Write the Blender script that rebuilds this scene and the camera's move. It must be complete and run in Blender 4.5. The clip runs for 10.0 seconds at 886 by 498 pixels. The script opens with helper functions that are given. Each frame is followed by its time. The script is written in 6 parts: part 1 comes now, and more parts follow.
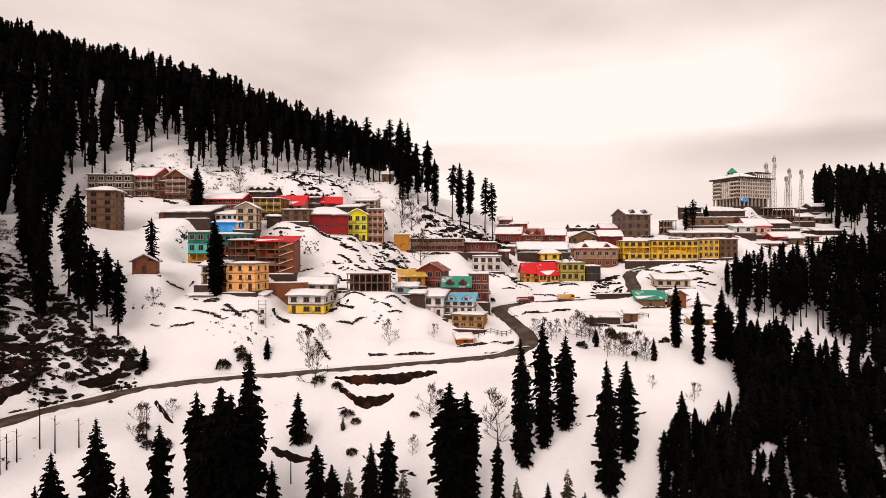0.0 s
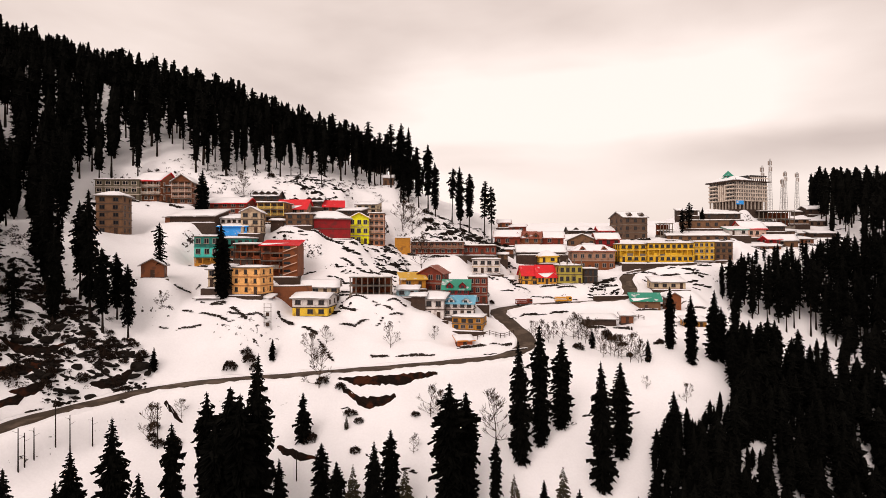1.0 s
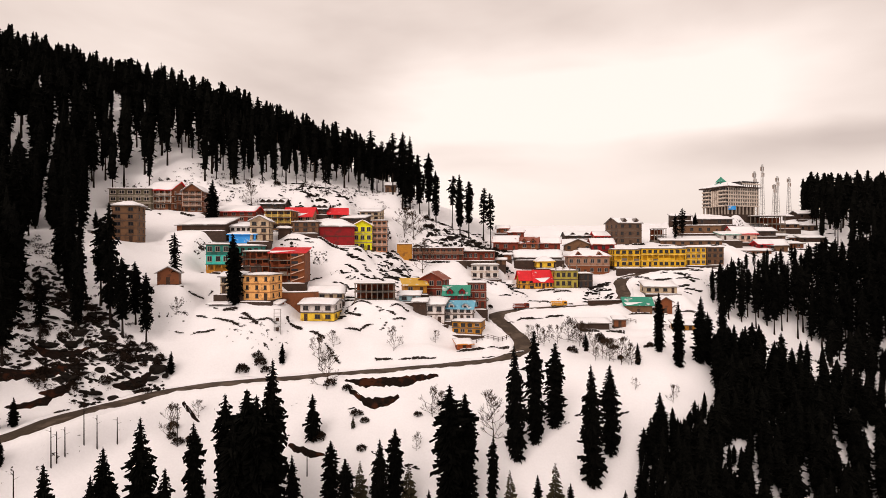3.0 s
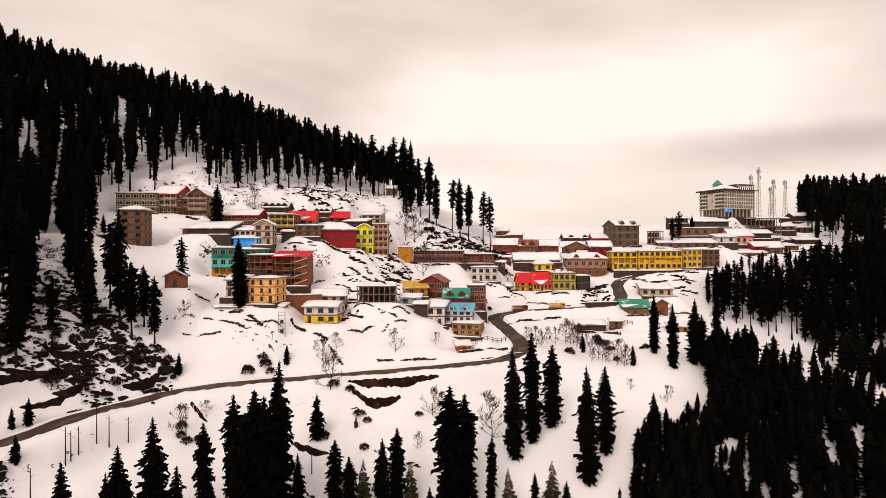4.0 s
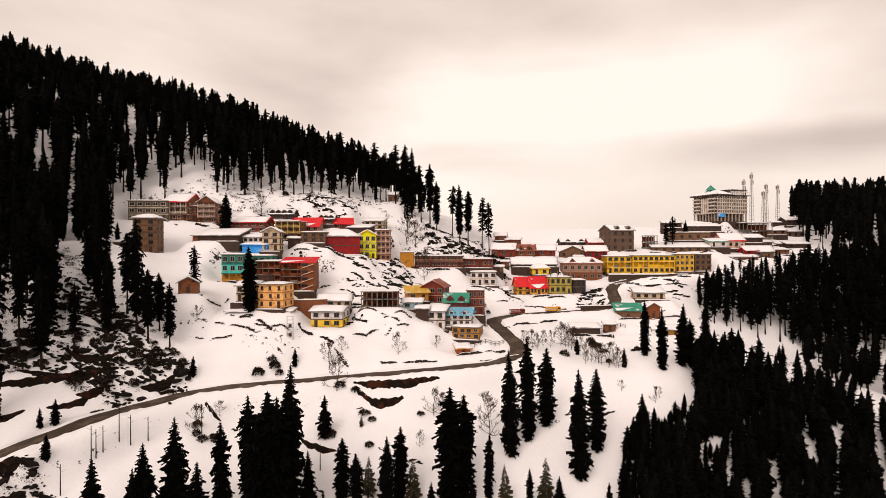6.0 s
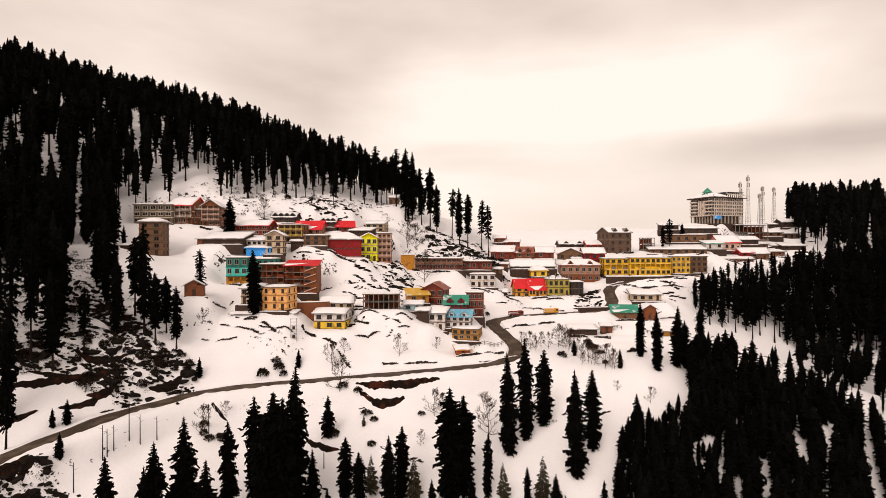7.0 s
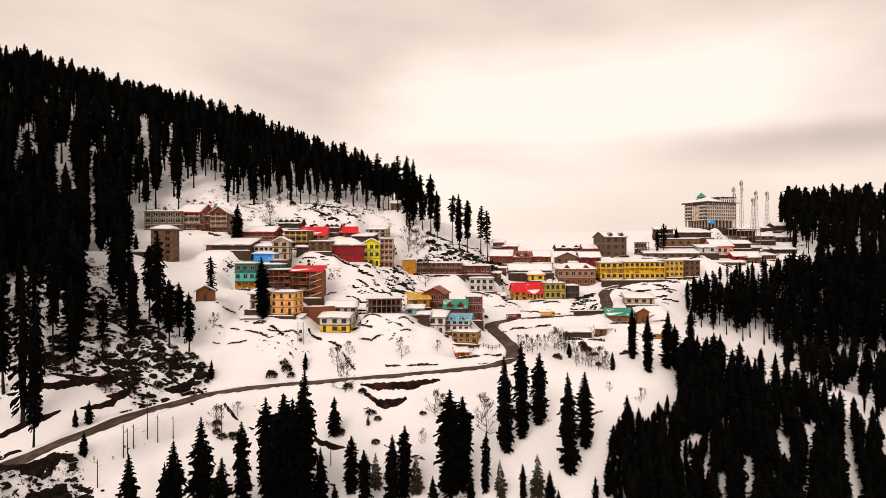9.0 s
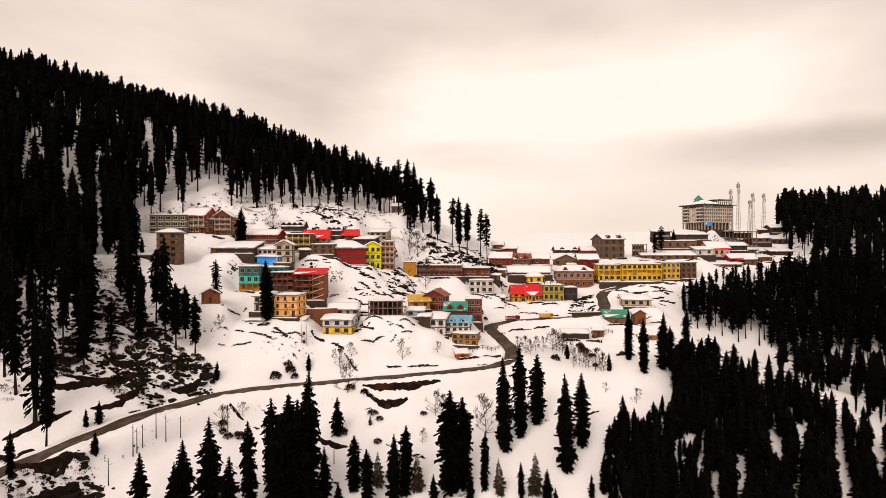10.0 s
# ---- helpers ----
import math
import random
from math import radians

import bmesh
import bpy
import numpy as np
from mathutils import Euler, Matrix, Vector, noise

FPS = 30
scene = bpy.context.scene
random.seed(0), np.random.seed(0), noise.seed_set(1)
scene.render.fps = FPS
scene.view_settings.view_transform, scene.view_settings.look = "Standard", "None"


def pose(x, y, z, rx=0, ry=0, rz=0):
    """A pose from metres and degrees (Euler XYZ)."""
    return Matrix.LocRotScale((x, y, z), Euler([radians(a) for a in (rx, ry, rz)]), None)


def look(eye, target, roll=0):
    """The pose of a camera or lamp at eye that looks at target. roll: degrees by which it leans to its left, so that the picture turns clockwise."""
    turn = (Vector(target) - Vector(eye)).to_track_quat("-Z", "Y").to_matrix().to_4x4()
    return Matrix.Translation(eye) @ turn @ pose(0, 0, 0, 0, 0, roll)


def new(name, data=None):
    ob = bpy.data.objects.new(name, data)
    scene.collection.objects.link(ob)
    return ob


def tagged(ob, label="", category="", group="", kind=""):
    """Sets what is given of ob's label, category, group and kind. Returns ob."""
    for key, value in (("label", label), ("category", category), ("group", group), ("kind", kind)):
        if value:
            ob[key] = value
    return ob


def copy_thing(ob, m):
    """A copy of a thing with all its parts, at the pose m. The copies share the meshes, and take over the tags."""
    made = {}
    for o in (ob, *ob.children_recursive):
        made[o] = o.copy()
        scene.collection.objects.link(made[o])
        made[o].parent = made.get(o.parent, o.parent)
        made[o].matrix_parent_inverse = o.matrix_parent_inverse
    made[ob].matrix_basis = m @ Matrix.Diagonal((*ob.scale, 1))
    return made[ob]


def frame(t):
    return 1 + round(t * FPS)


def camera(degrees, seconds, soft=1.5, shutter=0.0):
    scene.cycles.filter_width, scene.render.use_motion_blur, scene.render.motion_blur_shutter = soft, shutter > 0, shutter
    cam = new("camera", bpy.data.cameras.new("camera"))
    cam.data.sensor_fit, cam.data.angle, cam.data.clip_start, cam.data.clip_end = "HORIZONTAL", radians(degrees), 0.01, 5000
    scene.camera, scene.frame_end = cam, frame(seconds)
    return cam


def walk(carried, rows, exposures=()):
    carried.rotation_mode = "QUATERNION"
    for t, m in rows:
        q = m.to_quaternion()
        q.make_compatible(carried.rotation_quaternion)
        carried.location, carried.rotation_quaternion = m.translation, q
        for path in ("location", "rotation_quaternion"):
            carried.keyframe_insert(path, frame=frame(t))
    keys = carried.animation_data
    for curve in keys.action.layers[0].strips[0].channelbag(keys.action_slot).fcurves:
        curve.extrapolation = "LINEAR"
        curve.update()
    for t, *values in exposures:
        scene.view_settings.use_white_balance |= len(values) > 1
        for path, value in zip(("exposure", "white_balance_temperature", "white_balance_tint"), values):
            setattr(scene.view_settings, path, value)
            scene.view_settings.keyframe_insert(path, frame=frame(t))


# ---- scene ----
cam = camera(75.0, 10.0, soft=0.6)
METRES, EYE, TILT, LEAN, TURN = 32.0, 60.0, 0.0, 0.0, 0.0
ROWS = [
    (0, 0, 0, 0, 0, 0, -0),
    (0.5, -0.0004, -0.0645, 0.0181, -0, -0, 0),
    (1, -0.0012, -0.1289, 0.0359, 0, -0.01, 0),
    (1.5, -0.0021, -0.1929, 0.0542, 0.01, -0.01, 0.02),
    (2, -0.0024, -0.2568, 0.072, 0.01, -0.02, 0.03),
    (2.5, -0.0031, -0.3206, 0.0912, 0.01, -0.03, 0.04),
    (4, -0.0041, -0.5106, 0.1446, 0.04, -0.04, 0.06),
    (4.5, -0.0046, -0.5737, 0.1627, 0.04, -0.05, 0.07),
    (5, -0.005, -0.6364, 0.1812, 0.05, -0.06, 0.09),
    (5.5, -0.0056, -0.6989, 0.2, 0.05, -0.08, 0.09),
    (7, -0.0077, -0.8853, 0.2541, 0.04, -0.11, 0.11),
    (7.5, -0.0077, -0.9473, 0.2729, 0.04, -0.13, 0.12),
    (8, -0.0078, -1.0091, 0.2918, 0.05, -0.14, 0.12),
    (8.5, -0.0078, -1.071, 0.3103, 0.06, -0.15, 0.13),
    (9, -0.0079, -1.1325, 0.3294, 0.06, -0.17, 0.14),
    (9.5, -0.0082, -1.1941, 0.3482, 0.07, -0.17, 0.15),
    (10, -0.0076, -1.2555, 0.3671, 0.08, -0.19, 0.16),
]
walk(cam, [(t, pose(0, 0, EYE, TILT, LEAN, TURN) @ pose(METRES * x, METRES * y, METRES * z, 90 + pitch, roll, yaw)) for t, x, y, z, yaw, pitch, roll in ROWS], exposures=[(0.0, -0.07, 6950, 23), (10.0, -0.07, 7250, 21)])

# ---- light ----
SUN_AZ, SUN_EL = 205.0, 40.0
world = bpy.data.worlds.new("overcast_sky")
scene.world = world
world.use_nodes = True
wn, wl = world.node_tree.nodes, world.node_tree.links
wn.clear()


def wnode(kind, **values):
    n = wn.new(kind)
    for k, v in values.items():
        n.inputs[k].default_value = v
    return n


sky = wn.new("ShaderNodeTexSky")
sky.sky_type, sky.sun_disc = "NISHITA", False
sky.sun_elevation, sky.sun_rotation = radians(SUN_EL), radians(SUN_AZ)
clear = wnode("ShaderNodeBackground", Strength=0.08)
wl.new(sky.outputs[0], clear.inputs[0])
# cloud layer: long soft banks, brighter towards the veiled sun
place = wn.new("ShaderNodeTexCoord")
squash = wn.new("ShaderNodeMapping")
squash.inputs["Scale"].default_value = (1.0, 1.0, 3.4)
squash.inputs["Rotation"].default_value = (0.0, radians(6), radians(14))
wl.new(place.outputs["Generated"], squash.inputs[0])
big = wnode("ShaderNodeTexNoise", Scale=2.1, Detail=5.0, Roughness=0.45, Distortion=0.25)
wl.new(squash.outputs[0], big.inputs["Vector"])
warp = wn.new("ShaderNodeVectorMath")
warp.operation = "MULTIPLY_ADD"
warp.inputs[1].default_value, warp.inputs[2].default_value = (0.22, 0.0, 0.1), (-0.11, 0.0, -0.05)
wl.new(big.outputs["Color"], warp.inputs[0])
bent = wn.new("ShaderNodeVectorMath")
wl.new(place.outputs["Generated"], bent.inputs[0])
wl.new(warp.outputs[0], bent.inputs[1])
cover_sum = wn.new("ShaderNodeMath")
cover_sum.operation = "MULTIPLY_ADD"
cover_sum.inputs[1].default_value, cover_sum.inputs[2].default_value = 1.5, -0.32
wl.new(big.outputs[0], cover_sum.inputs[0])
# thin and thick places of the cloud: east, height, their half sizes, gain
for cx, cz, rx, rz, gain in ((0.26, 0.225, 0.5, 0.15, 0.62), (0.52, 0.15, 0.34, 0.045, -0.42), (-0.1, 0.38, 0.45, 0.1, -0.12), (-0.55, 0.22, 0.55, 0.2, 0.22), (0.62, 0.4, 0.4, 0.14, -0.18), (0.1, 0.07, 0.6, 0.09, 0.4)):
    spot = wn.new("ShaderNodeMapping")
    spot.inputs["Scale"].default_value, spot.inputs["Location"].default_value = (1 / rx, 0.0, 1 / rz), (-cx / rx, 0.0, -cz / rz)
    wl.new(bent.outputs[0], spot.inputs[0])
    reach = wn.new("ShaderNodeVectorMath")
    reach.operation = "LENGTH"
    wl.new(spot.outputs[0], reach.inputs[0])
    fade = wn.new("ShaderNodeMapRange")
    fade.interpolation_type = "SMOOTHSTEP"
    for socket, value in ((1, 0.0), (2, 1.0), (3, gain), (4, 0.0)):
        fade.inputs[socket].default_value = value
    wl.new(reach.outputs["Value"], fade.inputs[0])
    more = wn.new("ShaderNodeMath")
    wl.new(cover_sum.outputs[0], more.inputs[0])
    wl.new(fade.outputs[0], more.inputs[1])
    cover_sum = more
bank = wn.new("ShaderNodeValToRGB")
bank.color_ramp.elements[0].position, bank.color_ramp.elements[0].color = 0.1, (0.62, 0.565, 0.51, 1)
bank.color_ramp.elements[1].position, bank.color_ramp.elements[1].color = 0.85, (1.12, 1.08, 0.99, 1)
mid_stop = bank.color_ramp.elements.new(0.42)
mid_stop.color = (0.84, 0.785, 0.71, 1)
wl.new(cover_sum.outputs[0], bank.inputs[0])
split = wn.new("ShaderNodeSeparateXYZ")
wl.new(place.outputs["Generated"], split.inputs[0])
low = wnode("ShaderNodeMapRange")
for socket, value in ((1, 0.0), (2, 0.2), (3, 0.6), (4, 0.0)):
    low.inputs[socket].default_value = value
wl.new(split.outputs[2], low.inputs[0])
haze = wn.new("ShaderNodeMix")
haze.data_type = "RGBA"
haze.inputs[7].default_value = (1.0, 0.955, 0.87, 1)
wl.new(low.outputs[0], haze.inputs[0])
wl.new(bank.outputs[0], haze.inputs[6])
cloud = wnode("ShaderNodeBackground", Strength=1.0)
wl.new(haze.outputs[2], cloud.inputs[0])
cover = wnode("ShaderNodeMixShader", Fac=0.94)
wl.new(clear.outputs[0], cover.inputs[1])
wl.new(cloud.outputs[0], cover.inputs[2])
wl.new(cover.outputs[0], wn.new("ShaderNodeOutputWorld").inputs[0])

sun_data = bpy.data.lights.new("sun", "SUN")
sun_data.energy, sun_data.angle, sun_data.color = 1.5, radians(34), (1.0, 0.94, 0.86)
sun = new("sun", sun_data)
sun.matrix_world = look((0, 0, 400), (-140 * math.sin(radians(SUN_AZ)), -140 * math.cos(radians(SUN_AZ)), 400 - 140 * math.tan(radians(SUN_EL))))

# ---- materials ----


def material(name, colour, rough=0.8, scale=0.8, spread=0.25, fine=6.0, bump=0.0, metal=0.0, vary=0.0, spec=0.3, dirt=None, dirt_amount=0.0, dirt_scale=0.35):
    """Colour with broad and fine variation in metres, a bump, and patches of a second colour."""
    m = bpy.data.materials.new(name)
    m.use_nodes = True
    nt = m.node_tree
    n, l = nt.nodes, nt.links
    p = n["Principled BSDF"]
    p.inputs["Roughness"].default_value = rough
    p.inputs["Metallic"].default_value = metal
    p.inputs["Specular IOR Level"].default_value = spec
    co = n.new("ShaderNodeTexCoord")
    a, b = n.new("ShaderNodeTexNoise"), n.new("ShaderNodeTexNoise")
    for t, s in ((a, scale), (b, fine)):
        t.inputs["Scale"].default_value, t.inputs["Detail"].default_value = s, 4.0
        l.new(co.outputs["Object"], t.inputs["Vector"])
    add = n.new("ShaderNodeMath")
    add.operation = "ADD"
    l.new(a.outputs[0], add.inputs[0])
    l.new(b.outputs[0], add.inputs[1])
    if vary:
        info, mul, add2 = n.new("ShaderNodeObjectInfo"), n.new("ShaderNodeMath"), n.new("ShaderNodeMath")
        mul.operation, add2.operation = "MULTIPLY_ADD", "ADD"
        mul.inputs[1].default_value, mul.inputs[2].default_value = vary, -vary / 2
        l.new(info.outputs["Random"], mul.inputs[0])
        l.new(add.outputs[0], add2.inputs[0])
        l.new(mul.outputs[0], add2.inputs[1])
        add = add2
    r = n.new("ShaderNodeMapRange")
    r.inputs[1].default_value, r.inputs[2].default_value = 0.6, 1.4
    r.inputs[3].default_value, r.inputs[4].default_value = 1 - spread, 1 + spread
    l.new(add.outputs[0], r.inputs[0])
    v = n.new("ShaderNodeVectorMath")
    v.operation = "SCALE"
    v.inputs[0].default_value = colour
    l.new(r.outputs[0], v.inputs["Scale"])
    out = v.outputs[0]
    if dirt:
        d, dr, mix = n.new("ShaderNodeTexNoise"), n.new("ShaderNodeMapRange"), n.new("ShaderNodeMix")
        d.inputs["Scale"].default_value, d.inputs["Detail"].default_value = dirt_scale, 6.0
        l.new(co.outputs["Object"], d.inputs["Vector"])
        dr.inputs[1].default_value, dr.inputs[2].default_value = 0.62 - dirt_amount * 0.3, 0.72 - dirt_amount * 0.3
        l.new(d.outputs[0], dr.inputs[0])
        mix.data_type = "RGBA"
        mix.inputs[7].default_value = (*dirt, 1)
        l.new(dr.outputs[0], mix.inputs[0])
        l.new(out, mix.inputs[6])
        out = mix.outputs[2]
    l.new(out, p.inputs["Base Color"])
    if bump:
        bp = n.new("ShaderNodeBump")
        bp.inputs["Strength"].default_value, bp.inputs["Distance"].default_value = min(1.0, bump * 4), bump
        l.new(b.outputs[0], bp.inputs["Height"])
        l.new(bp.outputs[0], p.inputs["Normal"])
    return m


def paint(name, r, g, b, rough=0.75):
    return material(name, (r, g, b), rough, 0.5, 0.22, 3.0, 0.01, dirt=(r * 0.55 + 0.012, g * 0.5 + 0.012, b * 0.5 + 0.01), dirt_amount=0.25, dirt_scale=0.6)


def tin(name, r, g, b, flecks=0.12):
    return material(name, (r, g, b), 0.5, 0.4, 0.22, 5.0, 0.01, 0.0, spec=0.4, dirt=(0.6, 0.6, 0.62), dirt_amount=flecks, dirt_scale=0.5)


SNOW = material("snow", (0.86, 0.855, 0.875), 0.65, 0.12, 0.05, 2.2, 0.06, spec=0.2)
sn = SNOW.node_tree.nodes
sl = SNOW.node_tree.links
geo, sep, steep = sn.new("ShaderNodeNewGeometry"), sn.new("ShaderNodeSeparateXYZ"), sn.new("ShaderNodeMapRange")
patch, lift, pick = sn.new("ShaderNodeTexNoise"), sn.new("ShaderNodeMath"), sn.new("ShaderNodeMix")
patch.inputs["Scale"].default_value, patch.inputs["Detail"].default_value = 0.7, 7.0
patch.inputs["Roughness"].default_value = 0.65
sl.new(geo.outputs["Position"], patch.inputs["Vector"])
sl.new(geo.outputs["Normal"], sep.inputs[0])
lift.operation = "MULTIPLY_ADD"
lift.inputs[1].default_value = 1.3
sl.new(patch.outputs[0], lift.inputs[0])
sl.new(sep.outputs[2], lift.inputs[2])
for socket, value in ((1, 1.0), (2, 0.95), (3, 0.0), (4, 1.0)):
    steep.inputs[socket].default_value = value
sl.new(lift.outputs[0], steep.inputs[0])
pick.data_type = "RGBA"
pick.inputs[7].default_value = (0.022, 0.015, 0.012, 1)
snow_in = sn["Principled BSDF"].inputs["Base Color"]
sl.new(snow_in.links[0].from_socket, pick.inputs[6])
sl.new(steep.outputs[0], pick.inputs[0])
sl.new(pick.outputs[2], snow_in)
ROOF_SNOW = material("roof_snow", (0.85, 0.845, 0.865), 0.65, 0.3, 0.06, 3.0, 0.04, spec=0.2)
ASPHALT = material("asphalt", (0.062, 0.044, 0.032), 0.9, 0.25, 0.35, 4.0, 0.02, spec=0.15, dirt=(0.11, 0.08, 0.06), dirt_amount=0.4, dirt_scale=0.3)
EARTH = material("earth", (0.013, 0.008, 0.006), 0.95, 0.6, 0.5, 4.0, 0.12, spec=0.05, dirt=(0.05, 0.016, 0.008), dirt_amount=0.3, dirt_scale=0.3)
ROCK = material("rock", (0.013, 0.01, 0.008), 0.9, 0.7, 0.5, 4.0, 0.1, vary=0.5, spec=0.08)
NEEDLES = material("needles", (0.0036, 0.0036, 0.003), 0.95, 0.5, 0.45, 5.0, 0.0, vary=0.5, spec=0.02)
YOUNG_NEEDLES = material("young_needles", (0.045, 0.038, 0.022), 0.9, 0.5, 0.4, 5.0, 0.0, vary=0.4, spec=0.05)
BARK = material("bark", (0.022, 0.016, 0.013), 0.95, 1.0, 0.4, 6.0, 0.03, spec=0.03)
TWIG = material("twig", (0.05, 0.03, 0.018), 0.95, 1.0, 0.35, 6.0, 0.0, vary=0.5, spec=0.05)
SHRUB = material("shrub", (0.022, 0.014, 0.01), 0.95, 0.8, 0.5, 5.0, 0.0, vary=0.5, spec=0.05)
# also coats the dark panels that stand for shade in unglazed holes
GLASS = material("window_glass", (0.012, 0.013, 0.016), 0.12, 0.5, 0.3, 3.0, 0.0, spec=0.35)
CONCRETE = material("concrete", (0.19, 0.155, 0.125), 0.9, 0.5, 0.3, 4.0, 0.02, dirt=(0.1, 0.09, 0.08), dirt_amount=0.4)
STONE = material("wall_stone", (0.03, 0.023, 0.019), 0.9, 0.8, 0.5, 5.0, 0.05, vary=0.4, spec=0.1)
BRICK = material("raw_brick", (0.2, 0.046, 0.016), 0.9, 0.6, 0.35, 5.0, 0.03, dirt=(0.05, 0.025, 0.018), dirt_amount=0.4)
STONE_WALL = material("grey_stone", (0.055, 0.034, 0.025), 0.9, 0.8, 0.4, 5.0, 0.05)
DARK_WOOD = material("dark_wood", (0.055, 0.03, 0.02), 0.85, 0.8, 0.4, 6.0, 0.02)
WHITE_TRIM = material("white_trim", (0.34, 0.27, 0.23), 0.6, 1.0, 0.15, 5.0)
DARK_TRIM = material("dark_trim", (0.08, 0.05, 0.035), 0.6, 1.0, 0.25, 5.0)
STEEL = material("mast_steel", (0.3, 0.28, 0.27), 0.55, 1.0, 0.2, 5.0, metal=0.5)
GREY_GREEN = paint("grey_green_plaster", 0.13, 0.108, 0.07)
TAN = paint("tan_plaster", 0.34, 0.18, 0.115)
BROWN_PLASTER = paint("brown_plaster", 0.2, 0.064, 0.024)
OLD_PLASTER = paint("weathered_plaster", 0.17, 0.085, 0.042)
RAW_PLASTER = paint("raw_plaster", 0.125, 0.072, 0.046)
RED_BROWN = paint("red_brown_paint", 0.2, 0.03, 0.013)
BROWN_ORANGE = paint("brown_orange_paint", 0.2, 0.058, 0.018)
MAROON = paint("maroon_paint", 0.27, 0.01, 0.012)
HOTEL_GREY = paint("pale_grey_plaster", 0.36, 0.3, 0.25)
CREAM = paint("cream_paint", 0.52, 0.4, 0.27)
WHITE_WALL = paint("white_wall", 0.66, 0.61, 0.58)
OCHRE = paint("ochre_paint", 0.45, 0.19, 0.02)
OCHRE_DARK = paint("dark_ochre", 0.22, 0.09, 0.02)
LIME = paint("lime_yellow", 0.8, 0.78, 0.012)
SALMON = paint("salmon_paint", 0.6, 0.25, 0.13)
SALMON_LIGHT = paint("pale_salmon", 0.62, 0.42, 0.33)
TEAL = paint("teal_paint", 0.01, 0.5, 0.4)
TEAL_DARK = paint("dark_teal", 0.01, 0.17, 0.14)
DARK_GREEN = paint("dark_green_paint", 0.015, 0.1, 0.075)
APRICOT = paint("apricot_paint", 0.86, 0.44, 0.15)
APRICOT_DARK = paint("dark_apricot", 0.4, 0.17, 0.06)
YELLOW = paint("yellow_paint", 0.75, 0.48, 0.04)
ORANGE_YELLOW = paint("orange_yellow_paint", 0.7, 0.33, 0.03)
OLIVE_YELLOW = paint("olive_yellow_paint", 0.4, 0.32, 0.06)
MUSTARD = paint("mustard_paint", 0.74, 0.42, 0.02)
PALE = paint("pale_plaster", 0.62, 0.53, 0.45)
TURQUOISE = paint("turquoise_paint", 0.03, 0.52, 0.44)
MUSTARD_LIGHT = paint("light_mustard", 0.78, 0.54, 0.14)
PALE_BLUE = paint("pale_blue_paint", 0.3, 0.47, 0.52)
ORANGE_PAINT = paint("orange_paint", 0.42, 0.09, 0.02)
RED_TIN = tin("red_tin", 0.66, 0.01, 0.016, -0.1)
RED_BROWN_TIN = tin("red_brown_tin", 0.26, 0.065, 0.035)
GREY_TIN = tin("grey_tin", 0.2, 0.18, 0.17)
DARK_TIN = tin("dark_tin", 0.03, 0.028, 0.028)
YELLOW_TIN = tin("yellow_tin", 0.62, 0.36, 0.04)
ORANGE_TIN = tin("orange_tin", 0.6, 0.22, 0.03)
BLUE_TIN = tin("blue_tin", 0.005, 0.3, 0.78)
BLUE_GREY_TIN = tin("blue_grey_tin", 0.12, 0.38, 0.52)
GREEN_TIN = tin("green_tin", 0.01, 0.24, 0.16)

# ---- plan of the town: sites first, so that the ground is levelled under them ----
SITES = []


def site(name, x, y, z, w, d, h, yaw, label, **style):
    SITES.append((name, x, y, z, w, d, h, yaw, label, style))


site("guest_house", -113.4, 200.5, 77.6, 14.6, 9.0, 7.5, 4, "grey three-storey guest house with snowy flat roof", storeys=3, wall=GREY_GREEN, roof="flat", cols=5, wide=1.6, trim=PALE)
site("hotel", -103.2, 204.5, 77.7, 9.0, 11.0, 7.4, -3, "brown hotel with pale balconies, red ridge and snowy gable roof", storeys=3, wall=BROWN_PLASTER, roof="gable", rise=3.4, roof_mat=RED_TIN, cols=4, balcony=PALE, trim=PALE)
site("hotel", -92.2, 204.0, 76.9, 6.9, 10.0, 7.8, 6, "brown hotel with pale pink balconies and snowy gable", storeys=4, wall=BROWN_PLASTER, roof="gable_front", rise=2.4, roof_mat=GREY_TIN, cols=3, balcony=SALMON_LIGHT)
site("guest_house", -98.2, 205.0, 77.5, 3.1, 8.0, 5.9, 0, "narrow brown guest house under snow", storeys=2, wall=BROWN_PLASTER, roof="flat", cols=2)
site("apartment_house", -102.1, 175.0, 65.5, 7.5, 8.0, 11.7, 10, "tall weathered brown house with snowy hipped roof", storeys=5, wall=OLD_PLASTER, roof="hip", rise=1.4, roof_mat=GREY_TIN, cols=2)
site("shed", -79.9, 185.5, 69.7, 15.4, 9.0, 1.8, -8, "long low dark timber shed with thick snow roof", storeys=1, wall=DARK_WOOD, roof="lean", rise=2.6, roof_mat=GREY_TIN, cols=0)
site("house", -75.3, 200.5, 73.2, 15.2, 9.0, 3.8, -5, "low red-brown house with long snowy roof", storeys=2, wall=RED_BROWN, roof="gable", rise=2.0, roof_mat=RED_TIN, cols=5)
site("house", -61.5, 183.0, 66.1, 6.0, 8.0, 6.7, 6, "cream three-storey house with snow on its roof", storeys=3, wall=CREAM, roof="gable_front", rise=1.6, roof_mat=GREY_TIN, cols=2)
site("hotel", -59.6, 201.0, 70.2, 9.6, 8.0, 6.9, -2, "ochre hotel with carved balconies", storeys=3, wall=OCHRE_DARK, roof="flat", cols=4, balcony=MUSTARD_LIGHT)
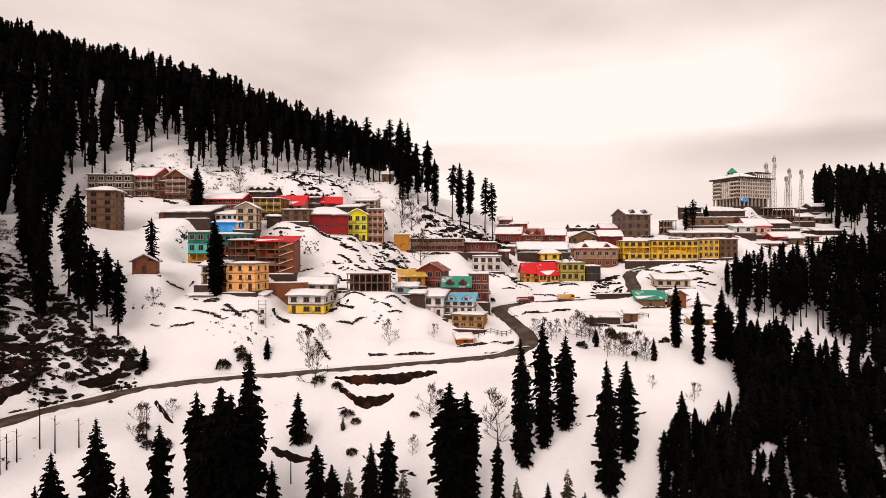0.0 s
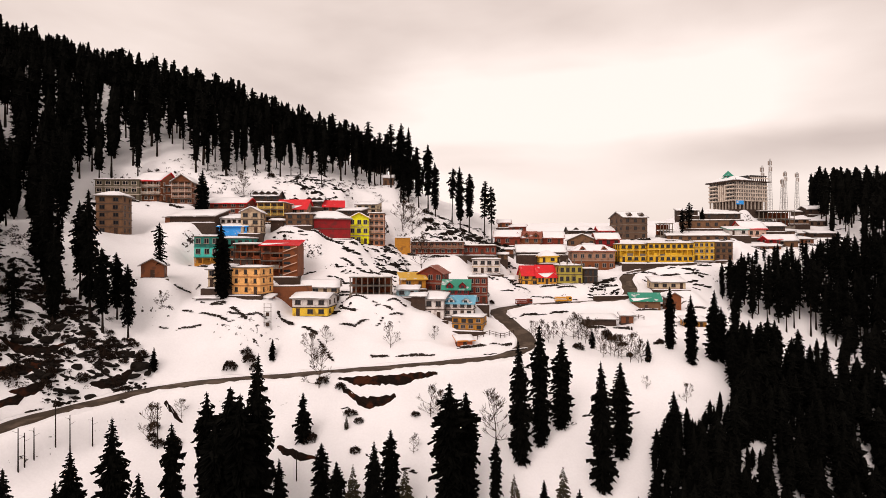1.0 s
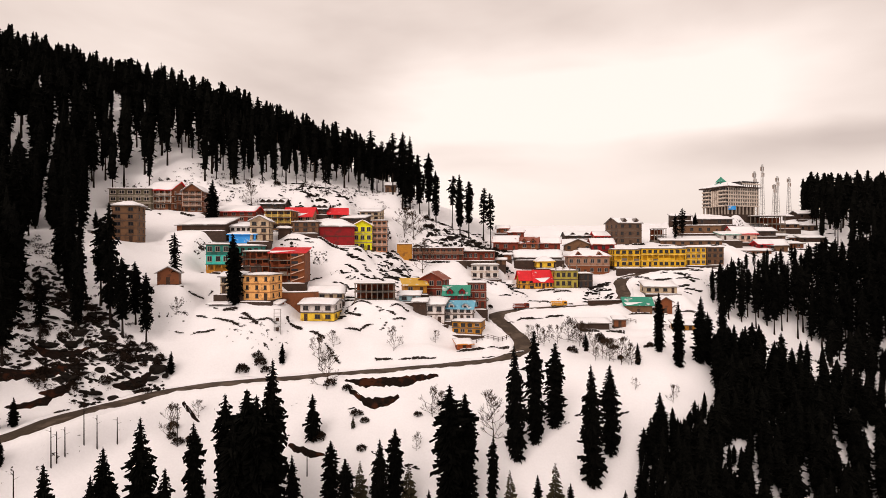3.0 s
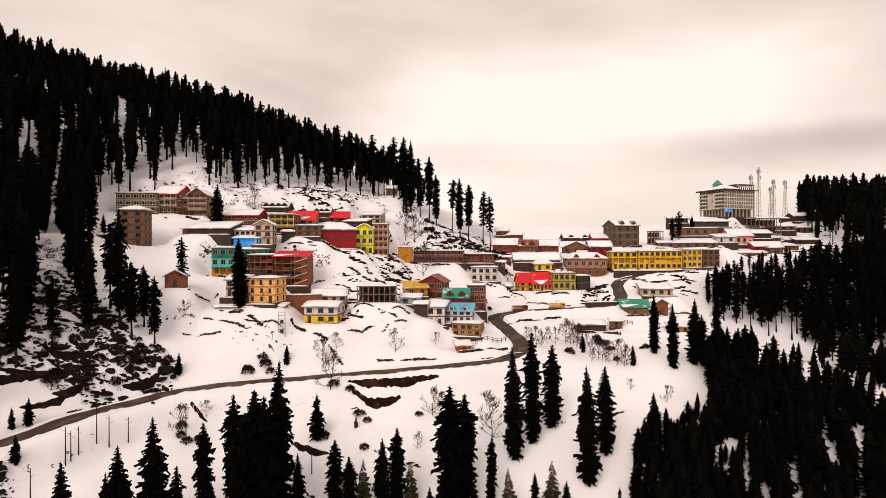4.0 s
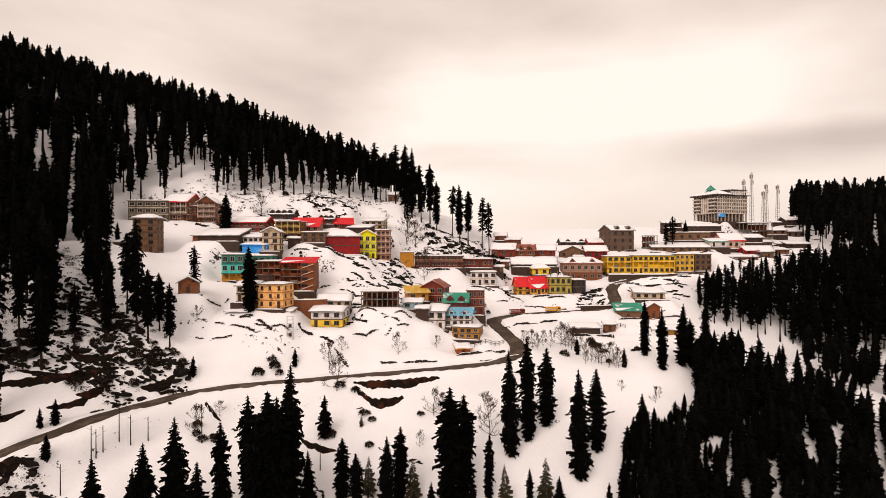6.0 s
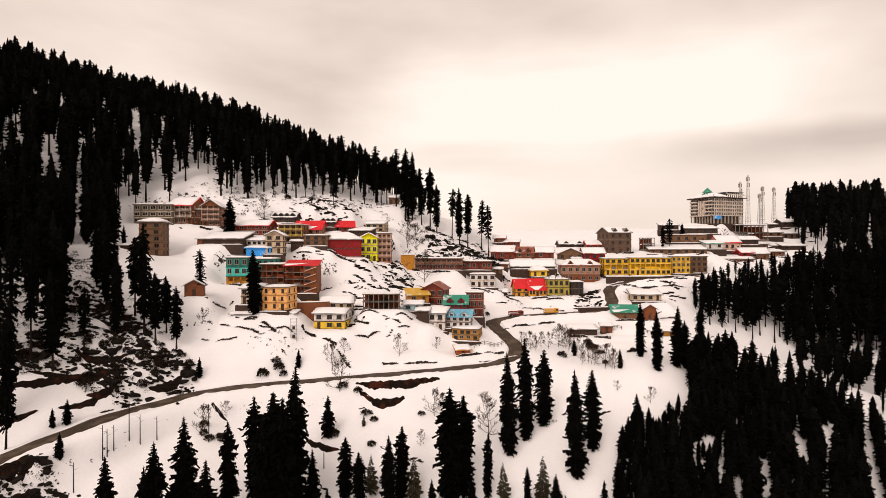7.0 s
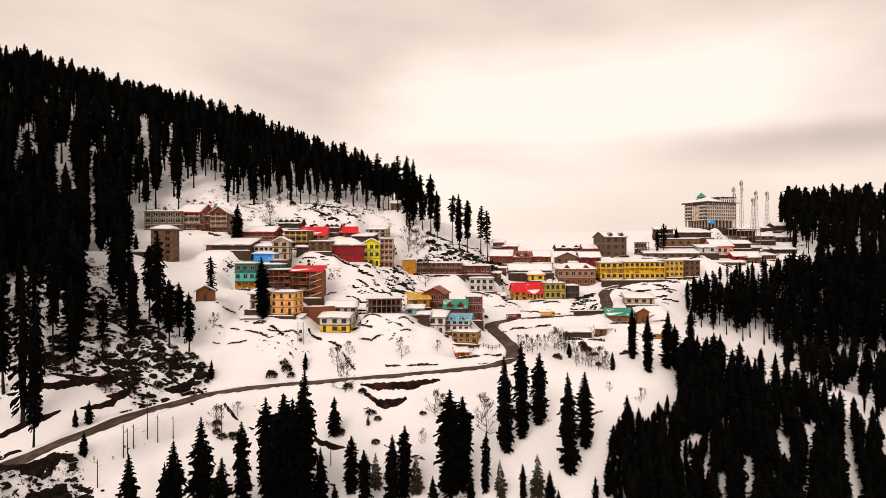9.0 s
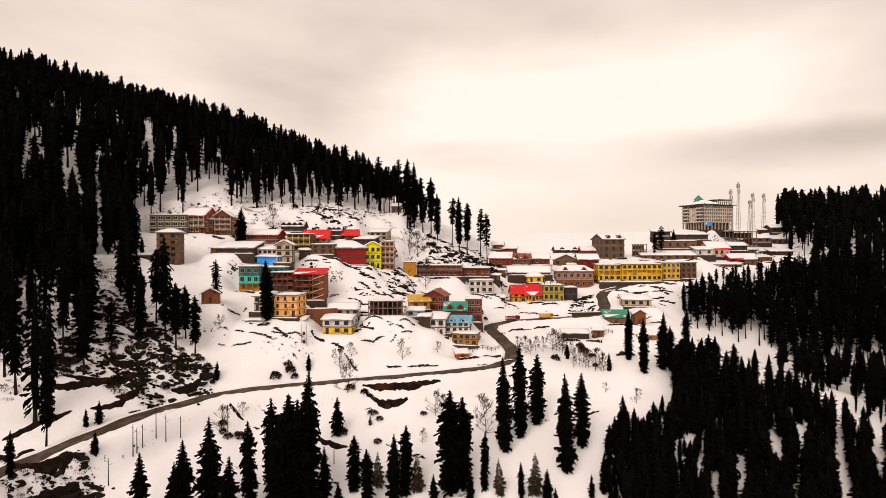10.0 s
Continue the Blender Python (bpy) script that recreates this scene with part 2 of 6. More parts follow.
site("house", -48.3, 194.0, 69.1, 8.9, 8.0, 3.7, -2, "grey-brown house in front of the red roof", storeys=2, wall=OLD_PLASTER, roof="flat", cols=3)
site("house", -55.0, 210.5, 73.5, 10.9, 9.0, 2.4, -4, "house with a bright red tin roof", storeys=1, wall=TAN, roof="gable", rise=3.4, roof_mat=RED_TIN, cols=4, bare_roof=True)
site("house", -66.6, 216.0, 78.9, 9.5, 8.0, 2.1, 0, "house with black dormers along its snowy roof", storeys=1, wall=DARK_WOOD, roof="gable", rise=2.0, roof_mat=DARK_TIN, cols=4, dormers=4)
site("house", -48.6, 217.5, 77.0, 5.9, 7.0, 2.1, 0, "small house with black dormers on a snowy roof", storeys=1, wall=DARK_WOOD, roof="gable", rise=1.8, roof_mat=DARK_TIN, cols=3, dormers=3)
site("house", -42.1, 218.0, 74.9, 7.2, 8.0, 2.3, 10, "small house with a red tin roof", storeys=1, wall=RED_BROWN, roof="gable", rise=2.4, roof_mat=RED_TIN, cols=3, bare_roof=True)
site("house", -39.8, 198.5, 64.7, 13.2, 11.0, 6.6, 16, "maroon timber house with a snowy hipped roof", storeys=2, wall=MAROON, roof="hip", rise=2.8, roof_mat=GREY_TIN, cols=0)
site("house", -34.3, 215.0, 71.8, 9.2, 8.0, 3.5, -10, "dark house with broken snow on its roof", storeys=2, wall=DARK_WOOD, roof="lean", rise=1.4, roof_mat=GREY_TIN, cols=3)
site("tower_house", -30.8, 208.5, 62.8, 7.0, 9.0, 9.4, 6, "lime-yellow tall house with gabled top", storeys=3, wall=LIME, roof="gable_front", rise=1.8, roof_mat=YELLOW_TIN, cols=3)
site("tower_house", -24.6, 211.5, 62.0, 5.5, 9.0, 12.0, 4, "salmon-pink tall house with open balconies", storeys=5, wall=SALMON, roof="flat", cols=3, balcony=SALMON_LIGHT)
site("house", -29.7, 228.0, 75.1, 8.2, 8.0, 3.5, -8, "cream house with snow roof above the tower house", storeys=2, wall=CREAM, roof="lean", rise=1.8, roof_mat=GREY_TIN, cols=3)
site("teal_house", -71.0, 172.5, 55.6, 7.1, 9.0, 9.2, 6, "turquoise three-storey house with dark green top and yellow ground floor", storeys=3, wall=TEAL, roof="flat", cols=3, band=TEAL_DARK, storey_walls=(OCHRE, TURQUOISE, TEAL_DARK), opens=(0,))
site("house", -63.8, 176.0, 58.1, 10.5, 8.0, 6.2, -3, "dark green and brown house with snow on its flat roof", storeys=2, wall=DARK_GREEN, roof="flat", cols=5, storey_walls=(BROWN_PLASTER, TEAL_DARK))
site("house", -66.6, 181.0, 65.2, 9.0, 4.0, 3.0, -3, "small house clad in bright blue tin with snow on top", storeys=1, wall=BLUE_TIN, roof="lean", rise=0.7, roof_mat=BLUE_TIN, cols=0)
site("house", -69.1, 187.0, 67.3, 9.4, 8.0, 3.6, -6, "white and brown house with open veranda", storeys=2, wall=WHITE_WALL, roof="lean", rise=1.5, roof_mat=GREY_TIN, cols=5)
site("unfinished_block", -58.9, 175.0, 53.5, 8.3, 10.0, 9.0, -3, "unfinished brown brick block", storeys=4, wall=BRICK, roof="flat", cols=4, opens=(0, 1, 2, 3))
site("unfinished_block", -48.9, 172.0, 53.0, 10.5, 10.0, 9.2, 4, "unfinished brick block with red tin top", storeys=4, wall=BRICK, roof="lean", rise=1.6, roof_mat=RED_TIN, cols=4, opens=(0, 1, 2, 3), stairs=True, bare_roof=True)
site("orange_house", -51.4, 152.0, 49.1, 7.9, 8.0, 7.0, -8, "apricot house with three floors and snow roof", storeys=3, wall=APRICOT, roof="flat", cols=3, wide=0.6, band=APRICOT_DARK)
site("house", -59.5, 153.5, 50.9, 6.3, 7.0, 4.8, -3, "cream annexe house with snow roof", storeys=2, wall=CREAM, roof="gable", rise=1.0, roof_mat=GREY_TIN, cols=3)
site("house", -76.6, 149.0, 53.6, 5.4, 6.0, 3.4, 18, "small brown hut with a snowy gable", storeys=1, wall=BROWN_PLASTER, roof="gable_front", rise=1.5, roof_mat=GREY_TIN, cols=1)
site("hut", -48.2, 151.0, 47.0, 4.8, 4.0, 1.0, -6, "low red and white hut with snow roof", storeys=1, wall=RED_BROWN, roof="lean", rise=0.6, roof_mat=GREY_TIN, cols=3)
site("hut", -61.5, 149.5, 46.5, 6.2, 5.0, 1.6, -6, "dark stone hut under snow", storeys=1, wall=DARK_WOOD, roof="lean", rise=0.9, roof_mat=GREY_TIN, cols=0)
site("house", -35.5, 164.5, 48.3, 10.0, 7.0, 1.9, 6, "low house with layered snow roofs", storeys=1, wall=CREAM, roof="gable", rise=1.6, roof_mat=GREY_TIN, cols=4)
site("yellow_house", -35.2, 154.5, 43.1, 9.6, 9.0, 4.8, -5, "yellow and white two-storey house with grey roof edge", storeys=2, wall=YELLOW, roof="gable", rise=1.0, roof_mat=GREY_TIN, cols=3, upper=WHITE_WALL)
site("house", -41.6, 163.0, 45.2, 7.5, 8.0, 3.7, -18, "yellow annexe house with yellow gable roof", storeys=2, wall=YELLOW, roof="gable", rise=1.5, roof_mat=YELLOW_TIN, cols=3, bare_roof=True)
site("house", -9.6, 175.5, 49.1, 7.2, 7.0, 2.7, 12, "ochre shed with sloping ochre roof", storeys=1, wall=OCHRE, roof="lean", rise=1.8, roof_mat=YELLOW_TIN, cols=2, bare_roof=True)
site("house", -2.9, 180.5, 47.4, 7.5, 9.0, 6.2, -14, "brown house with red-brown gable roof", storeys=2, wall=RED_BROWN, roof="gable_front", rise=2.2, roof_mat=RED_BROWN_TIN, cols=3, bare_roof=True)
site("hut", -10.4, 166.5, 47.3, 6.1, 5.0, 1.9, -4, "pale blue hut with snow roof", storeys=1, wall=PALE_BLUE, roof="lean", rise=0.8, roof_mat=GREY_TIN, cols=2)
site("hut", -7.0, 162.0, 45.4, 3.9, 4.0, 2.2, -4, "dark hut beside the pale blue hut", storeys=1, wall=DARK_WOOD, roof="lean", rise=0.6, roof_mat=GREY_TIN, cols=1)
site("house", 4.1, 170.0, 45.5, 7.5, 8.0, 3.9, -4, "dark house with green gabled roofs", storeys=2, wall=MAROON, roof="gable", rise=2.4, roof_mat=GREEN_TIN, cols=4, dormers=2, bare_roof=True)
site("house", 11.0, 177.0, 44.3, 5.8, 8.0, 8.1, -6, "tall brown house with snowy flat roof", storeys=3, wall=RED_BROWN, roof="flat", cols=3)
site("white_house", -1.9, 164.0, 41.1, 5.8, 8.0, 5.6, -12, "white two-storey house with snow roof", storeys=2, wall=WHITE_WALL, roof="lean", rise=1.6, roof_mat=GREY_TIN, cols=2)
site("white_house", 5.0, 164.5, 41.9, 8.3, 7.0, 3.8, -10, "white house with two small blue-grey gables", storeys=2, wall=WHITE_WALL, roof="gable", rise=1.8, roof_mat=BLUE_GREY_TIN, cols=4, dormers=2, bare_roof=True)
site("house", 7.5, 159.5, 38.6, 8.5, 7.0, 3.5, -14, "ochre house with flat roof above the road", storeys=2, wall=OCHRE, roof="flat", cols=4, deep=True)
site("kiosk", 5.5, 151.0, 35.2, 4.0, 4.0, 1.6, 10, "small orange kiosk with snow roof beside the road", storeys=1, wall=ORANGE_PAINT, roof="lean", rise=0.7, roof_mat=ORANGE_TIN, cols=1)
site("row_building", -2.0, 217.5, 59.0, 19.8, 9.0, 4.6, -2, "long red-brown row building with posts and flat roof", storeys=2, wall=RED_BROWN, roof="flat", cols=9, balcony=TAN)
site("row_building", 14.3, 220.5, 58.9, 12.5, 9.0, 3.4, -6, "long red-brown row building with snow on flat roof", storeys=1, wall=RED_BROWN, roof="flat", cols=6, balcony=TAN)
site("white_house", 16.0, 211.0, 52.1, 10.2, 8.0, 5.1, -4, "white two-storey house with flat roof", storeys=2, wall=WHITE_WALL, roof="flat", cols=4, band=CREAM)
site("house", 27.8, 244.0, 62.6, 10.7, 8.0, 3.8, -10, "brown house with snowy roof on the ridge", storeys=1, wall=RED_BROWN, roof="gable", rise=2.6, roof_mat=RED_BROWN_TIN, cols=3)
site("house", 36.3, 244.0, 63.1, 11.4, 8.0, 2.8, -14, "red-brown house with snow-striped roof", storeys=1, wall=BROWN_ORANGE, roof="gable", rise=2.6, roof_mat=RED_BROWN_TIN, cols=3, dormers=3, bare_roof=True)
site("house", 46.9, 250.0, 63.1, 11.7, 8.0, 2.9, -10, "brick house with low red roof", storeys=1, wall=RED_BROWN, roof="gable", rise=2.4, roof_mat=RED_BROWN_TIN, cols=3)
site("house", 39.6, 232.0, 58.9, 19.5, 8.0, 1.1, -4, "low house under a thick snow roof", storeys=1, wall=DARK_WOOD, roof="gable", rise=2.6, roof_mat=GREY_TIN, cols=5)
site("house", 41.1, 224.5, 55.7, 6.9, 7.0, 2.4, 0, "small yellow house with yellow roof", storeys=1, wall=YELLOW, roof="hip", rise=2.0, roof_mat=YELLOW_TIN, cols=2)
site("house", 33.1, 220.0, 47.1, 6.1, 8.0, 4.2, 4, "yellow-orange house with red tin roof", storeys=2, wall=ORANGE_YELLOW, roof="gable", rise=3.2, roof_mat=RED_TIN, cols=2, bare_roof=True)
site("house", 39.7, 219.0, 47.6, 7.4, 8.0, 3.2, -3, "yellow house with broad red tin roof", storeys=1, wall=ORANGE_YELLOW, roof="gable", rise=4.0, roof_mat=RED_TIN, cols=5, bare_roof=True)
site("house", 47.6, 217.0, 48.1, 9.0, 8.0, 6.7, 6, "olive-yellow two-storey house with pillared roof", storeys=2, wall=OLIVE_YELLOW, roof="flat", cols=4, pillars=4)
site("house", 56.3, 220.5, 47.9, 5.5, 7.0, 5.5, 4, "dark timber house beside the yellow one", storeys=2, wall=DARK_WOOD, roof="flat", cols=3, deep=True)
site("hut", 23.3, 212.0, 47.9, 5.8, 6.0, 2.0, -6, "dark hut with snow roof in the field", storeys=1, wall=DARK_WOOD, roof="gable", rise=1.0, roof_mat=GREY_TIN, cols=2)
site("house", 61.8, 237.0, 52.5, 17.3, 10.0, 7.5, -4, "large brown house with snowy hipped roof", storeys=2, wall=BROWN_ORANGE, roof="hip", rise=2.6, roof_mat=RED_BROWN_TIN, cols=6, dormers=2, storey_walls=(BROWN_ORANGE, TAN))
site("house", 61.7, 254.0, 62.2, 11.9, 8.0, 2.9, -8, "grey house with gabled snowy roof", storeys=1, wall=OLD_PLASTER, roof="gable_front", rise=2.6, roof_mat=GREY_TIN, cols=3)
site("house", 67.8, 279.5, 68.3, 14.0, 9.0, 1.6, 0, "dark house with snowy dormer roof on the ridge", storeys=1, wall=DARK_WOOD, roof="gable", rise=1.8, roof_mat=DARK_TIN, cols=4, dormers=2)
site("house", 71.5, 250.0, 58.8, 10.1, 8.0, 6.7, 0, "maroon house on the ridge", storeys=2, wall=MAROON, roof="gable", rise=2.4, roof_mat=RED_BROWN_TIN, cols=3)
site("house", 78.7, 272.0, 67.1, 10.5, 8.0, 2.6, 0, "red-brown house with snow roof on the ridge", storeys=1, wall=RED_BROWN, roof="gable", rise=2.0, roof_mat=RED_TIN, cols=3)
site("grey_block", 87.3, 268.0, 65.4, 12.4, 12.0, 10.3, 14, "grey unfinished concrete block with broken snowy roof", storeys=3, wall=RAW_PLASTER, roof="gable", rise=2.6, roof_mat=GREY_TIN, cols=3, dormers=2)
site("yellow_hotel", 78.3, 238.5, 55.7, 10.7, 11.0, 7.3, -2, "yellow hotel wing with brown balconies", storeys=3, wall=MUSTARD, roof="flat", cols=4, band=MUSTARD_LIGHT, opens=(1,), wide=1.5, trim=DARK_TRIM)
site("yellow_hotel", 93.0, 237.0, 55.7, 18.3, 12.0, 7.7, -2, "long yellow hotel with three floors of balconies", storeys=3, wall=MUSTARD, roof="flat", cols=8, band=MUSTARD_LIGHT, opens=(1,), wide=1.5, trim=DARK_TRIM)
site("yellow_hotel", 107.9, 239.5, 56.3, 8.2, 11.0, 7.6, -2, "yellow hotel wing with small balconies", storeys=3, wall=MUSTARD, roof="flat", cols=4, band=MUSTARD_LIGHT)
site("house", 117.5, 242.0, 56.5, 7.2, 10.0, 7.4, -2, "grey hotel annexe with flat roof", storeys=3, wall=OLD_PLASTER, roof="flat", cols=3)
site("house", 116.4, 262.5, 64.8, 27.8, 9.0, 2.3, -4, "long low house with snow and dark eaves", storeys=1, wall=OLD_PLASTER, roof="lean", rise=2.2, roof_mat=GREY_TIN, cols=7)
site("house", 124.9, 272.5, 70.8, 20.0, 9.0, 3.7, -4, "grey house below the big hotel", storeys=1, wall=OLD_PLASTER, roof="flat", cols=5)
site("house", 146.1, 272.5, 66.6, 12.2, 9.0, 4.2, 8, "house with red tin roof below the hotel", storeys=1, wall=SALMON_LIGHT, roof="gable", rise=3.4, roof_mat=RED_TIN, cols=4)
site("house", 135.9, 265.5, 67.4, 9.3, 7.0, 2.6, 4, "low house with turquoise roof and snow", storeys=1, wall=WHITE_WALL, roof="lean", rise=1.6, roof_mat=GREEN_TIN, cols=2)
site("house", 145.7, 262.0, 60.3, 15.7, 8.0, 2.0, -4, "low brown house with snow roof at the wood edge", storeys=1, wall=BROWN_PLASTER, roof="lean", rise=1.8, roof_mat=GREY_TIN, cols=4)
site("house", 184.3, 300.0, 74.2, 11.7, 8.0, 2.3, -6, "small snow-covered house near the masts", storeys=1, wall=OLD_PLASTER, roof="gable", rise=1.6, roof_mat=GREY_TIN, cols=3)
site("hill_hotel", 153.0, 295.6, 81.0, 20.6, 17.0, 14.0, 20, "large pale hotel on the hilltop with rows of windows")
site("house", 158.6, 276.0, 69.6, 10.5, 7.0, 2.6, 6, "low house under a heavy snow roof below the hotel", storeys=1, wall=STONE_WALL, roof="gable", rise=1.6, roof_mat=GREY_TIN, cols=3)
site("house", 186.7, 282.0, 66.6, 12.0, 6.0, 2.2, -4, "dark low house with layered snow on the shelf", storeys=1, wall=DARK_WOOD, roof="lean", rise=1.2, roof_mat=GREY_TIN, cols=3)
site("house", 172.0, 274.5, 63.6, 10.0, 6.0, 2.2, 3, "brown low house half buried in snow", storeys=1, wall=BROWN_PLASTER, roof="lean", rise=1.0, roof_mat=GREY_TIN, cols=2)
site("house", 121.0, 283.5, 77.6, 9.5, 6.0, 2.4, -8, "stone hut with snow on its roof beside the pines", storeys=1, wall=STONE_WALL, roof="lean", rise=1.2, roof_mat=GREY_TIN, cols=2)
site("hut", 152.0, 264.0, 63.4, 7.0, 5.0, 2.2, 10, "dark red hut with snow on its roof", storeys=1, wall=MAROON, roof="gable", rise=1.4, roof_mat=RED_TIN, cols=2)
site("hut", 168.0, 280.5, 67.4, 8.0, 5.0, 2.4, -6, "grey hut with snow on its roof below the frame", storeys=1, wall=RAW_PLASTER, roof="lean", rise=1.0, roof_mat=GREY_TIN, cols=2)
site("hut", 27.6, 256.5, 70.7, 5.5, 5.0, 2.2, -8, "small brown hut on the ridge", storeys=1, wall=BROWN_ORANGE, roof="gable", rise=1.2, roof_mat=RED_BROWN_TIN, cols=2)
site("hut", 33.4, 253.5, 68.6, 7.0, 5.0, 2.2, -12, "brown hut with low roof on the ridge", storeys=1, wall=RED_BROWN, roof="lean", rise=1.0, roof_mat=RED_BROWN_TIN, cols=2)
site("house", 156.7, 266.0, 61.8, 13.9, 8.0, 3.3, -6, "low house buried under deep snow at the wood edge", storeys=1, wall=OLD_PLASTER, roof="gable", rise=2.6, roof_mat=GREY_TIN, cols=3)
site("house", 183.5, 288.0, 65.8, 12.2, 8.0, 3.1, 0, "brown house with layered snow roof near the masts", storeys=1, wall=BROWN_PLASTER, roof="lean", rise=1.8, roof_mat=GREY_TIN, cols=3)
site("house", 195.8, 304.0, 72.6, 13.5, 8.0, 3.2, 4, "grey house with snow roof on the shelf", storeys=1, wall=RAW_PLASTER, roof="lean", rise=1.6, roof_mat=GREY_TIN, cols=4)
site("house", 206.5, 318.0, 80.0, 12.3, 8.0, 3.1, 0, "low dark house with snow roof below the far wood", storeys=1, wall=DARK_WOOD, roof="gable", rise=1.8, roof_mat=GREY_TIN, cols=3)
site("house", 135.9, 279.5, 75.4, 16.8, 7.0, 2.7, -4, "low stone house with thick snow at the foot of the hotel", storeys=1, wall=STONE_WALL, roof="lean", rise=1.6, roof_mat=GREY_TIN, cols=4)
site("shed", 49.8, 180.5, 36.8, 9.8, 5.0, 2.1, -3, "long grey stone shed with snow roof", storeys=1, wall=STONE_WALL, roof="lean", rise=0.9, roof_mat=GREY_TIN, cols=0)
site("shed", 69.7, 196.5, 39.8, 9.5, 7.0, 3.8, -6, "shed with green tin roof", storeys=1, wall=OLD_PLASTER, roof="gable", rise=2.2, roof_mat=GREEN_TIN, cols=1, bare_roof=True)
site("shed", 78.9, 195.0, 40.3, 4.5, 6.0, 4.5, -6, "orange-brown shed with snow roof", storeys=1, wall=BROWN_ORANGE, roof="gable_front", rise=1.4, roof_mat=GREY_TIN, cols=1)
site("house", 82.1, 208.5, 46.6, 11.7, 7.0, 2.4, -4, "low cream house with snow roof", storeys=1, wall=CREAM, roof="lean", rise=1.6, roof_mat=GREY_TIN, cols=4)
site("hut", -24.2, 252.5, 89.1, 4.4, 5.0, 3.4, 0, "small hut among the trees on the hillside", storeys=1, wall=OLD_PLASTER, roof="gable", rise=1.2, roof_mat=GREY_TIN, cols=2)
site("hut", 77.4, 174.5, 37.3, 6.3, 5.0, 1.7, -6, "low hut with snow roof among the firs", storeys=1, wall=OCHRE, roof="lean", rise=0.8, roof_mat=GREY_TIN, cols=2)

# open frames: the last pair is storeys and columns
FRAME_SITES = [
    ("concrete_frame", -20.6, 162.0, 48.4, 12.1, 8, 4.9, 3, "open grey concrete frame of an unfinished house", (2, 8)),
    ("concrete_frame", 166.8, 287.5, 72.5, 17.8, 7, 7.8, -3, "dark open concrete frame under the hotel", (2, 9)),
    ("concrete_frame", 103.1, 265.0, 67.4, 6.2, 6, 5.6, 0, "small open concrete frame on the ridge", (2, 5)),
]

ROAD = [
    (-90.1, 68.0, 26.1),
    (-93.0, 80.0, 24.8),
    (-79.0, 103.0, 28.8),
    (-75.0, 112.0, 28.9),
    (-64.8, 124.0, 29.8),
    (-53.5, 129.0, 30.5),
    (-41.9, 132.0, 30.8),
    (-26.0, 134.0, 31.7),
    (-7.2, 137.0, 32.6),
    (6.3, 140.0, 33.3),
    (17.1, 144.0, 33.9),
    (23.2, 154.0, 35.7),
    (21.0, 164.0, 38.2),
    (17.3, 177.0, 40.8),
    (20.6, 185.0, 41.7),
    (31.8, 190.0, 42.5),
    (48.4, 193.0, 43.0),
    (61.6, 198.0, 43.5),
    (68.9, 207.0, 45.6),
    (70.0, 218.0, 49.5),
    (78.0, 225.0, 52.5),
    (94.6, 227.0, 54.4),
    (113.8, 232.0, 55.2),
]
ROAD_HALF = 2.7

# ---- ground ----
SLOPES = [
    (-360, 280, 150, 33.2), (-360, 350, 150, 25.8), (-360, 420, 150, 19.1), (-290, 420, 150, 27.5),
    (-315, 180, 90, 14.9), (315, 180, 90, -21), (-180, 405, 90, 14), (-360, 450, 90, 10.1),
    (405, 450, 90, 10.1), (180, 90, 55, -7.5), (-60, 300, 55, 13), (270, 360, 55, 4.4),
    (0, 390, 55, -20.6), (90, 390, 55, -24.6), (0, 60, 35, -16.7), (-160, 100, 35, 22.7),
    (100, 100, 35, -10.5), (-180, 160, 35, 18.4), (200, 200, 35, -22.1), (300, 240, 35, -11.3),
    (-140, 280, 35, 12.3), (40, 320, 35, -16.6), (24, 128, 22, 3.7), (-104, 144, 22, 19.3),
]
TERRACES = [
    (104, 160, 22, -1.1), (152, 192, 22, -14.1), (120, 208, 22, -19.4), (-80, 98, 16, 4.8),
    (-10, 126, 16, 3.5), (60, 140, 16, 9.1), (-52, 154, 16, 6.7), (-24, 154, 16, 4.5),
    (4, 168, 16, 2.5), (46, 168, 16, -5.8), (-66, 182, 16, 6), (18, 196, 16, -7.2),
    (74, 196, 16, -5.3), (-10, 210, 16, -7.6), (46, 210, 16, -12.6), (-108, 224, 16, 6),
    (-52, 224, 16, 2.6), (74, 224, 16, -8.2), (18, 238, 16, -9.1), (60, 252, 16, -9.8),
    (158, 252, 16, -12.2), (102, 266, 16, -8.1), (186, 280, 16, -7.7), (144, 294, 16, 7.8),
]


def lattice(x, y, size, seed):
    """Smooth random relief from -1 to 1 with bumps of that size in metres."""
    table = np.random.RandomState(seed).rand(128, 128) * 2 - 1
    u, v = x / size + 1000.3, y / size + 1000.7
    i, j = np.floor(u).astype(int), np.floor(v).astype(int)
    a, b = u - i, v - j
    a, b = a * a * (3 - 2 * a), b * b * (3 - 2 * b)
    i, j, i1, j1 = i % 128, j % 128, (i + 1) % 128, (j + 1) % 128
    return (table[i, j] * (1 - a) + table[i1, j] * a) * (1 - b) + (table[i, j1] * (1 - a) + table[i1, j1] * a) * b


def ease(a, b, v):
    u = np.clip((v - a) / (b - a), 0, 1)
    return u * u * (3 - 2 * u)


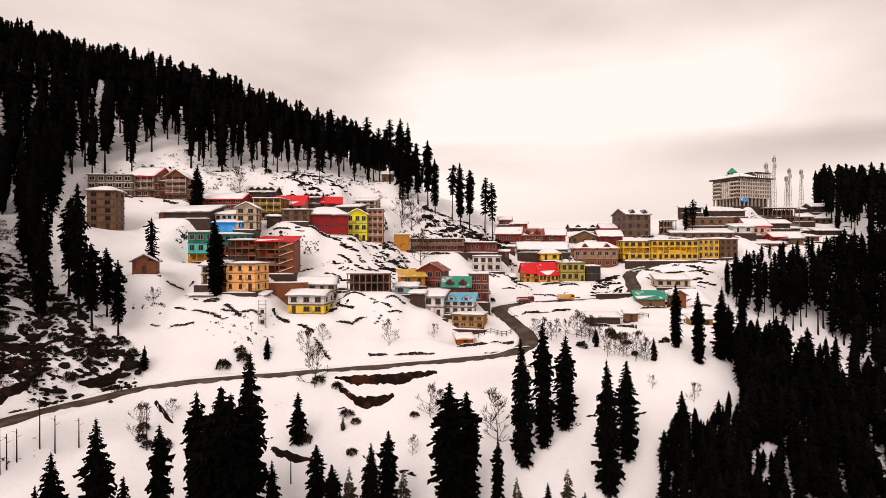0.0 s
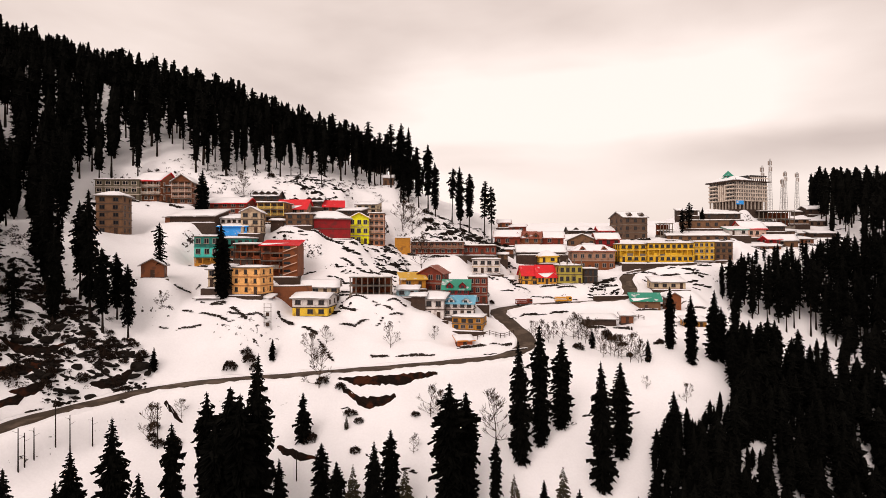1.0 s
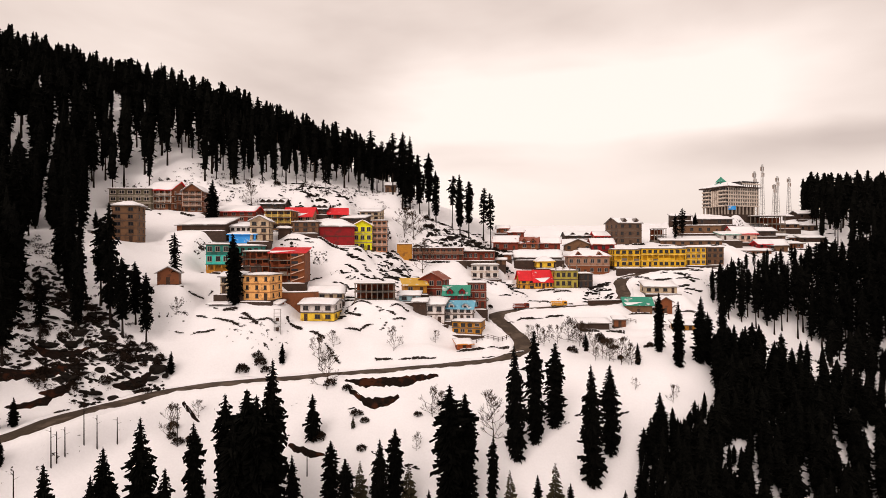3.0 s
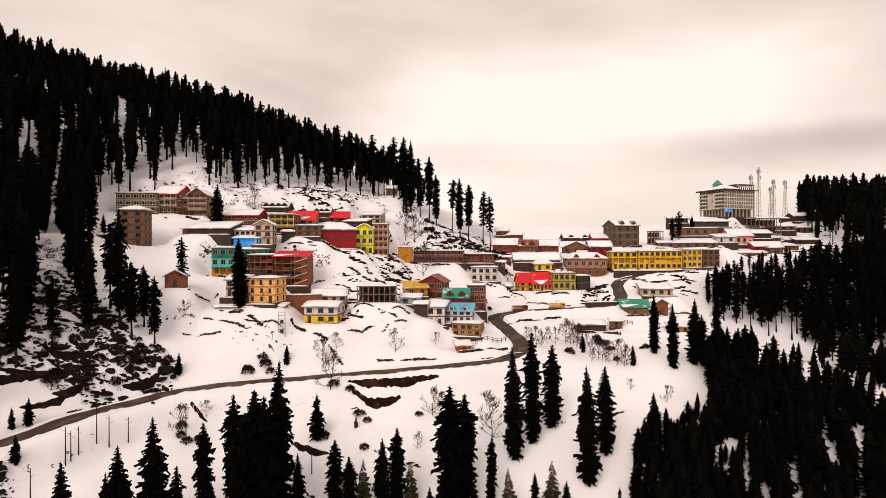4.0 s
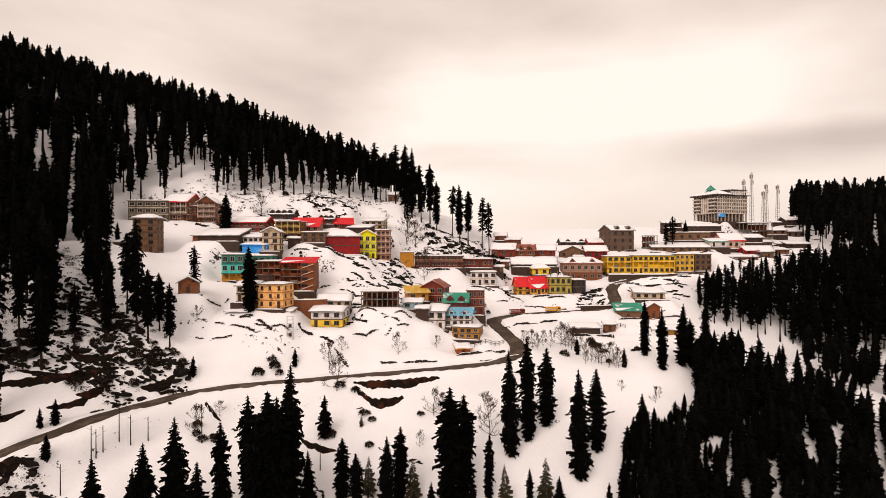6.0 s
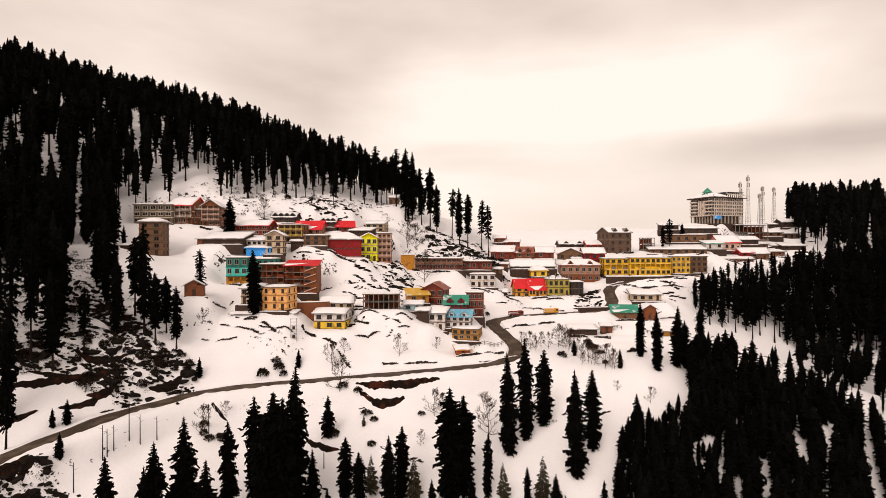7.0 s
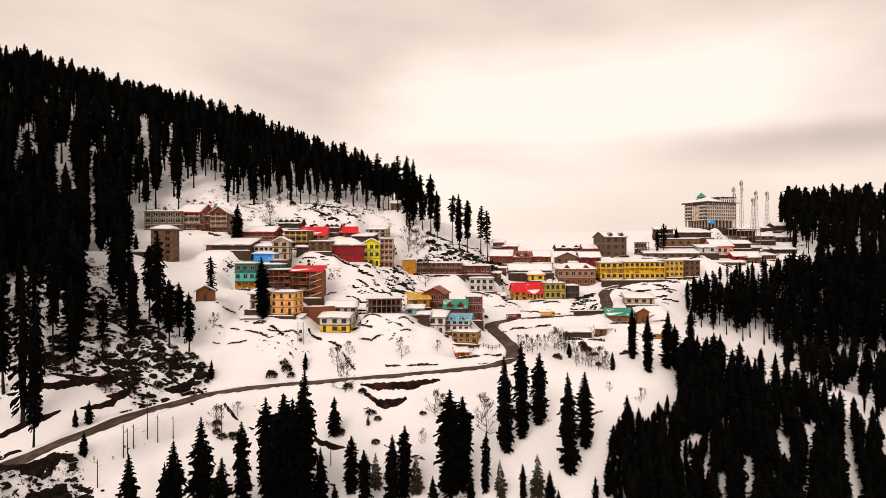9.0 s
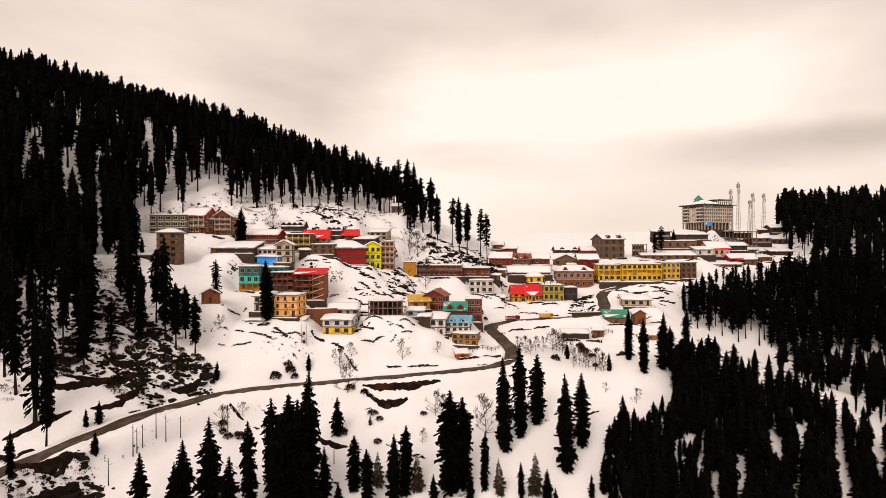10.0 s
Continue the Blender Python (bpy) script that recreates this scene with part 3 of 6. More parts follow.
def smooth_line(pts, step):
    """Catmull-Rom through the points, resampled."""
    p = [np.array(q, float) for q in pts]
    p = [2 * p[0] - p[1]] + p + [2 * p[-1] - p[-2]]
    out = []
    for a, b, c, d in zip(p, p[1:], p[2:], p[3:]):
        n = max(2, int(np.linalg.norm(c - b) / step))
        for k in range(n):
            t = k / n
            out.append(0.5 * (2 * b + (c - a) * t + (2 * a - 5 * b + 4 * c - d) * t * t + (3 * b - a - 3 * c + d) * t ** 3))
    out.append(p[-2])
    return np.array(out)


ROAD_LINE = smooth_line(ROAD, 3.0)


def near_line(x, y, line):
    """Distance to a line in plan, and the line's height there."""
    best, high = np.full(x.shape, 1e9), np.zeros(x.shape)
    for a, b in zip(line, line[1:]):
        dx, dy = b[0] - a[0], b[1] - a[1]
        t = np.clip(((x - a[0]) * dx + (y - a[1]) * dy) / (dx * dx + dy * dy + 1e-9), 0, 1)
        d = np.hypot(x - a[0] - t * dx, y - a[1] - t * dy)
        take = d < best
        best = np.where(take, d, best)
        high = np.where(take, a[2] + t * (b[2] - a[2]), high)
    return best, high


def off_site(x, y, s):
    """Distance outside a site's rectangle."""
    c, q = math.cos(radians(s[7])), math.sin(radians(s[7]))
    u, v = (x - s[1]) * c + (y - s[2]) * q, -(x - s[1]) * q + (y - s[2]) * c
    return np.hypot(np.maximum(np.abs(u) - s[4] / 2, 0), np.maximum(np.abs(v) - s[5] / 2, 0))


def ground(x, y):
    x, y = np.asarray(x, float), np.asarray(y, float)
    z = 85 / (1 + np.exp(-(y - 175) / 42))
    for cx, cy, r, h in SLOPES + TERRACES:
        z = z + h * np.exp(-((x - cx) ** 2 + (y - cy) ** 2) / (2 * r * r))
    z = z + 1.1 * lattice(x, y, 23, 5) + 0.5 * lattice(x, y, 9, 6) + 0.18 * lattice(x, y, 3.7, 7)
    step = 2.3
    f = z / step - np.floor(z / step)
    flat = (np.floor(z / step) + ease(0.68, 1.0, f)) * step
    where = ease(-0.25, 0.25, lattice(x, y, 17, 8)) * ease(128, 142, y) * (1 - ease(238, 262, y)) * ease(-108, -90, x) * (1 - ease(98, 116, x))
    z = z + (flat - z) * 0.85 * where
    total, weight = np.zeros(x.shape), np.zeros(x.shape)
    strongest = np.zeros(x.shape)
    for s in SITES + FRAME_SITES:
        d = off_site(x, y, s)
        w = 1 - ease(0.3, 9.0, d)
        w3 = w ** 3
        total, weight = total + w3 * s[3], weight + w3
        strongest = np.maximum(strongest, w)
    z = np.where(weight > 1e-6, z * (1 - strongest) + strongest * total / np.maximum(weight, 1e-6), z)
    d, high = near_line(x, y, ROAD_LINE)
    w = 1 - ease(ROAD_HALF + 0.8, ROAD_HALF + 6.5, d)
    return z * (1 - w) + (high - 0.12) * w


def build(name, verts, faces, mat, parent=None, smooth=False):
    me = bpy.data.meshes.new(name)
    me.from_pydata([tuple(map(float, v)) for v in verts], [], [tuple(map(int, f)) for f in faces])
    me.materials.append(mat)
    if smooth:
        me.polygons.foreach_set("use_smooth", [True] * len(me.polygons))
    me.update()
    ob = new(name, me)
    if parent:
        ob.parent = parent
    return ob


def grown(lo, hi, step, reach):
    a = list(np.arange(lo, hi + step, step))
    g, left, right = step, [a[0]], [a[-1]]
    while right[-1] < reach:
        g *= 1.22
        right.append(right[-1] + g)
        left.append(left[-1] - g)
    return np.array(left[:0:-1] + a + right[1:])


gx, gy = grown(-200, 250, 1.4, 4300), grown(66, 320, 1.4, 4300)
GX, GY = np.meshgrid(gx, gy)
GZ = ground(GX, GY)
far = ease(450, 900, np.hypot(GX, GY - 180))
GZ = GZ * (1 - far) + 2.0 * far
ROAD_GAP = near_line(GX, GY, ROAD_LINE)[0]
SITE_GAP = np.full(GX.shape, 1e9)
for s in SITES + FRAME_SITES:
    SITE_GAP = np.minimum(SITE_GAP, off_site(GX, GY, s))


def level(x, y, sheet=GZ):
    """Height of the built ground (or another sheet over the same grid) at a place."""
    i, j = int(np.searchsorted(gx, x)) - 1, int(np.searchsorted(gy, y)) - 1
    u, v = (x - gx[i]) / (gx[i + 1] - gx[i]), (y - gy[j]) / (gy[j + 1] - gy[j])
    return float((sheet[j, i] * (1 - u) + sheet[j, i + 1] * u) * (1 - v) + (sheet[j + 1, i] * (1 - u) + sheet[j + 1, i + 1] * u) * v)


idx = np.arange(GX.size).reshape(GX.shape)
quads = np.stack([idx[:-1, :-1], idx[:-1, 1:], idx[1:, 1:], idx[1:, :-1]], -1).reshape(-1, 4)
land = build("ground", np.stack([GX, GY, GZ], -1).reshape(-1, 3), quads, SNOW, smooth=True)
tagged(land, "snow-covered mountain slope with terraces and banks", "ground", kind="structure")

# road with worn edges
rv, rf = [], []
for k, q in enumerate(ROAD_LINE):
    t = ROAD_LINE[min(k + 1, len(ROAD_LINE) - 1)] - ROAD_LINE[max(k - 1, 0)]
    nrm = np.array([-t[1], t[0]]) / (np.hypot(t[0], t[1]) + 1e-9)
    for i, u in enumerate((-1, -0.95, -0.5, 0, 0.5, 0.95, 1)):
        wob = 0.3 * math.sin(k * 1.7 + i) * (abs(u) > 0.6)
        e = q[:2] + nrm * (u * ROAD_HALF + wob)
        rv.append((e[0], e[1], q[2] + (-0.25 if abs(u) == 1 else 0.1)))
    if k:
        for i in range(6):
            a = (k - 1) * 7 + i
            rf.append((a, a + 7, a + 8, a + 1))
tagged(build("road", rv, rf, ASPHALT, smooth=True), "wet grey-brown asphalt road cleared of snow", "road", kind="structure")


# ploughed snow along both sides of the road
for side in (-1, 1):
    rnd = random.Random(40 + side)
    line = smooth_line(ROAD_LINE[::3], 1.1)
    bv, bf = [], []
    for k, q in enumerate(line):
        t = line[min(k + 1, len(line) - 1)] - line[max(k - 1, 0)]
        nrm = np.array([-t[1], t[0]]) / (np.hypot(t[0], t[1]) + 1e-9) * side
        high = max(0.04, 0.28 + 0.22 * math.sin(k * 0.37 + side) + rnd.uniform(-0.18, 0.22))
        for off, up in ((-0.15, -0.25), (0.25 + rnd.uniform(-0.2, 0.15), high * 0.8), (0.75 + rnd.uniform(-0.2, 0.2), high), (1.7, -1.2)):
            e = q[:2] + nrm * (ROAD_HALF + off)
            bv.append((e[0], e[1], q[2] + up))
        if k:
            for i in range(3):
                a = (k - 1) * 4 + i
                bf.append((a, a + 1, a + 5, a + 4) if side < 0 else (a, a + 4, a + 5, a + 1))
    tagged(build("snow_bank", bv, bf, ROOF_SNOW, smooth=True), "low uneven bank of ploughed snow beside the road", "snow", kind="structure")


# ---- building kit ----
def box(bm, x0, x1, y0, y1, z0, z1):
    vs = [bm.verts.new(p) for p in ((x0, y0, z0), (x1, y0, z0), (x1, y1, z0), (x0, y1, z0), (x0, y0, z1), (x1, y0, z1), (x1, y1, z1), (x0, y1, z1))]
    for f in ((3, 2, 1, 0), (4, 5, 6, 7), (0, 1, 5, 4), (1, 2, 6, 5), (2, 3, 7, 6), (3, 0, 4, 7)):
        bm.faces.new([vs[i] for i in f])
    return bm


def part(name, bm, mat, parent, label=""):
    me = bpy.data.meshes.new(name)
    bm.to_mesh(me)
    bm.free()
    me.materials.append(mat)
    ob = new(name, me)
    ob.parent = parent
    return tagged(ob, label)


MESHES = {}


def window_meshes(w, h, trim):
    key = (round(w, 1), round(h, 1), trim.name)
    if key not in MESHES:
        w, h = key[0], key[1]
        bm, t = bmesh.new(), 0.085
        box(bm, -w / 2, w / 2, -0.09, 0, h - t, h)
        box(bm, -w / 2 - 0.12, w / 2 + 0.12, -0.2, 0, -0.1, t * 0.6)
        for u in (-w / 2, w / 2 - t, -t / 2):
            box(bm, u, u + t, -0.085, 0, t * 0.6, h - t)
        a = bpy.data.meshes.new("window")
        bm.to_mesh(a)
        bm.free()
        a.materials.append(trim)
        bm = bmesh.new()
        box(bm, -w / 2 + t / 2, w / 2 - t / 2, -0.04, -0.004, 0.05, h - 0.05)
        b = bpy.data.meshes.new("pane")
        bm.to_mesh(b)
        bm.free()
        b.materials.append(GLASS)
        MESHES[key] = (a, b)
    return MESHES[key]


def window(parent, x, y, z, w, h, turn, trim):
    a, b = window_meshes(w, h, trim)
    f = new("window", a)
    f.parent = parent
    f.matrix_basis = pose(x, y, z, 0, 0, turn)
    p = new("pane", b)
    p.parent = f


def snow_sheet(bm, quad, thick, rnd, nu=8, nv=5):
    """A soft uneven layer of snow on a roof plane given by its four corners, ragged at the eaves."""
    a, b, c, d = [Vector(q) for q in quad]
    up = Vector((0, 0, 1))
    top, low = [], []
    for j in range(nv + 1):
        for i in range(nu + 1):
            u, v = i / nu, j / nv
            if 0 < i < nu:
                u += rnd.uniform(-0.25, 0.25) / nu
            if j == 0:
                v += rnd.uniform(-0.01, 0.09)
            if i in (0, nu):
                u += (0.5 - u) * rnd.uniform(0, 0.05)
            p = a.lerp(b, u).lerp(d.lerp(c, u), v)
            rim = min(i, nu - i, j + 0.6, nv - j + 0.6)
            low.append(bm.verts.new(p + up * 0.02))
            top.append(bm.verts.new(p + up * (thick * (0.45 if rim < 1 else rnd.uniform(0.8, 1.25)))))
    s = nu + 1
    for j in range(nv):
        for i in range(nu):
            k = j * s + i
            bm.faces.new((top[k], top[k + 1], top[k + s + 1], top[k + s]))
    ring = [i for i in range(nu)] + [j * s + nu for j in range(nv)] + [nv * s + i for i in range(nu, 0, -1)] + [j * s for j in range(nv, 0, -1)]
    for p, q in zip(ring, ring[1:] + ring[:1]):
        bm.faces.new((low[p], low[q], top[q], top[p]))


def slab(bm, quad, thick):
    lo = [bm.verts.new(q) for q in quad]
    hi = [bm.verts.new((q[0], q[1], q[2] + thick)) for q in quad]
    bm.faces.new(lo[::-1])
    bm.faces.new(hi)
    for i in range(4):
        bm.faces.new((lo[i], lo[(i + 1) % 4], hi[(i + 1) % 4], hi[i]))


def roof_parts(house, kind, w, d, h, rise, mat, wall, rnd, bare):
    """Roof planes with thickness and overhang, gable ends, and snow lying on them."""
    o = 0.7
    planes = []
    if kind == "flat":
        planes = [((-w / 2 - 0.35, -d / 2 - 0.45, h), (w / 2 + 0.35, -d / 2 - 0.45, h), (w / 2 + 0.35, d / 2 + 0.3, h), (-w / 2 - 0.35, d / 2 + 0.3, h))]
    elif kind == "lean":
        planes = [((-w / 2 - o, -d / 2 - o, h - 0.1), (w / 2 + o, -d / 2 - o, h - 0.1), (w / 2 + o, d / 2 + 0.3, h + rise), (-w / 2 - o, d / 2 + 0.3, h + rise))]
    elif kind == "gable":
        e = h - rise * o / (d / 2)
        planes = [((-w / 2 - o, -d / 2 - o, e), (w / 2 + o, -d / 2 - o, e), (w / 2 + o, 0, h + rise), (-w / 2 - o, 0, h + rise)),
                  ((w / 2 + o, d / 2 + o, e), (-w / 2 - o, d / 2 + o, e), (-w / 2 - o, 0, h + rise), (w / 2 + o, 0, h + rise))]
    elif kind == "gable_front":
        e = h - rise * o / (w / 2)
        planes = [((-w / 2 - o, d / 2 + o, e), (-w / 2 - o, -d / 2 - o, e), (0, -d / 2 - o, h + rise), (0, d / 2 + o, h + rise)),
                  ((w / 2 + o, -d / 2 - o, e), (w / 2 + o, d / 2 + o, e), (0, d / 2 + o, h + rise), (0, -d / 2 - o, h + rise))]
    elif kind == "hip":
        k = min(w, d) * 0.42
        planes = [((-w / 2 - o, -d / 2 - o, h), (w / 2 + o, -d / 2 - o, h), (w / 2 - k, 0, h + rise), (-w / 2 + k, 0, h + rise)),
                  ((w / 2 + o, d / 2 + o, h), (-w / 2 - o, d / 2 + o, h), (-w / 2 + k, 0, h + rise), (w / 2 - k, 0, h + rise)),
                  ((w / 2 + o, -d / 2 - o, h), (w / 2 + o, d / 2 + o, h), (w / 2 - k, 0.05, h + rise), (w / 2 - k, -0.05, h + rise)),
                  ((-w / 2 - o, d / 2 + o, h), (-w / 2 - o, -d / 2 - o, h), (-w / 2 + k, -0.05, h + rise), (-w / 2 + k, 0.05, h + rise))]
    if not planes:
        return None
    slopes = []
    for q in planes:
        bm = bmesh.new()
        slab(bm, q, 0.22)
        slopes.append(part("roof", bm, CONCRETE if kind == "flat" else mat, house))
    if kind != "flat" and bare:
        # standing seams
        q = planes[0]
        n = max(3, int(w / 1.1))
        for i in range(1, n):
            a = Vector(q[0]).lerp(Vector(q[1]), i / n)
            b = Vector(q[3]).lerp(Vector(q[2]), i / n)
            bm = bmesh.new()
            slab(bm, ((a.x - 0.04, a.y, a.z + 0.2), (a.x + 0.04, a.y, a.z + 0.2), (b.x + 0.04, b.y, b.z + 0.2), (b.x - 0.04, b.y, b.z + 0.2)), 0.09)
            part("seam", bm, mat, slopes[0])
    bm = bmesh.new()
    if kind == "gable":
        for sx in (-w / 2, w / 2 - 0.2):
            pts = [(sx, -d / 2, h), (sx, d / 2, h), (sx, 0, h + rise - 0.02)]
            f = [bm.verts.new(p) for p in pts] + [bm.verts.new((p[0] + 0.2, p[1], p[2])) for p in pts]
            for k in ((0, 1, 2), (5, 4, 3), (0, 3, 4, 1), (1, 4, 5, 2), (2, 5, 3, 0)):
                bm.faces.new([f[i] for i in k])
            part("gable", bm, wall, house)
            bm = bmesh.new()
    if kind == "gable_front":
        for sy in (-d / 2, d / 2 - 0.2):
            pts = [(-w / 2, sy, h), (w / 2, sy, h), (0, sy, h + rise - 0.02)]
            f = [bm.verts.new(p) for p in pts] + [bm.verts.new((p[0], p[1] + 0.2, p[2])) for p in pts]
            for k in ((0, 1, 2), (5, 4, 3), (0, 3, 4, 1), (1, 4, 5, 2), (2, 5, 3, 0)):
                bm.faces.new([f[i] for i in k])
            part("gable", bm, wall, house)
            bm = bmesh.new()
    if kind == "lean":
        for sx in (-w / 2, w / 2 - 0.2):
            pts = [(sx, -d / 2, h), (sx, d / 2, h), (sx, d / 2, h + rise - 0.05)]
            f = [bm.verts.new(p) for p in pts] + [bm.verts.new((p[0] + 0.2, p[1], p[2])) for p in pts]
            for k in ((0, 1, 2), (5, 4, 3), (0, 3, 4, 1), (1, 4, 5, 2), (2, 5, 3, 0)):
                bm.faces.new([f[i] for i in k])
            part("gable", bm, wall, house)
            bm = bmesh.new()
        box(bm, -w / 2 + 0.2, w / 2 - 0.2, d / 2 - 0.2, d / 2, h, h + rise - 0.05)
    if bm.verts:
        part("back_wall", bm, wall, house)
    else:
        bm.free()
    for q, slope in zip(planes, slopes):
        if bare and rnd.random() < 0.55:
            # the tin has shed its snow
            continue
        bm = bmesh.new()
        lift = [(p[0], p[1], p[2] + 0.22) for p in q]
        if bare:
            # only a strip of snow is left along one side
            a, b, c, e = [Vector(p) for p in lift]
            lo, hi = rnd.uniform(0.0, 0.5), rnd.uniform(0.1, 0.2)
            snow_sheet(bm, (a.lerp(b, lo) * 1.0, a.lerp(b, lo + hi), e.lerp(c, lo + hi).lerp(b, 0.62), e.lerp(c, lo).lerp(a, 0.7)), 0.14, rnd, 8, 3)
        else:
            snow_sheet(bm, lift, 0.42, rnd, max(5, int(w / 1.6)), 5)
        ob = part("roof_snow", bm, ROOF_SNOW, slope)
        for p in ob.data.polygons:
            p.use_smooth = True


def house(name, x, y, z, w, d, h, yaw, label, storeys=2, wall=None, roof="flat", rise=2.0, roof_mat=None, cols=3, balcony=None, band=None,
          upper=None, deep=False, pillars=0, dormers=0, bare_roof=False, wide=1.1, trim=None, storey_walls=(), opens=(), stairs=False):
    rnd = random.Random(int(x * 7 + y * 13))
    ob = new(name)
    ob.matrix_basis = pose(x, y, z, 0, 0, yaw)
    tagged(ob, label, "hotel" if "hotel" in name else "house" if "shed" not in name and "hut" not in name and "kiosk" not in name and "lean" not in name else name.replace("_", "-"))
    trim = trim or (WHITE_TRIM if wall in (RED_BROWN, BROWN_PLASTER, BROWN_ORANGE, TEAL, TAN, OCHRE, MUSTARD, GREY_GREEN, LIME) else DARK_TRIM)
    sh = h / storeys
    bm = bmesh.new()
    box(bm, -w / 2 - 0.12, w / 2 + 0.12, -d / 2 - 0.12, d / 2 + 0.12, -3.5, 0.15)
    part("foundation", bm, STONE_WALL, ob)
    if w > 4.5:
        apron = rnd.uniform(0.9, 1.9)
        bm = bmesh.new()
        box(bm, -w / 2 - rnd.uniform(0.2, 1.5), w / 2 + rnd.uniform(0.2, 1.5), -d / 2 - apron, -d / 2 - 0.12, -3.8, -0.25)
        terrace = part("retaining_wall", bm, STONE_WALL, ob)
        bm = bmesh.new()
        snow_sheet(bm, ((-w / 2 - 0.3, -d / 2 - apron + 0.1, -0.25), (w / 2 + 0.3, -d / 2 - apron + 0.1, -0.25), (w / 2 + 0.3, -d / 2 - 0.15, -0.25), (-w / 2 - 0.3, -d / 2 - 0.15, -0.25)), 0.3, rnd, max(5, int(w / 1.4)), 3)
        part("terrace_snow", bm, ROOF_SNOW, terrace)
    for s in range(storeys):
        skin = storey_walls[s] if storey_walls else upper if upper and s == storeys - 1 else wall
        bm = bmesh.new()
        box(bm, -w / 2, w / 2, -d / 2 + (1.7 if s in opens else 0), d / 2, s * sh + 0.15, (s + 1) * sh)
        part("wall", bm, skin, ob)
        if s in opens:
            # open front: columns at the edge, a low parapet here and there
            n = max(3, cols + 1)
            for k in range(n):
                px = -w / 2 + 0.16 + k * (w - 0.32) / (n - 1)
                bm = bmesh.new()
                box(bm, px - 0.15, px + 0.15, -d / 2, -d / 2 + 0.3, s * sh + 0.15, (s + 1) * sh - 0.12)
                part("column", bm, skin, ob)
                if k and rnd.random() < 0.6:
                    bm = bmesh.new()
                    box(bm, px - (w - 0.32) / (n - 1) + 0.15, px - 0.15, -d / 2 + 0.05, -d / 2 + 0.2, s * sh + 0.15, s * sh + sh * rnd.choice((0.3, 0.42, 0.5)))
                    part("parapet", bm, rnd.choice((skin, skin, CONCRETE)), ob)
        bm = bmesh.new()
        if s:
            box(bm, -w / 2 - 0.14, w / 2 + 0.14, -d / 2 - 0.14, d / 2 + 0.14, s * sh - 0.12, s * sh + 0.14)
            part("floor_band", bm, band or (CONCRETE if deep or opens or wall in (BRICK, RAW_PLASTER) else trim), ob)
        else:
            bm.free()
    # windows and a door on the front, windows on the sides
    if cols:
        step = w / cols
        ww, wh = min(step * 0.6, wide * 1.4), min(sh * 0.52, 1.55)
        door_at = rnd.randrange(cols)
        for s in range(storeys):
            for c in range(cols):
                cx = -w / 2 + (c + 0.5) * step + rnd.uniform(-0.12, 0.12)
                if s in opens:
                    continue
                if deep and rnd.random() < 0.5:
                    # no hole is cut: a near-black panel on the wall paints its inner shade
                    bm = bmesh.new()
                    box(bm, cx - step * 0.3, cx + step * 0.3, -d / 2 - 0.03, -d / 2 + 0.02, s * sh + 0.3, (s + 1) * sh - 0.35)
                    part("opening_shade", bm, GLASS, ob, "dark panel painted for the shade in an unglazed hole")
                elif s == 0 and c == door_at:
                    bm = bmesh.new()
                    box(bm, cx - 0.5, cx + 0.5, -d / 2 - 0.07, -d / 2 + 0.01, 0.16, min(2.15, sh - 0.25))
                    door = part("door", bm, DARK_WOOD, ob)
                    bm = bmesh.new()
                    box(bm, cx + 0.32, cx + 0.4, -d / 2 - 0.13, -d / 2 - 0.07, 1.0, 1.12)
                    part("door_handle", bm, STEEL, door)
                else:
                    window(ob, cx, -d / 2, s * sh + sh * 0.32, ww, wh, 0, trim)
            for side in (-1, 1):
                for c in range(max(1, int(d / 3.6))):
                    cy = -d / 2 + (c + 0.5) * d / max(1, int(d / 3.6))
                    window(ob, side * w / 2, cy, s * sh + sh * 0.32, min(1.1, ww), wh, 90 * side, trim)
    if stairs:
        # stair tower with an outer flight to each floor
        bm = bmesh.new()
        box(bm, w / 2 - 4.2, w / 2 + 0.2, -d / 2 - 0.6, d / 2, 0.0, h - 0.1)
        tower = part("stair_tower", bm, BROWN_ORANGE, ob, "bare orange-brown stair tower")
        for k in range(storeys):
            bm = bmesh.new()
            slab(bm, ((w / 2 - 4.0, -d / 2 - 1.1, k * sh + 0.3), (w / 2, -d / 2 - 1.1, k * sh + sh * 0.75), (w / 2, -d / 2 - 0.62, k * sh + sh * 0.75), (w / 2 - 4.0, -d / 2 - 0.62, k * sh + 0.3)), 0.28)
            part("stair_flight", bm, SALMON_LIGHT, tower)
            # flat dark panel in place of the shade behind an unglazed gap
            bm = bmesh.new()
            box(bm, w / 2 - 3.9, w / 2 - 1.9, -d / 2 - 0.66, -d / 2 - 0.6, k * sh + sh * 0.55, (k + 1) * sh - 0.25)
            part("opening_shade", bm, GLASS, tower, "dark panel painted for the shade in an unglazed hole")
    # balconies with posts and rails
    if balcony:
        for s in range(1, storeys):
            bm = bmesh.new()
            box(bm, -w / 2 + 0.1, w / 2 - 0.1, -d / 2 - 1.25, -d / 2 - 0.15, s * sh - 0.1, s * sh + 0.08)
            b = part("balcony", bm, CONCRETE, ob)
            n = max(3, cols + 1)
            for k in range(n):
                px = -w / 2 + 0.2 + k * (w - 0.4) / (n - 1)
                bm = bmesh.new()
                box(bm, px - 0.08, px + 0.08, -d / 2 - 1.25, -d / 2 - 1.1, s * sh + 0.08, (s + 1) * sh - 0.05)
                part("post", bm, balcony, b)
            for zz in (0.35, 0.65, 0.98):
                bm = bmesh.new()
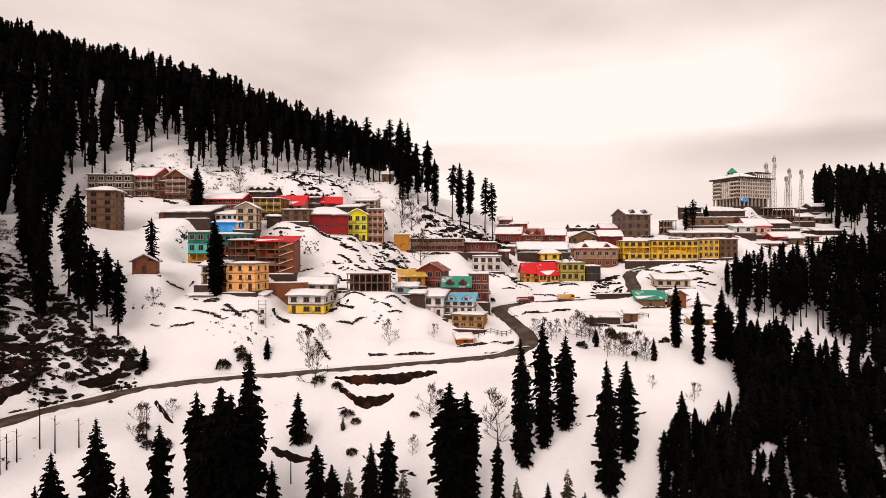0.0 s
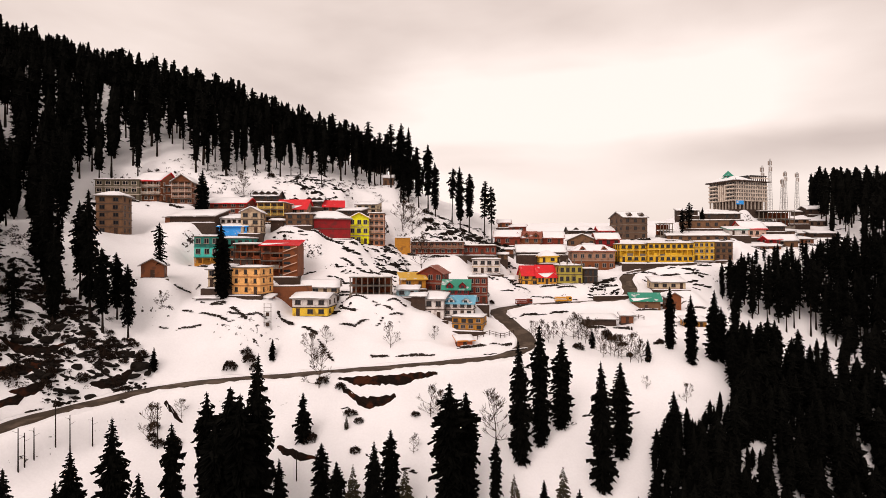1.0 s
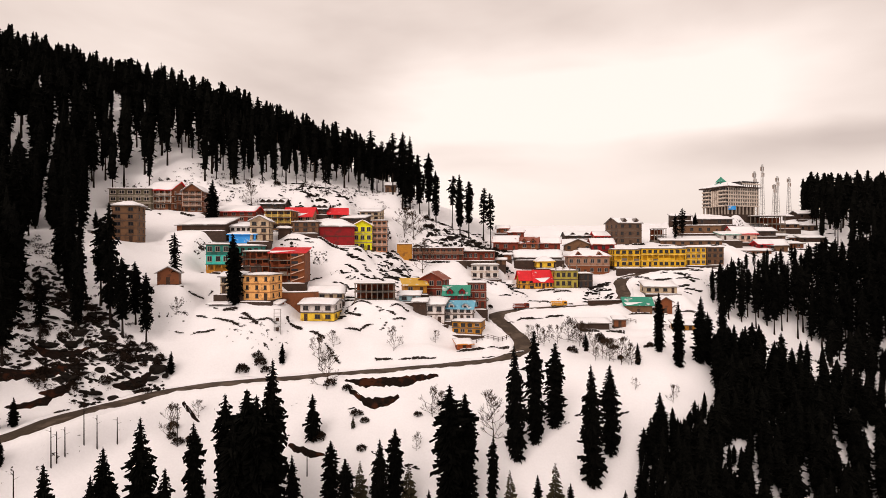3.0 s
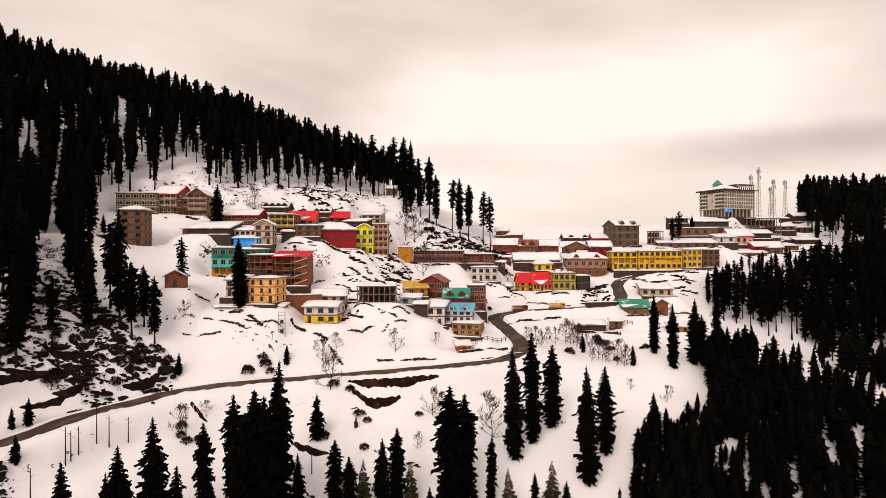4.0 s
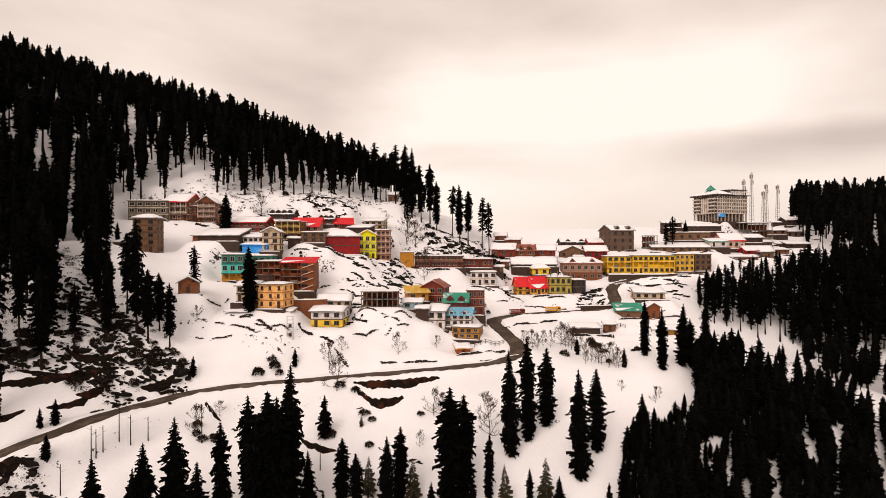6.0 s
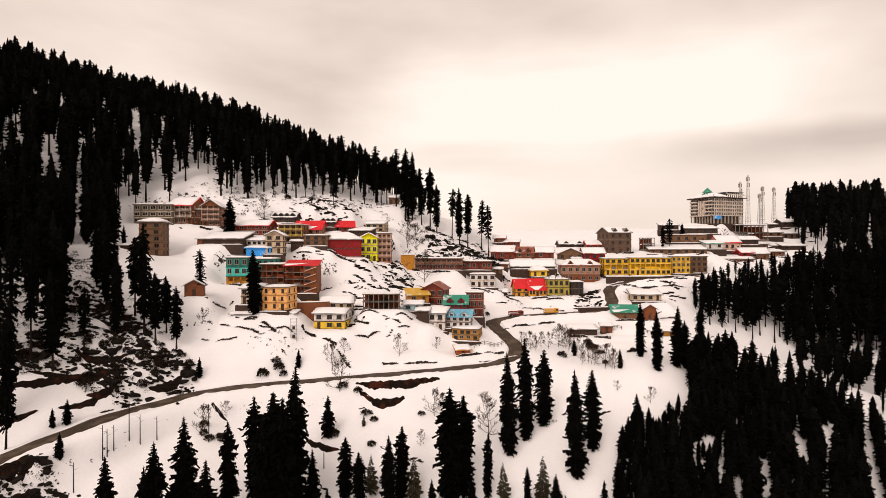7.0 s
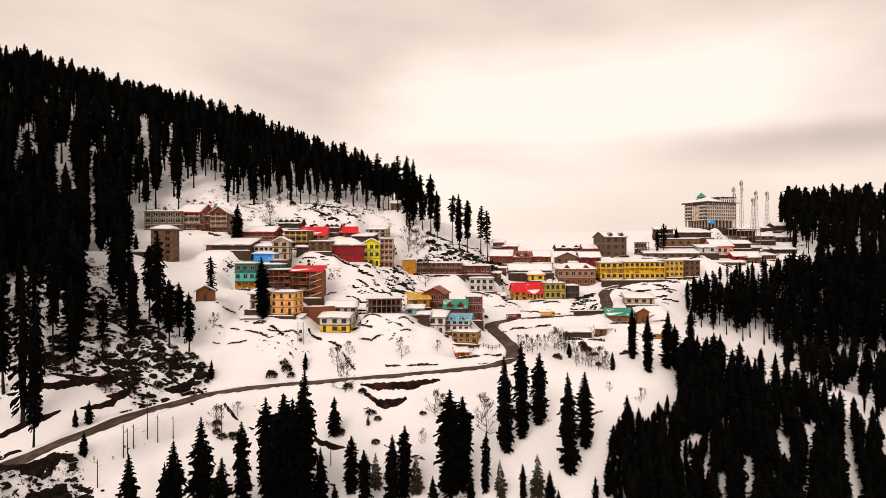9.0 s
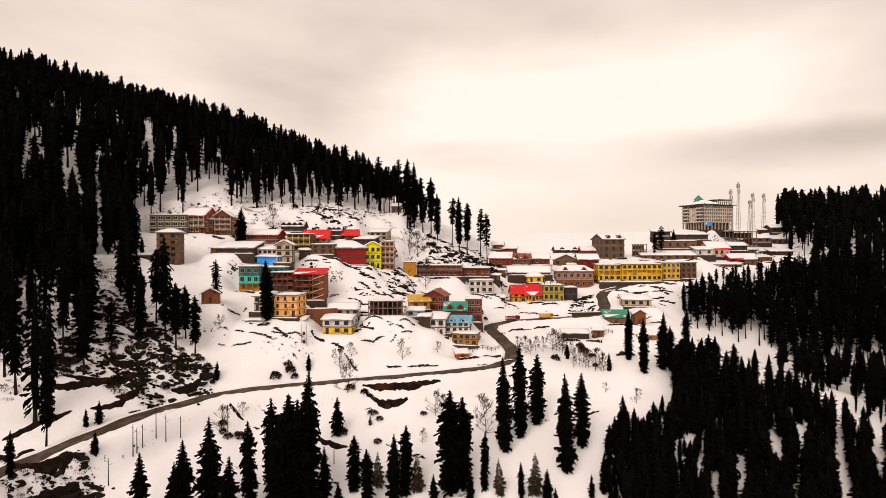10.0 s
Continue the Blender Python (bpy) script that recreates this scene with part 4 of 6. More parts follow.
                box(bm, -w / 2 + 0.1, w / 2 - 0.1, -d / 2 - 1.22, -d / 2 - 1.14, s * sh + zz, s * sh + zz + 0.13)
                part("rail", bm, balcony, b)
    roof_parts(ob, roof, w, d + (2.2 if balcony else 0), h, rise, roof_mat or GREY_TIN, upper or wall, rnd, bare_roof)
    for k in range(dormers):
        cx = -w / 2 + (k + 0.5) * w / dormers
        bm = bmesh.new()
        pts = [(cx - 0.9, -d / 2 - 0.1, h), (cx + 0.9, -d / 2 - 0.1, h), (cx + 0.9, -d / 2 - 0.1, h + rise * 0.45), (cx, -d / 2 - 0.1, h + rise * 0.8), (cx - 0.9, -d / 2 - 0.1, h + rise * 0.45)]
        f = [bm.verts.new(p) for p in pts] + [bm.verts.new((p[0], p[1] + d * 0.42, p[2])) for p in pts]
        bm.faces.new(f[:5])
        bm.faces.new(f[5:][::-1])
        for i in range(5):
            bm.faces.new((f[i], f[i + 5], f[(i + 1) % 5 + 5], f[(i + 1) % 5]))
        dm = part("dormer", bm, wall, ob)
        bm = bmesh.new()
        for sg in (-1, 1):
            slab(bm, ((cx, -d / 2 - 0.6, h + rise * 0.8 + 0.05), (cx + sg * 1.3, -d / 2 - 0.6, h + rise * 0.32), (cx + sg * 1.3, 0, h + rise * 0.32), (cx, 0, h + rise * 0.8 + 0.05)), 0.14)
        part("dormer_roof", bm, roof_mat or GREY_TIN, dm)
        bm = bmesh.new()
        box(bm, cx - 0.45, cx + 0.45, -d / 2 - 0.14, -d / 2 - 0.1, h + rise * 0.08, h + rise * 0.42)
        part("dormer_window", bm, GLASS, dm)
    for k in range(pillars):
        bm = bmesh.new()
        px = -w / 2 + 0.3 + k * (w - 0.6) / max(1, pillars - 1)
        box(bm, px - 0.15, px + 0.15, -d / 2 + 0.1, -d / 2 + 0.4, h + 0.2, h + 2.6)
        part("pillar", bm, CONCRETE, ob)
    return ob


for s in SITES:
    if s[0] != "hill_hotel":
        house(s[0], *s[1:9], **s[9])

# small sheds leaning beside the houses
rnd = random.Random(31)
for s in SITES:
    if s[4] < 6.5 or rnd.random() < 0.5 or s[0] == "hill_hotel":
        continue
    side = rnd.choice((-1, 1))
    w, d = rnd.uniform(2.4, 4.2), rnd.uniform(2.4, 3.6)
    c, q = math.cos(radians(s[7])), math.sin(radians(s[7]))
    u, v = side * (s[4] / 2 + w / 2 + rnd.uniform(0.6, 2.0)), rnd.uniform(-0.5, 0.2) * s[5]
    x, y = s[1] + c * u - q * v, s[2] + q * u + c * v
    if level(x, y, SITE_GAP) > 1.6 and level(x, y, ROAD_GAP) > 6:
        house("lean_to", x, y, level(x, y) - 0.1, w, d, rnd.uniform(1.9, 2.5), s[7] + rnd.uniform(-12, 12), "small weathered lean-to shed with snow on its roof", storeys=1, wall=rnd.choice((DARK_WOOD, OLD_PLASTER, BROWN_PLASTER, RED_BROWN)), roof="lean", rise=rnd.uniform(0.4, 0.9), roof_mat=GREY_TIN, cols=rnd.choice((0, 1)))

# ---- big hotel on the hill: open podium, five floors of windows, broad snowy roof ----
def hill_hotel(name, x, y, z, w, d, h, yaw, label, style):
    ob = tagged(new(name), label, "hotel")
    ob.matrix_basis = pose(x, y, z, 0, 0, yaw)
    rnd = random.Random(77)
    pod, floors = 4.4, 5
    sh = (h - pod) / floors
    bm = bmesh.new()
    box(bm, -w / 2 - 0.4, w / 2 + 0.4, -d / 2 - 0.4, d / 2 + 0.4, -7.0, 0.1)
    part("foundation", bm, STONE_WALL, ob)
    bm = bmesh.new()
    box(bm, -w / 2 + 1.6, w / 2 - 1.6, -d / 2 + 1.6, d / 2 - 1.6, 0.1, pod)
    part("podium", bm, DARK_TRIM, ob, "dark glazed ground floor set back behind columns")
    for k in range(9):
        for face in range(2):
            bm = bmesh.new()
            u = k / 8
            px, py = (-w / 2 + 0.3 + u * (w - 0.6), -d / 2 + 0.3) if face == 0 else (-w / 2 + 0.3, -d / 2 + 0.3 + u * (d - 0.6))
            if face and not k:
                bm.free()
                continue
            box(bm, px - 0.3, px + 0.3, py - 0.3, py + 0.3, 0.1, pod)
            part("column", bm, HOTEL_GREY, ob)
    for f in range(floors):
        z0 = pod + f * sh
        bm = bmesh.new()
        box(bm, -w / 2, w / 2, -d / 2, d / 2, z0, z0 + sh)
        wall = part("wall", bm, HOTEL_GREY if f < floors - 1 else DARK_TRIM, ob)
        bm = bmesh.new()
        box(bm, -w / 2 - 0.3, w / 2 + 0.3, -d / 2 - 0.3, d / 2 + 0.3, z0 - 0.15, z0 + 0.2)
        part("floor_band", bm, PALE, ob)
        for k in range(13):
            window(ob, -w / 2 + (k + 0.5) * w / 13, -d / 2, z0 + 0.42, 1.1, 1.3, 0, PALE)
            bm = bmesh.new()
            px = -w / 2 + k * w / 13
            box(bm, px - 0.12, px + 0.12, -d / 2 - 0.22, -d / 2, z0 + 0.2, z0 + sh - 0.15)
            part("pier", bm, PALE, wall)
        for k in (0.9, 2.9, 4.9, 12.1, 14.1, 16.1):
            window(ob, -w / 2, -d / 2 + k, z0 + 0.42, 1.8, 1.3, -90, PALE)
        # corner balconies on the side wall
        for y0, y1 in ((-d / 2 + 0.2, -d / 2 + 5.6), (d / 2 - 5.6, d / 2 - 0.2)):
            bm = bmesh.new()
            box(bm, -w / 2 - 1.1, -w / 2 - 0.95, y0, y1, z0 + 0.1, z0 + 0.6)
            box(bm, -w / 2 - 0.95, -w / 2 - 0.3, y0, y1, z0 + 0.02, z0 + 0.16)
            part("balcony", bm, PALE, ob)
    # central bay of the side wall
    for k in range(4):
        bm = bmesh.new()
        y0 = -d / 2 + 6.2 + k * 1.3
        box(bm, -w / 2 - 0.7, -w / 2, y0, y0 + 0.7, pod, h - 1.2)
        part("pilaster", bm, PALE, ob)
    # broad eaves with a snowy hipped roof over the side wing, and a pergola over the rest
    bm = bmesh.new()
    box(bm, -w / 2 - 1.8, w / 2 + 1.2, -d / 2 - 1.6, d / 2 + 1.2, h, h + 0.35)
    part("eaves", bm, DARK_WOOD, ob)
    e, r = h + 0.36, 2.6
    x0, x1, y0, y1 = -w / 2 - 1.8, -1.0, -d / 2 - 1.6, d / 2 + 1.2
    cx, cy0, cy1 = (x0 + x1) / 2, y0 + 6, y1 - 6
    for quad in (((x0, y1, e), (x0, y0, e), (cx, cy0, e + r), (cx, cy1, e + r)), ((x1, y0, e), (x1, y1, e), (cx, cy1, e + r), (cx, cy0, e + r)),
                 ((x0, y0, e), (x1, y0, e), (cx + 0.05, cy0, e + r), (cx - 0.05, cy0, e + r)), ((x1, y1, e), (x0, y1, e), (cx - 0.05, cy1, e + r), (cx + 0.05, cy1, e + r))):
        bm = bmesh.new()
        slab(bm, quad, 0.15)
        slope = part("roof", bm, DARK_TIN, ob)
        bm = bmesh.new()
        snow_sheet(bm, [(q[0], q[1], q[2] + 0.15) for q in quad], 0.4, rnd, 9, 5)
        part("roof_snow", bm, ROOF_SNOW, slope)
    bm = bmesh.new()
    for r0, r1, a0, a1 in ((2.6, 1.2, 0.6, 1.9), (2.0, 0.05, 2.0, 4.8)):
        lo = [bm.verts.new((cx + sx * r0, sy * r0, e + a0 + 1.2)) for sx, sy in ((-1, -1), (1, -1), (1, 1), (-1, 1))]
        hi = [bm.verts.new((cx + sx * r1, sy * r1, e + a1 + 1.2)) for sx, sy in ((-1, -1), (1, -1), (1, 1), (-1, 1))]
        bm.faces.new(lo[::-1])
        bm.faces.new(hi)
        for i in range(4):
            bm.faces.new((lo[i], lo[(i + 1) % 4], hi[(i + 1) % 4], hi[i]))
    part("pavilion_roof", bm, GREEN_TIN, ob, "green pagoda roof on the hotel")
    bm = bmesh.new()
    box(bm, -0.8, w / 2 + 1.0, -d / 2 + 0.6, d / 2, h + 3.2, h + 3.55)
    part("pergola_roof", bm, DARK_TIN, ob)
    for k in range(9):
        px = -0.4 + k * (w / 2 + 0.8) / 8
        bm = bmesh.new()
        box(bm, px - 0.15, px + 0.15, -d / 2 + 1.0, -d / 2 + 1.3, h + 0.35, h + 3.2)
        part("post", bm, DARK_WOOD, ob)
        bm = bmesh.new()
        slab(bm, ((px - 0.3, -d / 2 - 1.2, h + 1.5), (px + 0.3, -d / 2 - 1.2, h + 1.5), (px + 0.3, -d / 2 + 1.0, h + 2.6), (px - 0.3, -d / 2 + 1.0, h + 2.6)), 0.16)
        part("strut", bm, PALE, ob)
    bm = bmesh.new()
    box(bm, -w / 2 - 0.2, -w / 2 + 4.6, -d / 2 - 0.45, -d / 2 - 0.32, 2.4, 4.4)
    part("banner", bm, BLUE_TIN, ob, "blue banner over the entrance")


for s in SITES:
    if s[0] == "hill_hotel":
        hill_hotel(*s)


# ---- open concrete frames ----
def skeleton_frame(x, y, z, w, d, h, yaw, storeys, cols, label):
    ob = new("concrete_frame")
    ob.matrix_basis = pose(x, y, z, 0, 0, yaw)
    tagged(ob, label, "unfinished building")
    sh = h / storeys
    for s in range(storeys + 1):
        bm = bmesh.new()
        box(bm, -w / 2, w / 2, -d / 2, d / 2, s * sh - (1.2 if s == 0 else 0.25), s * sh)
        sl = part("slab", bm, CONCRETE, ob)
        if s == storeys:
            bm = bmesh.new()
            snow_sheet(bm, ((-w / 2, -d / 2, s * sh), (w / 2, -d / 2, s * sh), (w / 2, d / 2, s * sh), (-w / 2, d / 2, s * sh)), 0.3, random.Random(3), 9, 5)
            part("snow", bm, ROOF_SNOW, sl)
    for s in range(storeys):
        for i in range(cols):
            for yy in (-d / 2 + 0.2, d / 2 - 0.5):
                bm = bmesh.new()
                px = -w / 2 + 0.2 + i * (w - 0.7) / (cols - 1)
                box(bm, px, px + 0.3, yy, yy + 0.3, s * sh, (s + 1) * sh - 0.25)
                part("column", bm, CONCRETE, ob)
        bm = bmesh.new()
        box(bm, -w / 2 + 0.3, w / 2 - 0.3, d / 2 - 0.9, d / 2 - 0.6, s * sh, s * sh + sh * 0.8)
        part("back_wall", bm, BRICK, ob)


for s in FRAME_SITES:
    skeleton_frame(*s[1:8], *s[9], s[8])


# ---- trees ----
def conifer_mesh(seed, h, radius, bare, whorls, arms, ragged, shoulder, core=0.5, lite=False):
    """Trunk and crown of a conifer: whorls of drooping branches with hanging side sprays round a dense inner crown.
    shoulder: how far down from the tip the crown reaches its full width, as a share of its height."""
    r = random.Random(seed)
    tv, tf = [], []
    n, rings = (5, 3) if lite else (7, 6)
    base = h * 0.008 + 0.05
    for j in range(rings + 1):
        t = j / rings
        for i in range(n):
            a = 2 * math.pi * i / n
            rr = base * (1 - t) ** 0.8 + 0.02 + (0.12 if j == 0 else 0)
            tv.append((rr * math.cos(a), rr * math.sin(a), -0.8 + (h + 0.5) * t))
        if j:
            for i in range(n):
                tf.append(((j - 1) * n + i, (j - 1) * n + (i + 1) % n, j * n + (i + 1) % n, j * n + i))
    cv, cf = [], []

    def tri(a, b, c):
        k = len(cv)
        cv.extend((a, b, c))
        cf.append((k, k + 1, k + 2))

    def width(u):
        if shoulder < 0.17:
            # a round, flat-topped old crown
            return math.sqrt(max(0.0, 1 - u ** 5)) * (0.55 + 0.45 * math.sin(min(1.0, u * 1.3) * 1.57)) + 0.02
        return min(1.0, ((1 - u) / shoulder + 0.02) ** 0.75) * min(1.0, 0.62 + u * 2.5)

    z0 = h * bare
    lobes = [[r.uniform(0.8, 1.15) for _ in range(7)] for _ in range(24)]
    for w in range(whorls):
        u = min(max((w + r.uniform(-0.4, 0.4)) / (whorls - 1), 0), 0.98)
        for k in range(arms if u < 0.88 or shoulder < 0.17 else arms - 3):
            if r.random() < ragged:
                continue
            z = z0 + (h - z0) * min(u + r.uniform(-0.6, 0.6) / whorls, 0.985)
            a = 2 * math.pi * (k + r.uniform(-0.4, 0.4)) / arms + w * 2.4
            L = max(0.12, radius * width(u) * lobes[int(u * 23.9)][int(a / 0.9) % 7] * r.choice((0.55, 0.7, 0.8, 0.9, 1.0, 1.12)) * r.uniform(0.85, 1.1))
            sag = L * r.choice((0.1, 0.25, 0.4, 0.6, 0.85)) * r.uniform(0.8, 1.2)
            ca, sa = math.cos(a), math.sin(a)

            def at(f, s, dz):
                # along the branch f, sideways s in metres, up dz
                return (ca * f * L - sa * s, sa * f * L + ca * s, z + 0.1 * L * f - sag * f ** 1.7 + dz)

            # a flat spray with two ragged ends, and a curtain of twigs under it
            wide = min(L, 2.4) * r.uniform(0.12, 0.26) * (1.6 if lite else 1.0)
            hang = min(L, 2.2) * r.uniform(0.2, 0.55) + 0.06
            side = r.uniform(-0.4, 0.4) * wide
            tri(at(0.1, 0, 0), at(r.uniform(0.5, 0.75), -wide, -hang * r.uniform(0.0, 0.4)), at(1.0, side, 0.02))
            tri(at(0.1, 0, 0), at(r.uniform(0.95, 1.02), side + wide * 0.5, -hang * r.uniform(0.0, 0.4)), at(r.uniform(0.55, 0.85), wide, -hang * r.uniform(0.1, 0.5)))
            tri(at(0.15, 0, 0.03), at(r.uniform(0.85, 0.98), side, 0.02), at(r.uniform(0.45, 0.75), -wide * 0.4, -hang))
            if not lite:
                tri(at(0.3, wide * 0.3, 0), at(1.0, side, 0.02), at(r.uniform(0.8, 0.98), side + r.uniform(-0.5, 0.5) * wide, -hang * r.uniform(0.5, 0.9)))
    # inner crown
    if core:
        m, k0 = (6, len(cv)) if lite else (8, len(cv))
        levels = 7 if lite else 14
        for j in range(levels + 1):
            u = j / levels
            if shoulder < 0.17:
                u = 1 - (1 - u) ** 2
            for i in range(m):
                a = 2 * math.pi * i / m + j * 0.5
                rr = max(0.02, radius * core * width(u) * (1 - 0.25 * u) * r.uniform(0.75, 1.2)) if j < levels else 0.01
                cv.append((rr * math.cos(a), rr * math.sin(a), z0 + (h - z0) * u + r.uniform(-0.02, 0.02) * h * (u < 1)))
            if j:
                for i in range(m):
                    p, q = k0 + (j - 1) * m + i, k0 + (j - 1) * m + (i + 1) % m
                    cf.append((p, q, q + m, p + m))
    return (tv, tf), (cv, cf)


def tree_thing(name, label, trunk, crown, crown_mat, bark=None, category="tree", group=""):
    ob = new(name)
    tagged(ob, label, category, group)
    build("trunk", *trunk, bark or BARK, ob, smooth=True)
    build("crown", *crown, crown_mat, ob)
    return ob


KINDS = {
    "fir": [conifer_mesh(11 + k, 22.0, 2.0, 0.03, 84, 8, 0.16, (0.32, 0.24, 0.42, 0.36, 0.28)[k], 0.4) for k in range(5)],
    "cedar": [conifer_mesh(31 + k, 26.0, 2.2, (0.1, 0.16, 0.24, 0.2, 0.3)[k], 66, 8, 0.2, (0.3, 0.22, 0.18, 0.26, 0.16)[k], 0.38) for k in range(5)],
    "pine": [conifer_mesh(51 + k, 24.0, 2.5, (0.26, 0.36, 0.46, 0.1)[k], 34, 7, 0.36, (0.2, 0.12, 0.16, 0.4)[k], 0.24) for k in range(4)],
    "spruce": [conifer_mesh(71 + k, 12.0, 1.9, 0.04, 44, 9, 0.16, 0.55, 0.42) for k in range(3)],
    "young": [conifer_mesh(91 + k, 9.0, 1.7, 0.08, 30, 9, 0.15, 0.8, 0.0) for k in range(3)],
    "wood_fir": [conifer_mesh(111 + k, 14.0, 1.9, 0.04, 32, 7, 0.12, (0.36, 0.28, 0.46, 0.4)[k], 0.52) for k in range(4)],
    "wood_cedar": [conifer_mesh(131 + k, 22.0, 2.3, (0.1, 0.18, 0.26, 0.3)[k], 36, 7, 0.18, (0.34, 0.24, 0.18, 0.14)[k], 0.46) for k in range(4)],
}
FULL = {"wood_fir": 14.0, "wood_cedar": 22.0, "fir": 22.0, "cedar": 26.0, "pine": 24.0, "spruce": 12.0, "young": 9.0}
NAMES = {
    "wood_fir": ("fir_tree", "dark fir among others in the snowy wood", "firs in the wood"),
    "wood_cedar": ("cedar_tree", "dark slender cedar among others in the wood", "cedars in the wood"),
    "fir": ("fir_tree", "tall narrow dark fir standing in the snow", "firs"),
    "cedar": ("cedar_tree", "tall dark cedar with a bare lower trunk", "cedars"),
    "pine": ("pine_tree", "tall ragged pine with a thin high crown", "pines"),
    "spruce": ("spruce_tree", "small cone-shaped dark spruce in the snow", "spruces"),
    "young": ("young_spruce", "young pale brown-green spruce with thin branches", "young spruces"),
}
MODELS = {}
for kind, versions in KINDS.items():
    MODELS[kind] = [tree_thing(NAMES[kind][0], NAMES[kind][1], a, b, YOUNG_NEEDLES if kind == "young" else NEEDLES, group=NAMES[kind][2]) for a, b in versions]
used = set()


def plant(kind, x, y, h, rnd, slim=1.0):
    if kind == "spruce" and h > 12:
        kind = "fir"
    v = rnd.randrange(len(MODELS[kind]))
    s = h / FULL[kind]
    fat = s * slim * rnd.uniform(0.9, 1.12)
    m = pose(x, y, level(x, y) - 0.15, rnd.uniform(-1.5, 1.5), rnd.uniform(-1.5, 1.5), rnd.uniform(0, 360)) @ Matrix.Diagonal((fat, fat, s, 1))
    if (kind, v) in used:
        copy_thing(MODELS[kind][v], m).matrix_basis = m
    else:
        used.add((kind, v))
        MODELS[kind][v].matrix_basis = m


def inside(x, y, poly):
    hit = False
    for (ax, ay), (bx, by) in zip(poly, poly[1:] + poly[:1]):
        if (ay > y) != (by > y) and x < ax + (y - ay) * (bx - ax) / (by - ay):
            hit = not hit
    return hit


TAKEN = []


def free(x, y, gap):
    for q in TAKEN:
        if abs(q[0] - x) < gap and abs(q[1] - y) < gap and math.hypot(q[0] - x, q[1] - y) < gap:
            return False
    return level(x, y, ROAD_GAP) > 5.5 and level(x, y, SITE_GAP) > 3.0


def scatter(poly, gap, tries, rnd, holes=()):
    xs, ys = [p[0] for p in poly], [p[1] for p in poly]
    out = []
    for _ in range(tries):
        x, y = rnd.uniform(min(xs), max(xs)), rnd.uniform(min(ys), max(ys))
        if inside(x, y, poly) and not any(math.hypot((x - hx) / hr, (y - hy) / hs) < 1 for hx, hy, hr, hs in holes) and free(x, y, gap):
            TAKEN.append((x, y))
            out.append((x, y))
    return out


# single trees: x, y, height, fullness
FIRS = [
    (-63.0, 78.0, 20.0, 1.15), (-57.2, 80.0, 18.7, 1.15), (-55.5, 82.0, 22.4, 1.15), (-51.7, 86.5, 25.5, 1.25), (-46.7, 84.0, 20.0, 1.15), (-45.2, 93.0, 22.4, 1.0),
    (-41.3, 98.0, 25.6, 1.1), (-37.4, 97.0, 28.1, 1.25), (-33.4, 97.3, 34.7, 1.05), (-34.3, 94.0, 30.0, 1.1), (-38.3, 94.0, 24.1, 1.3), (-28.9, 98.0, 16.8, 1.15),
    (-22.9, 104.0, 14.2, 1.4), (-18.9, 99.0, 15.4, 1.15), (-12.6, 101.0, 17.4, 1.15), (-10.0, 103.0, 17.8, 1.1), (1.3, 104.0, 26.6, 1.3), (4.3, 105.0, 23.5, 1.2),
]
MORE_FIRS = [
    (9.8, 105.0, 14.9, 0.95), (16.0, 114.5, 25.8, 1.05), (20.7, 118.0, 26.0, 1.05), (25.8, 122.0, 20.0, 1.25), (31.4, 109.0, 26.0, 1.2), (37.1, 116.0, 20.2, 1.3),
    (18.9, 103.0, 9.5, 1.2), (39.5, 104.0, 10.9, 1.2), (-57.7, 147.0, 19.8, 1.2), (-82.1, 192.0, 18.1, 1.25), (60.5, 150.0, 17.0, 1.0), (62.6, 141.0, 17.9, 1.0),
    (70.1, 146.0, 18.8, 1.2), (74.4, 150.0, 15.4, 1.1), (86.8, 168.0, 15.7, 1.1), (78.2, 152.0, 10.9, 1.1), (96.8, 148.0, 12.7, 1.1), (103.0, 152.0, 14.2, 1.1),
]
WOOD_EDGE_FIRS = [
    (116.4, 143.0, 8.9, 1.2), (129.5, 158.0, 12.8, 1.0), (126.1, 142.0, 9.0, 1.1), (147.4, 168.0, 13.5, 1.1), (146.2, 155.0, 15.3, 1.1), (141.0, 150.0, 11.1, 1.1),
    (85.0, 138.0, 11.8, 1.2), (92.2, 135.0, 11.6, 1.2), (48.5, 117.0, 14.8, 1.2), (45.5, 115.0, 10.6, 1.3), (52.1, 119.0, 9.6, 1.4), (55.2, 120.0, 7.0, 1.5),
    (45.7, 104.0, 9.0, 1.2), (56.1, 106.0, 10.5, 1.2), (65.7, 112.0, 8.9, 1.2), (75.8, 114.0, 9.0, 1.2), (81.3, 112.0, 10.7, 1.2), (88.5, 122.0, 10.0, 1.2),
    (99.1, 128.0, 10.0, 1.2), (106.7, 126.0, 12.4, 1.2), (123.0, 128.0, 8.9, 1.2), (-89.4, 78.0, 10.1, 1.1),
]
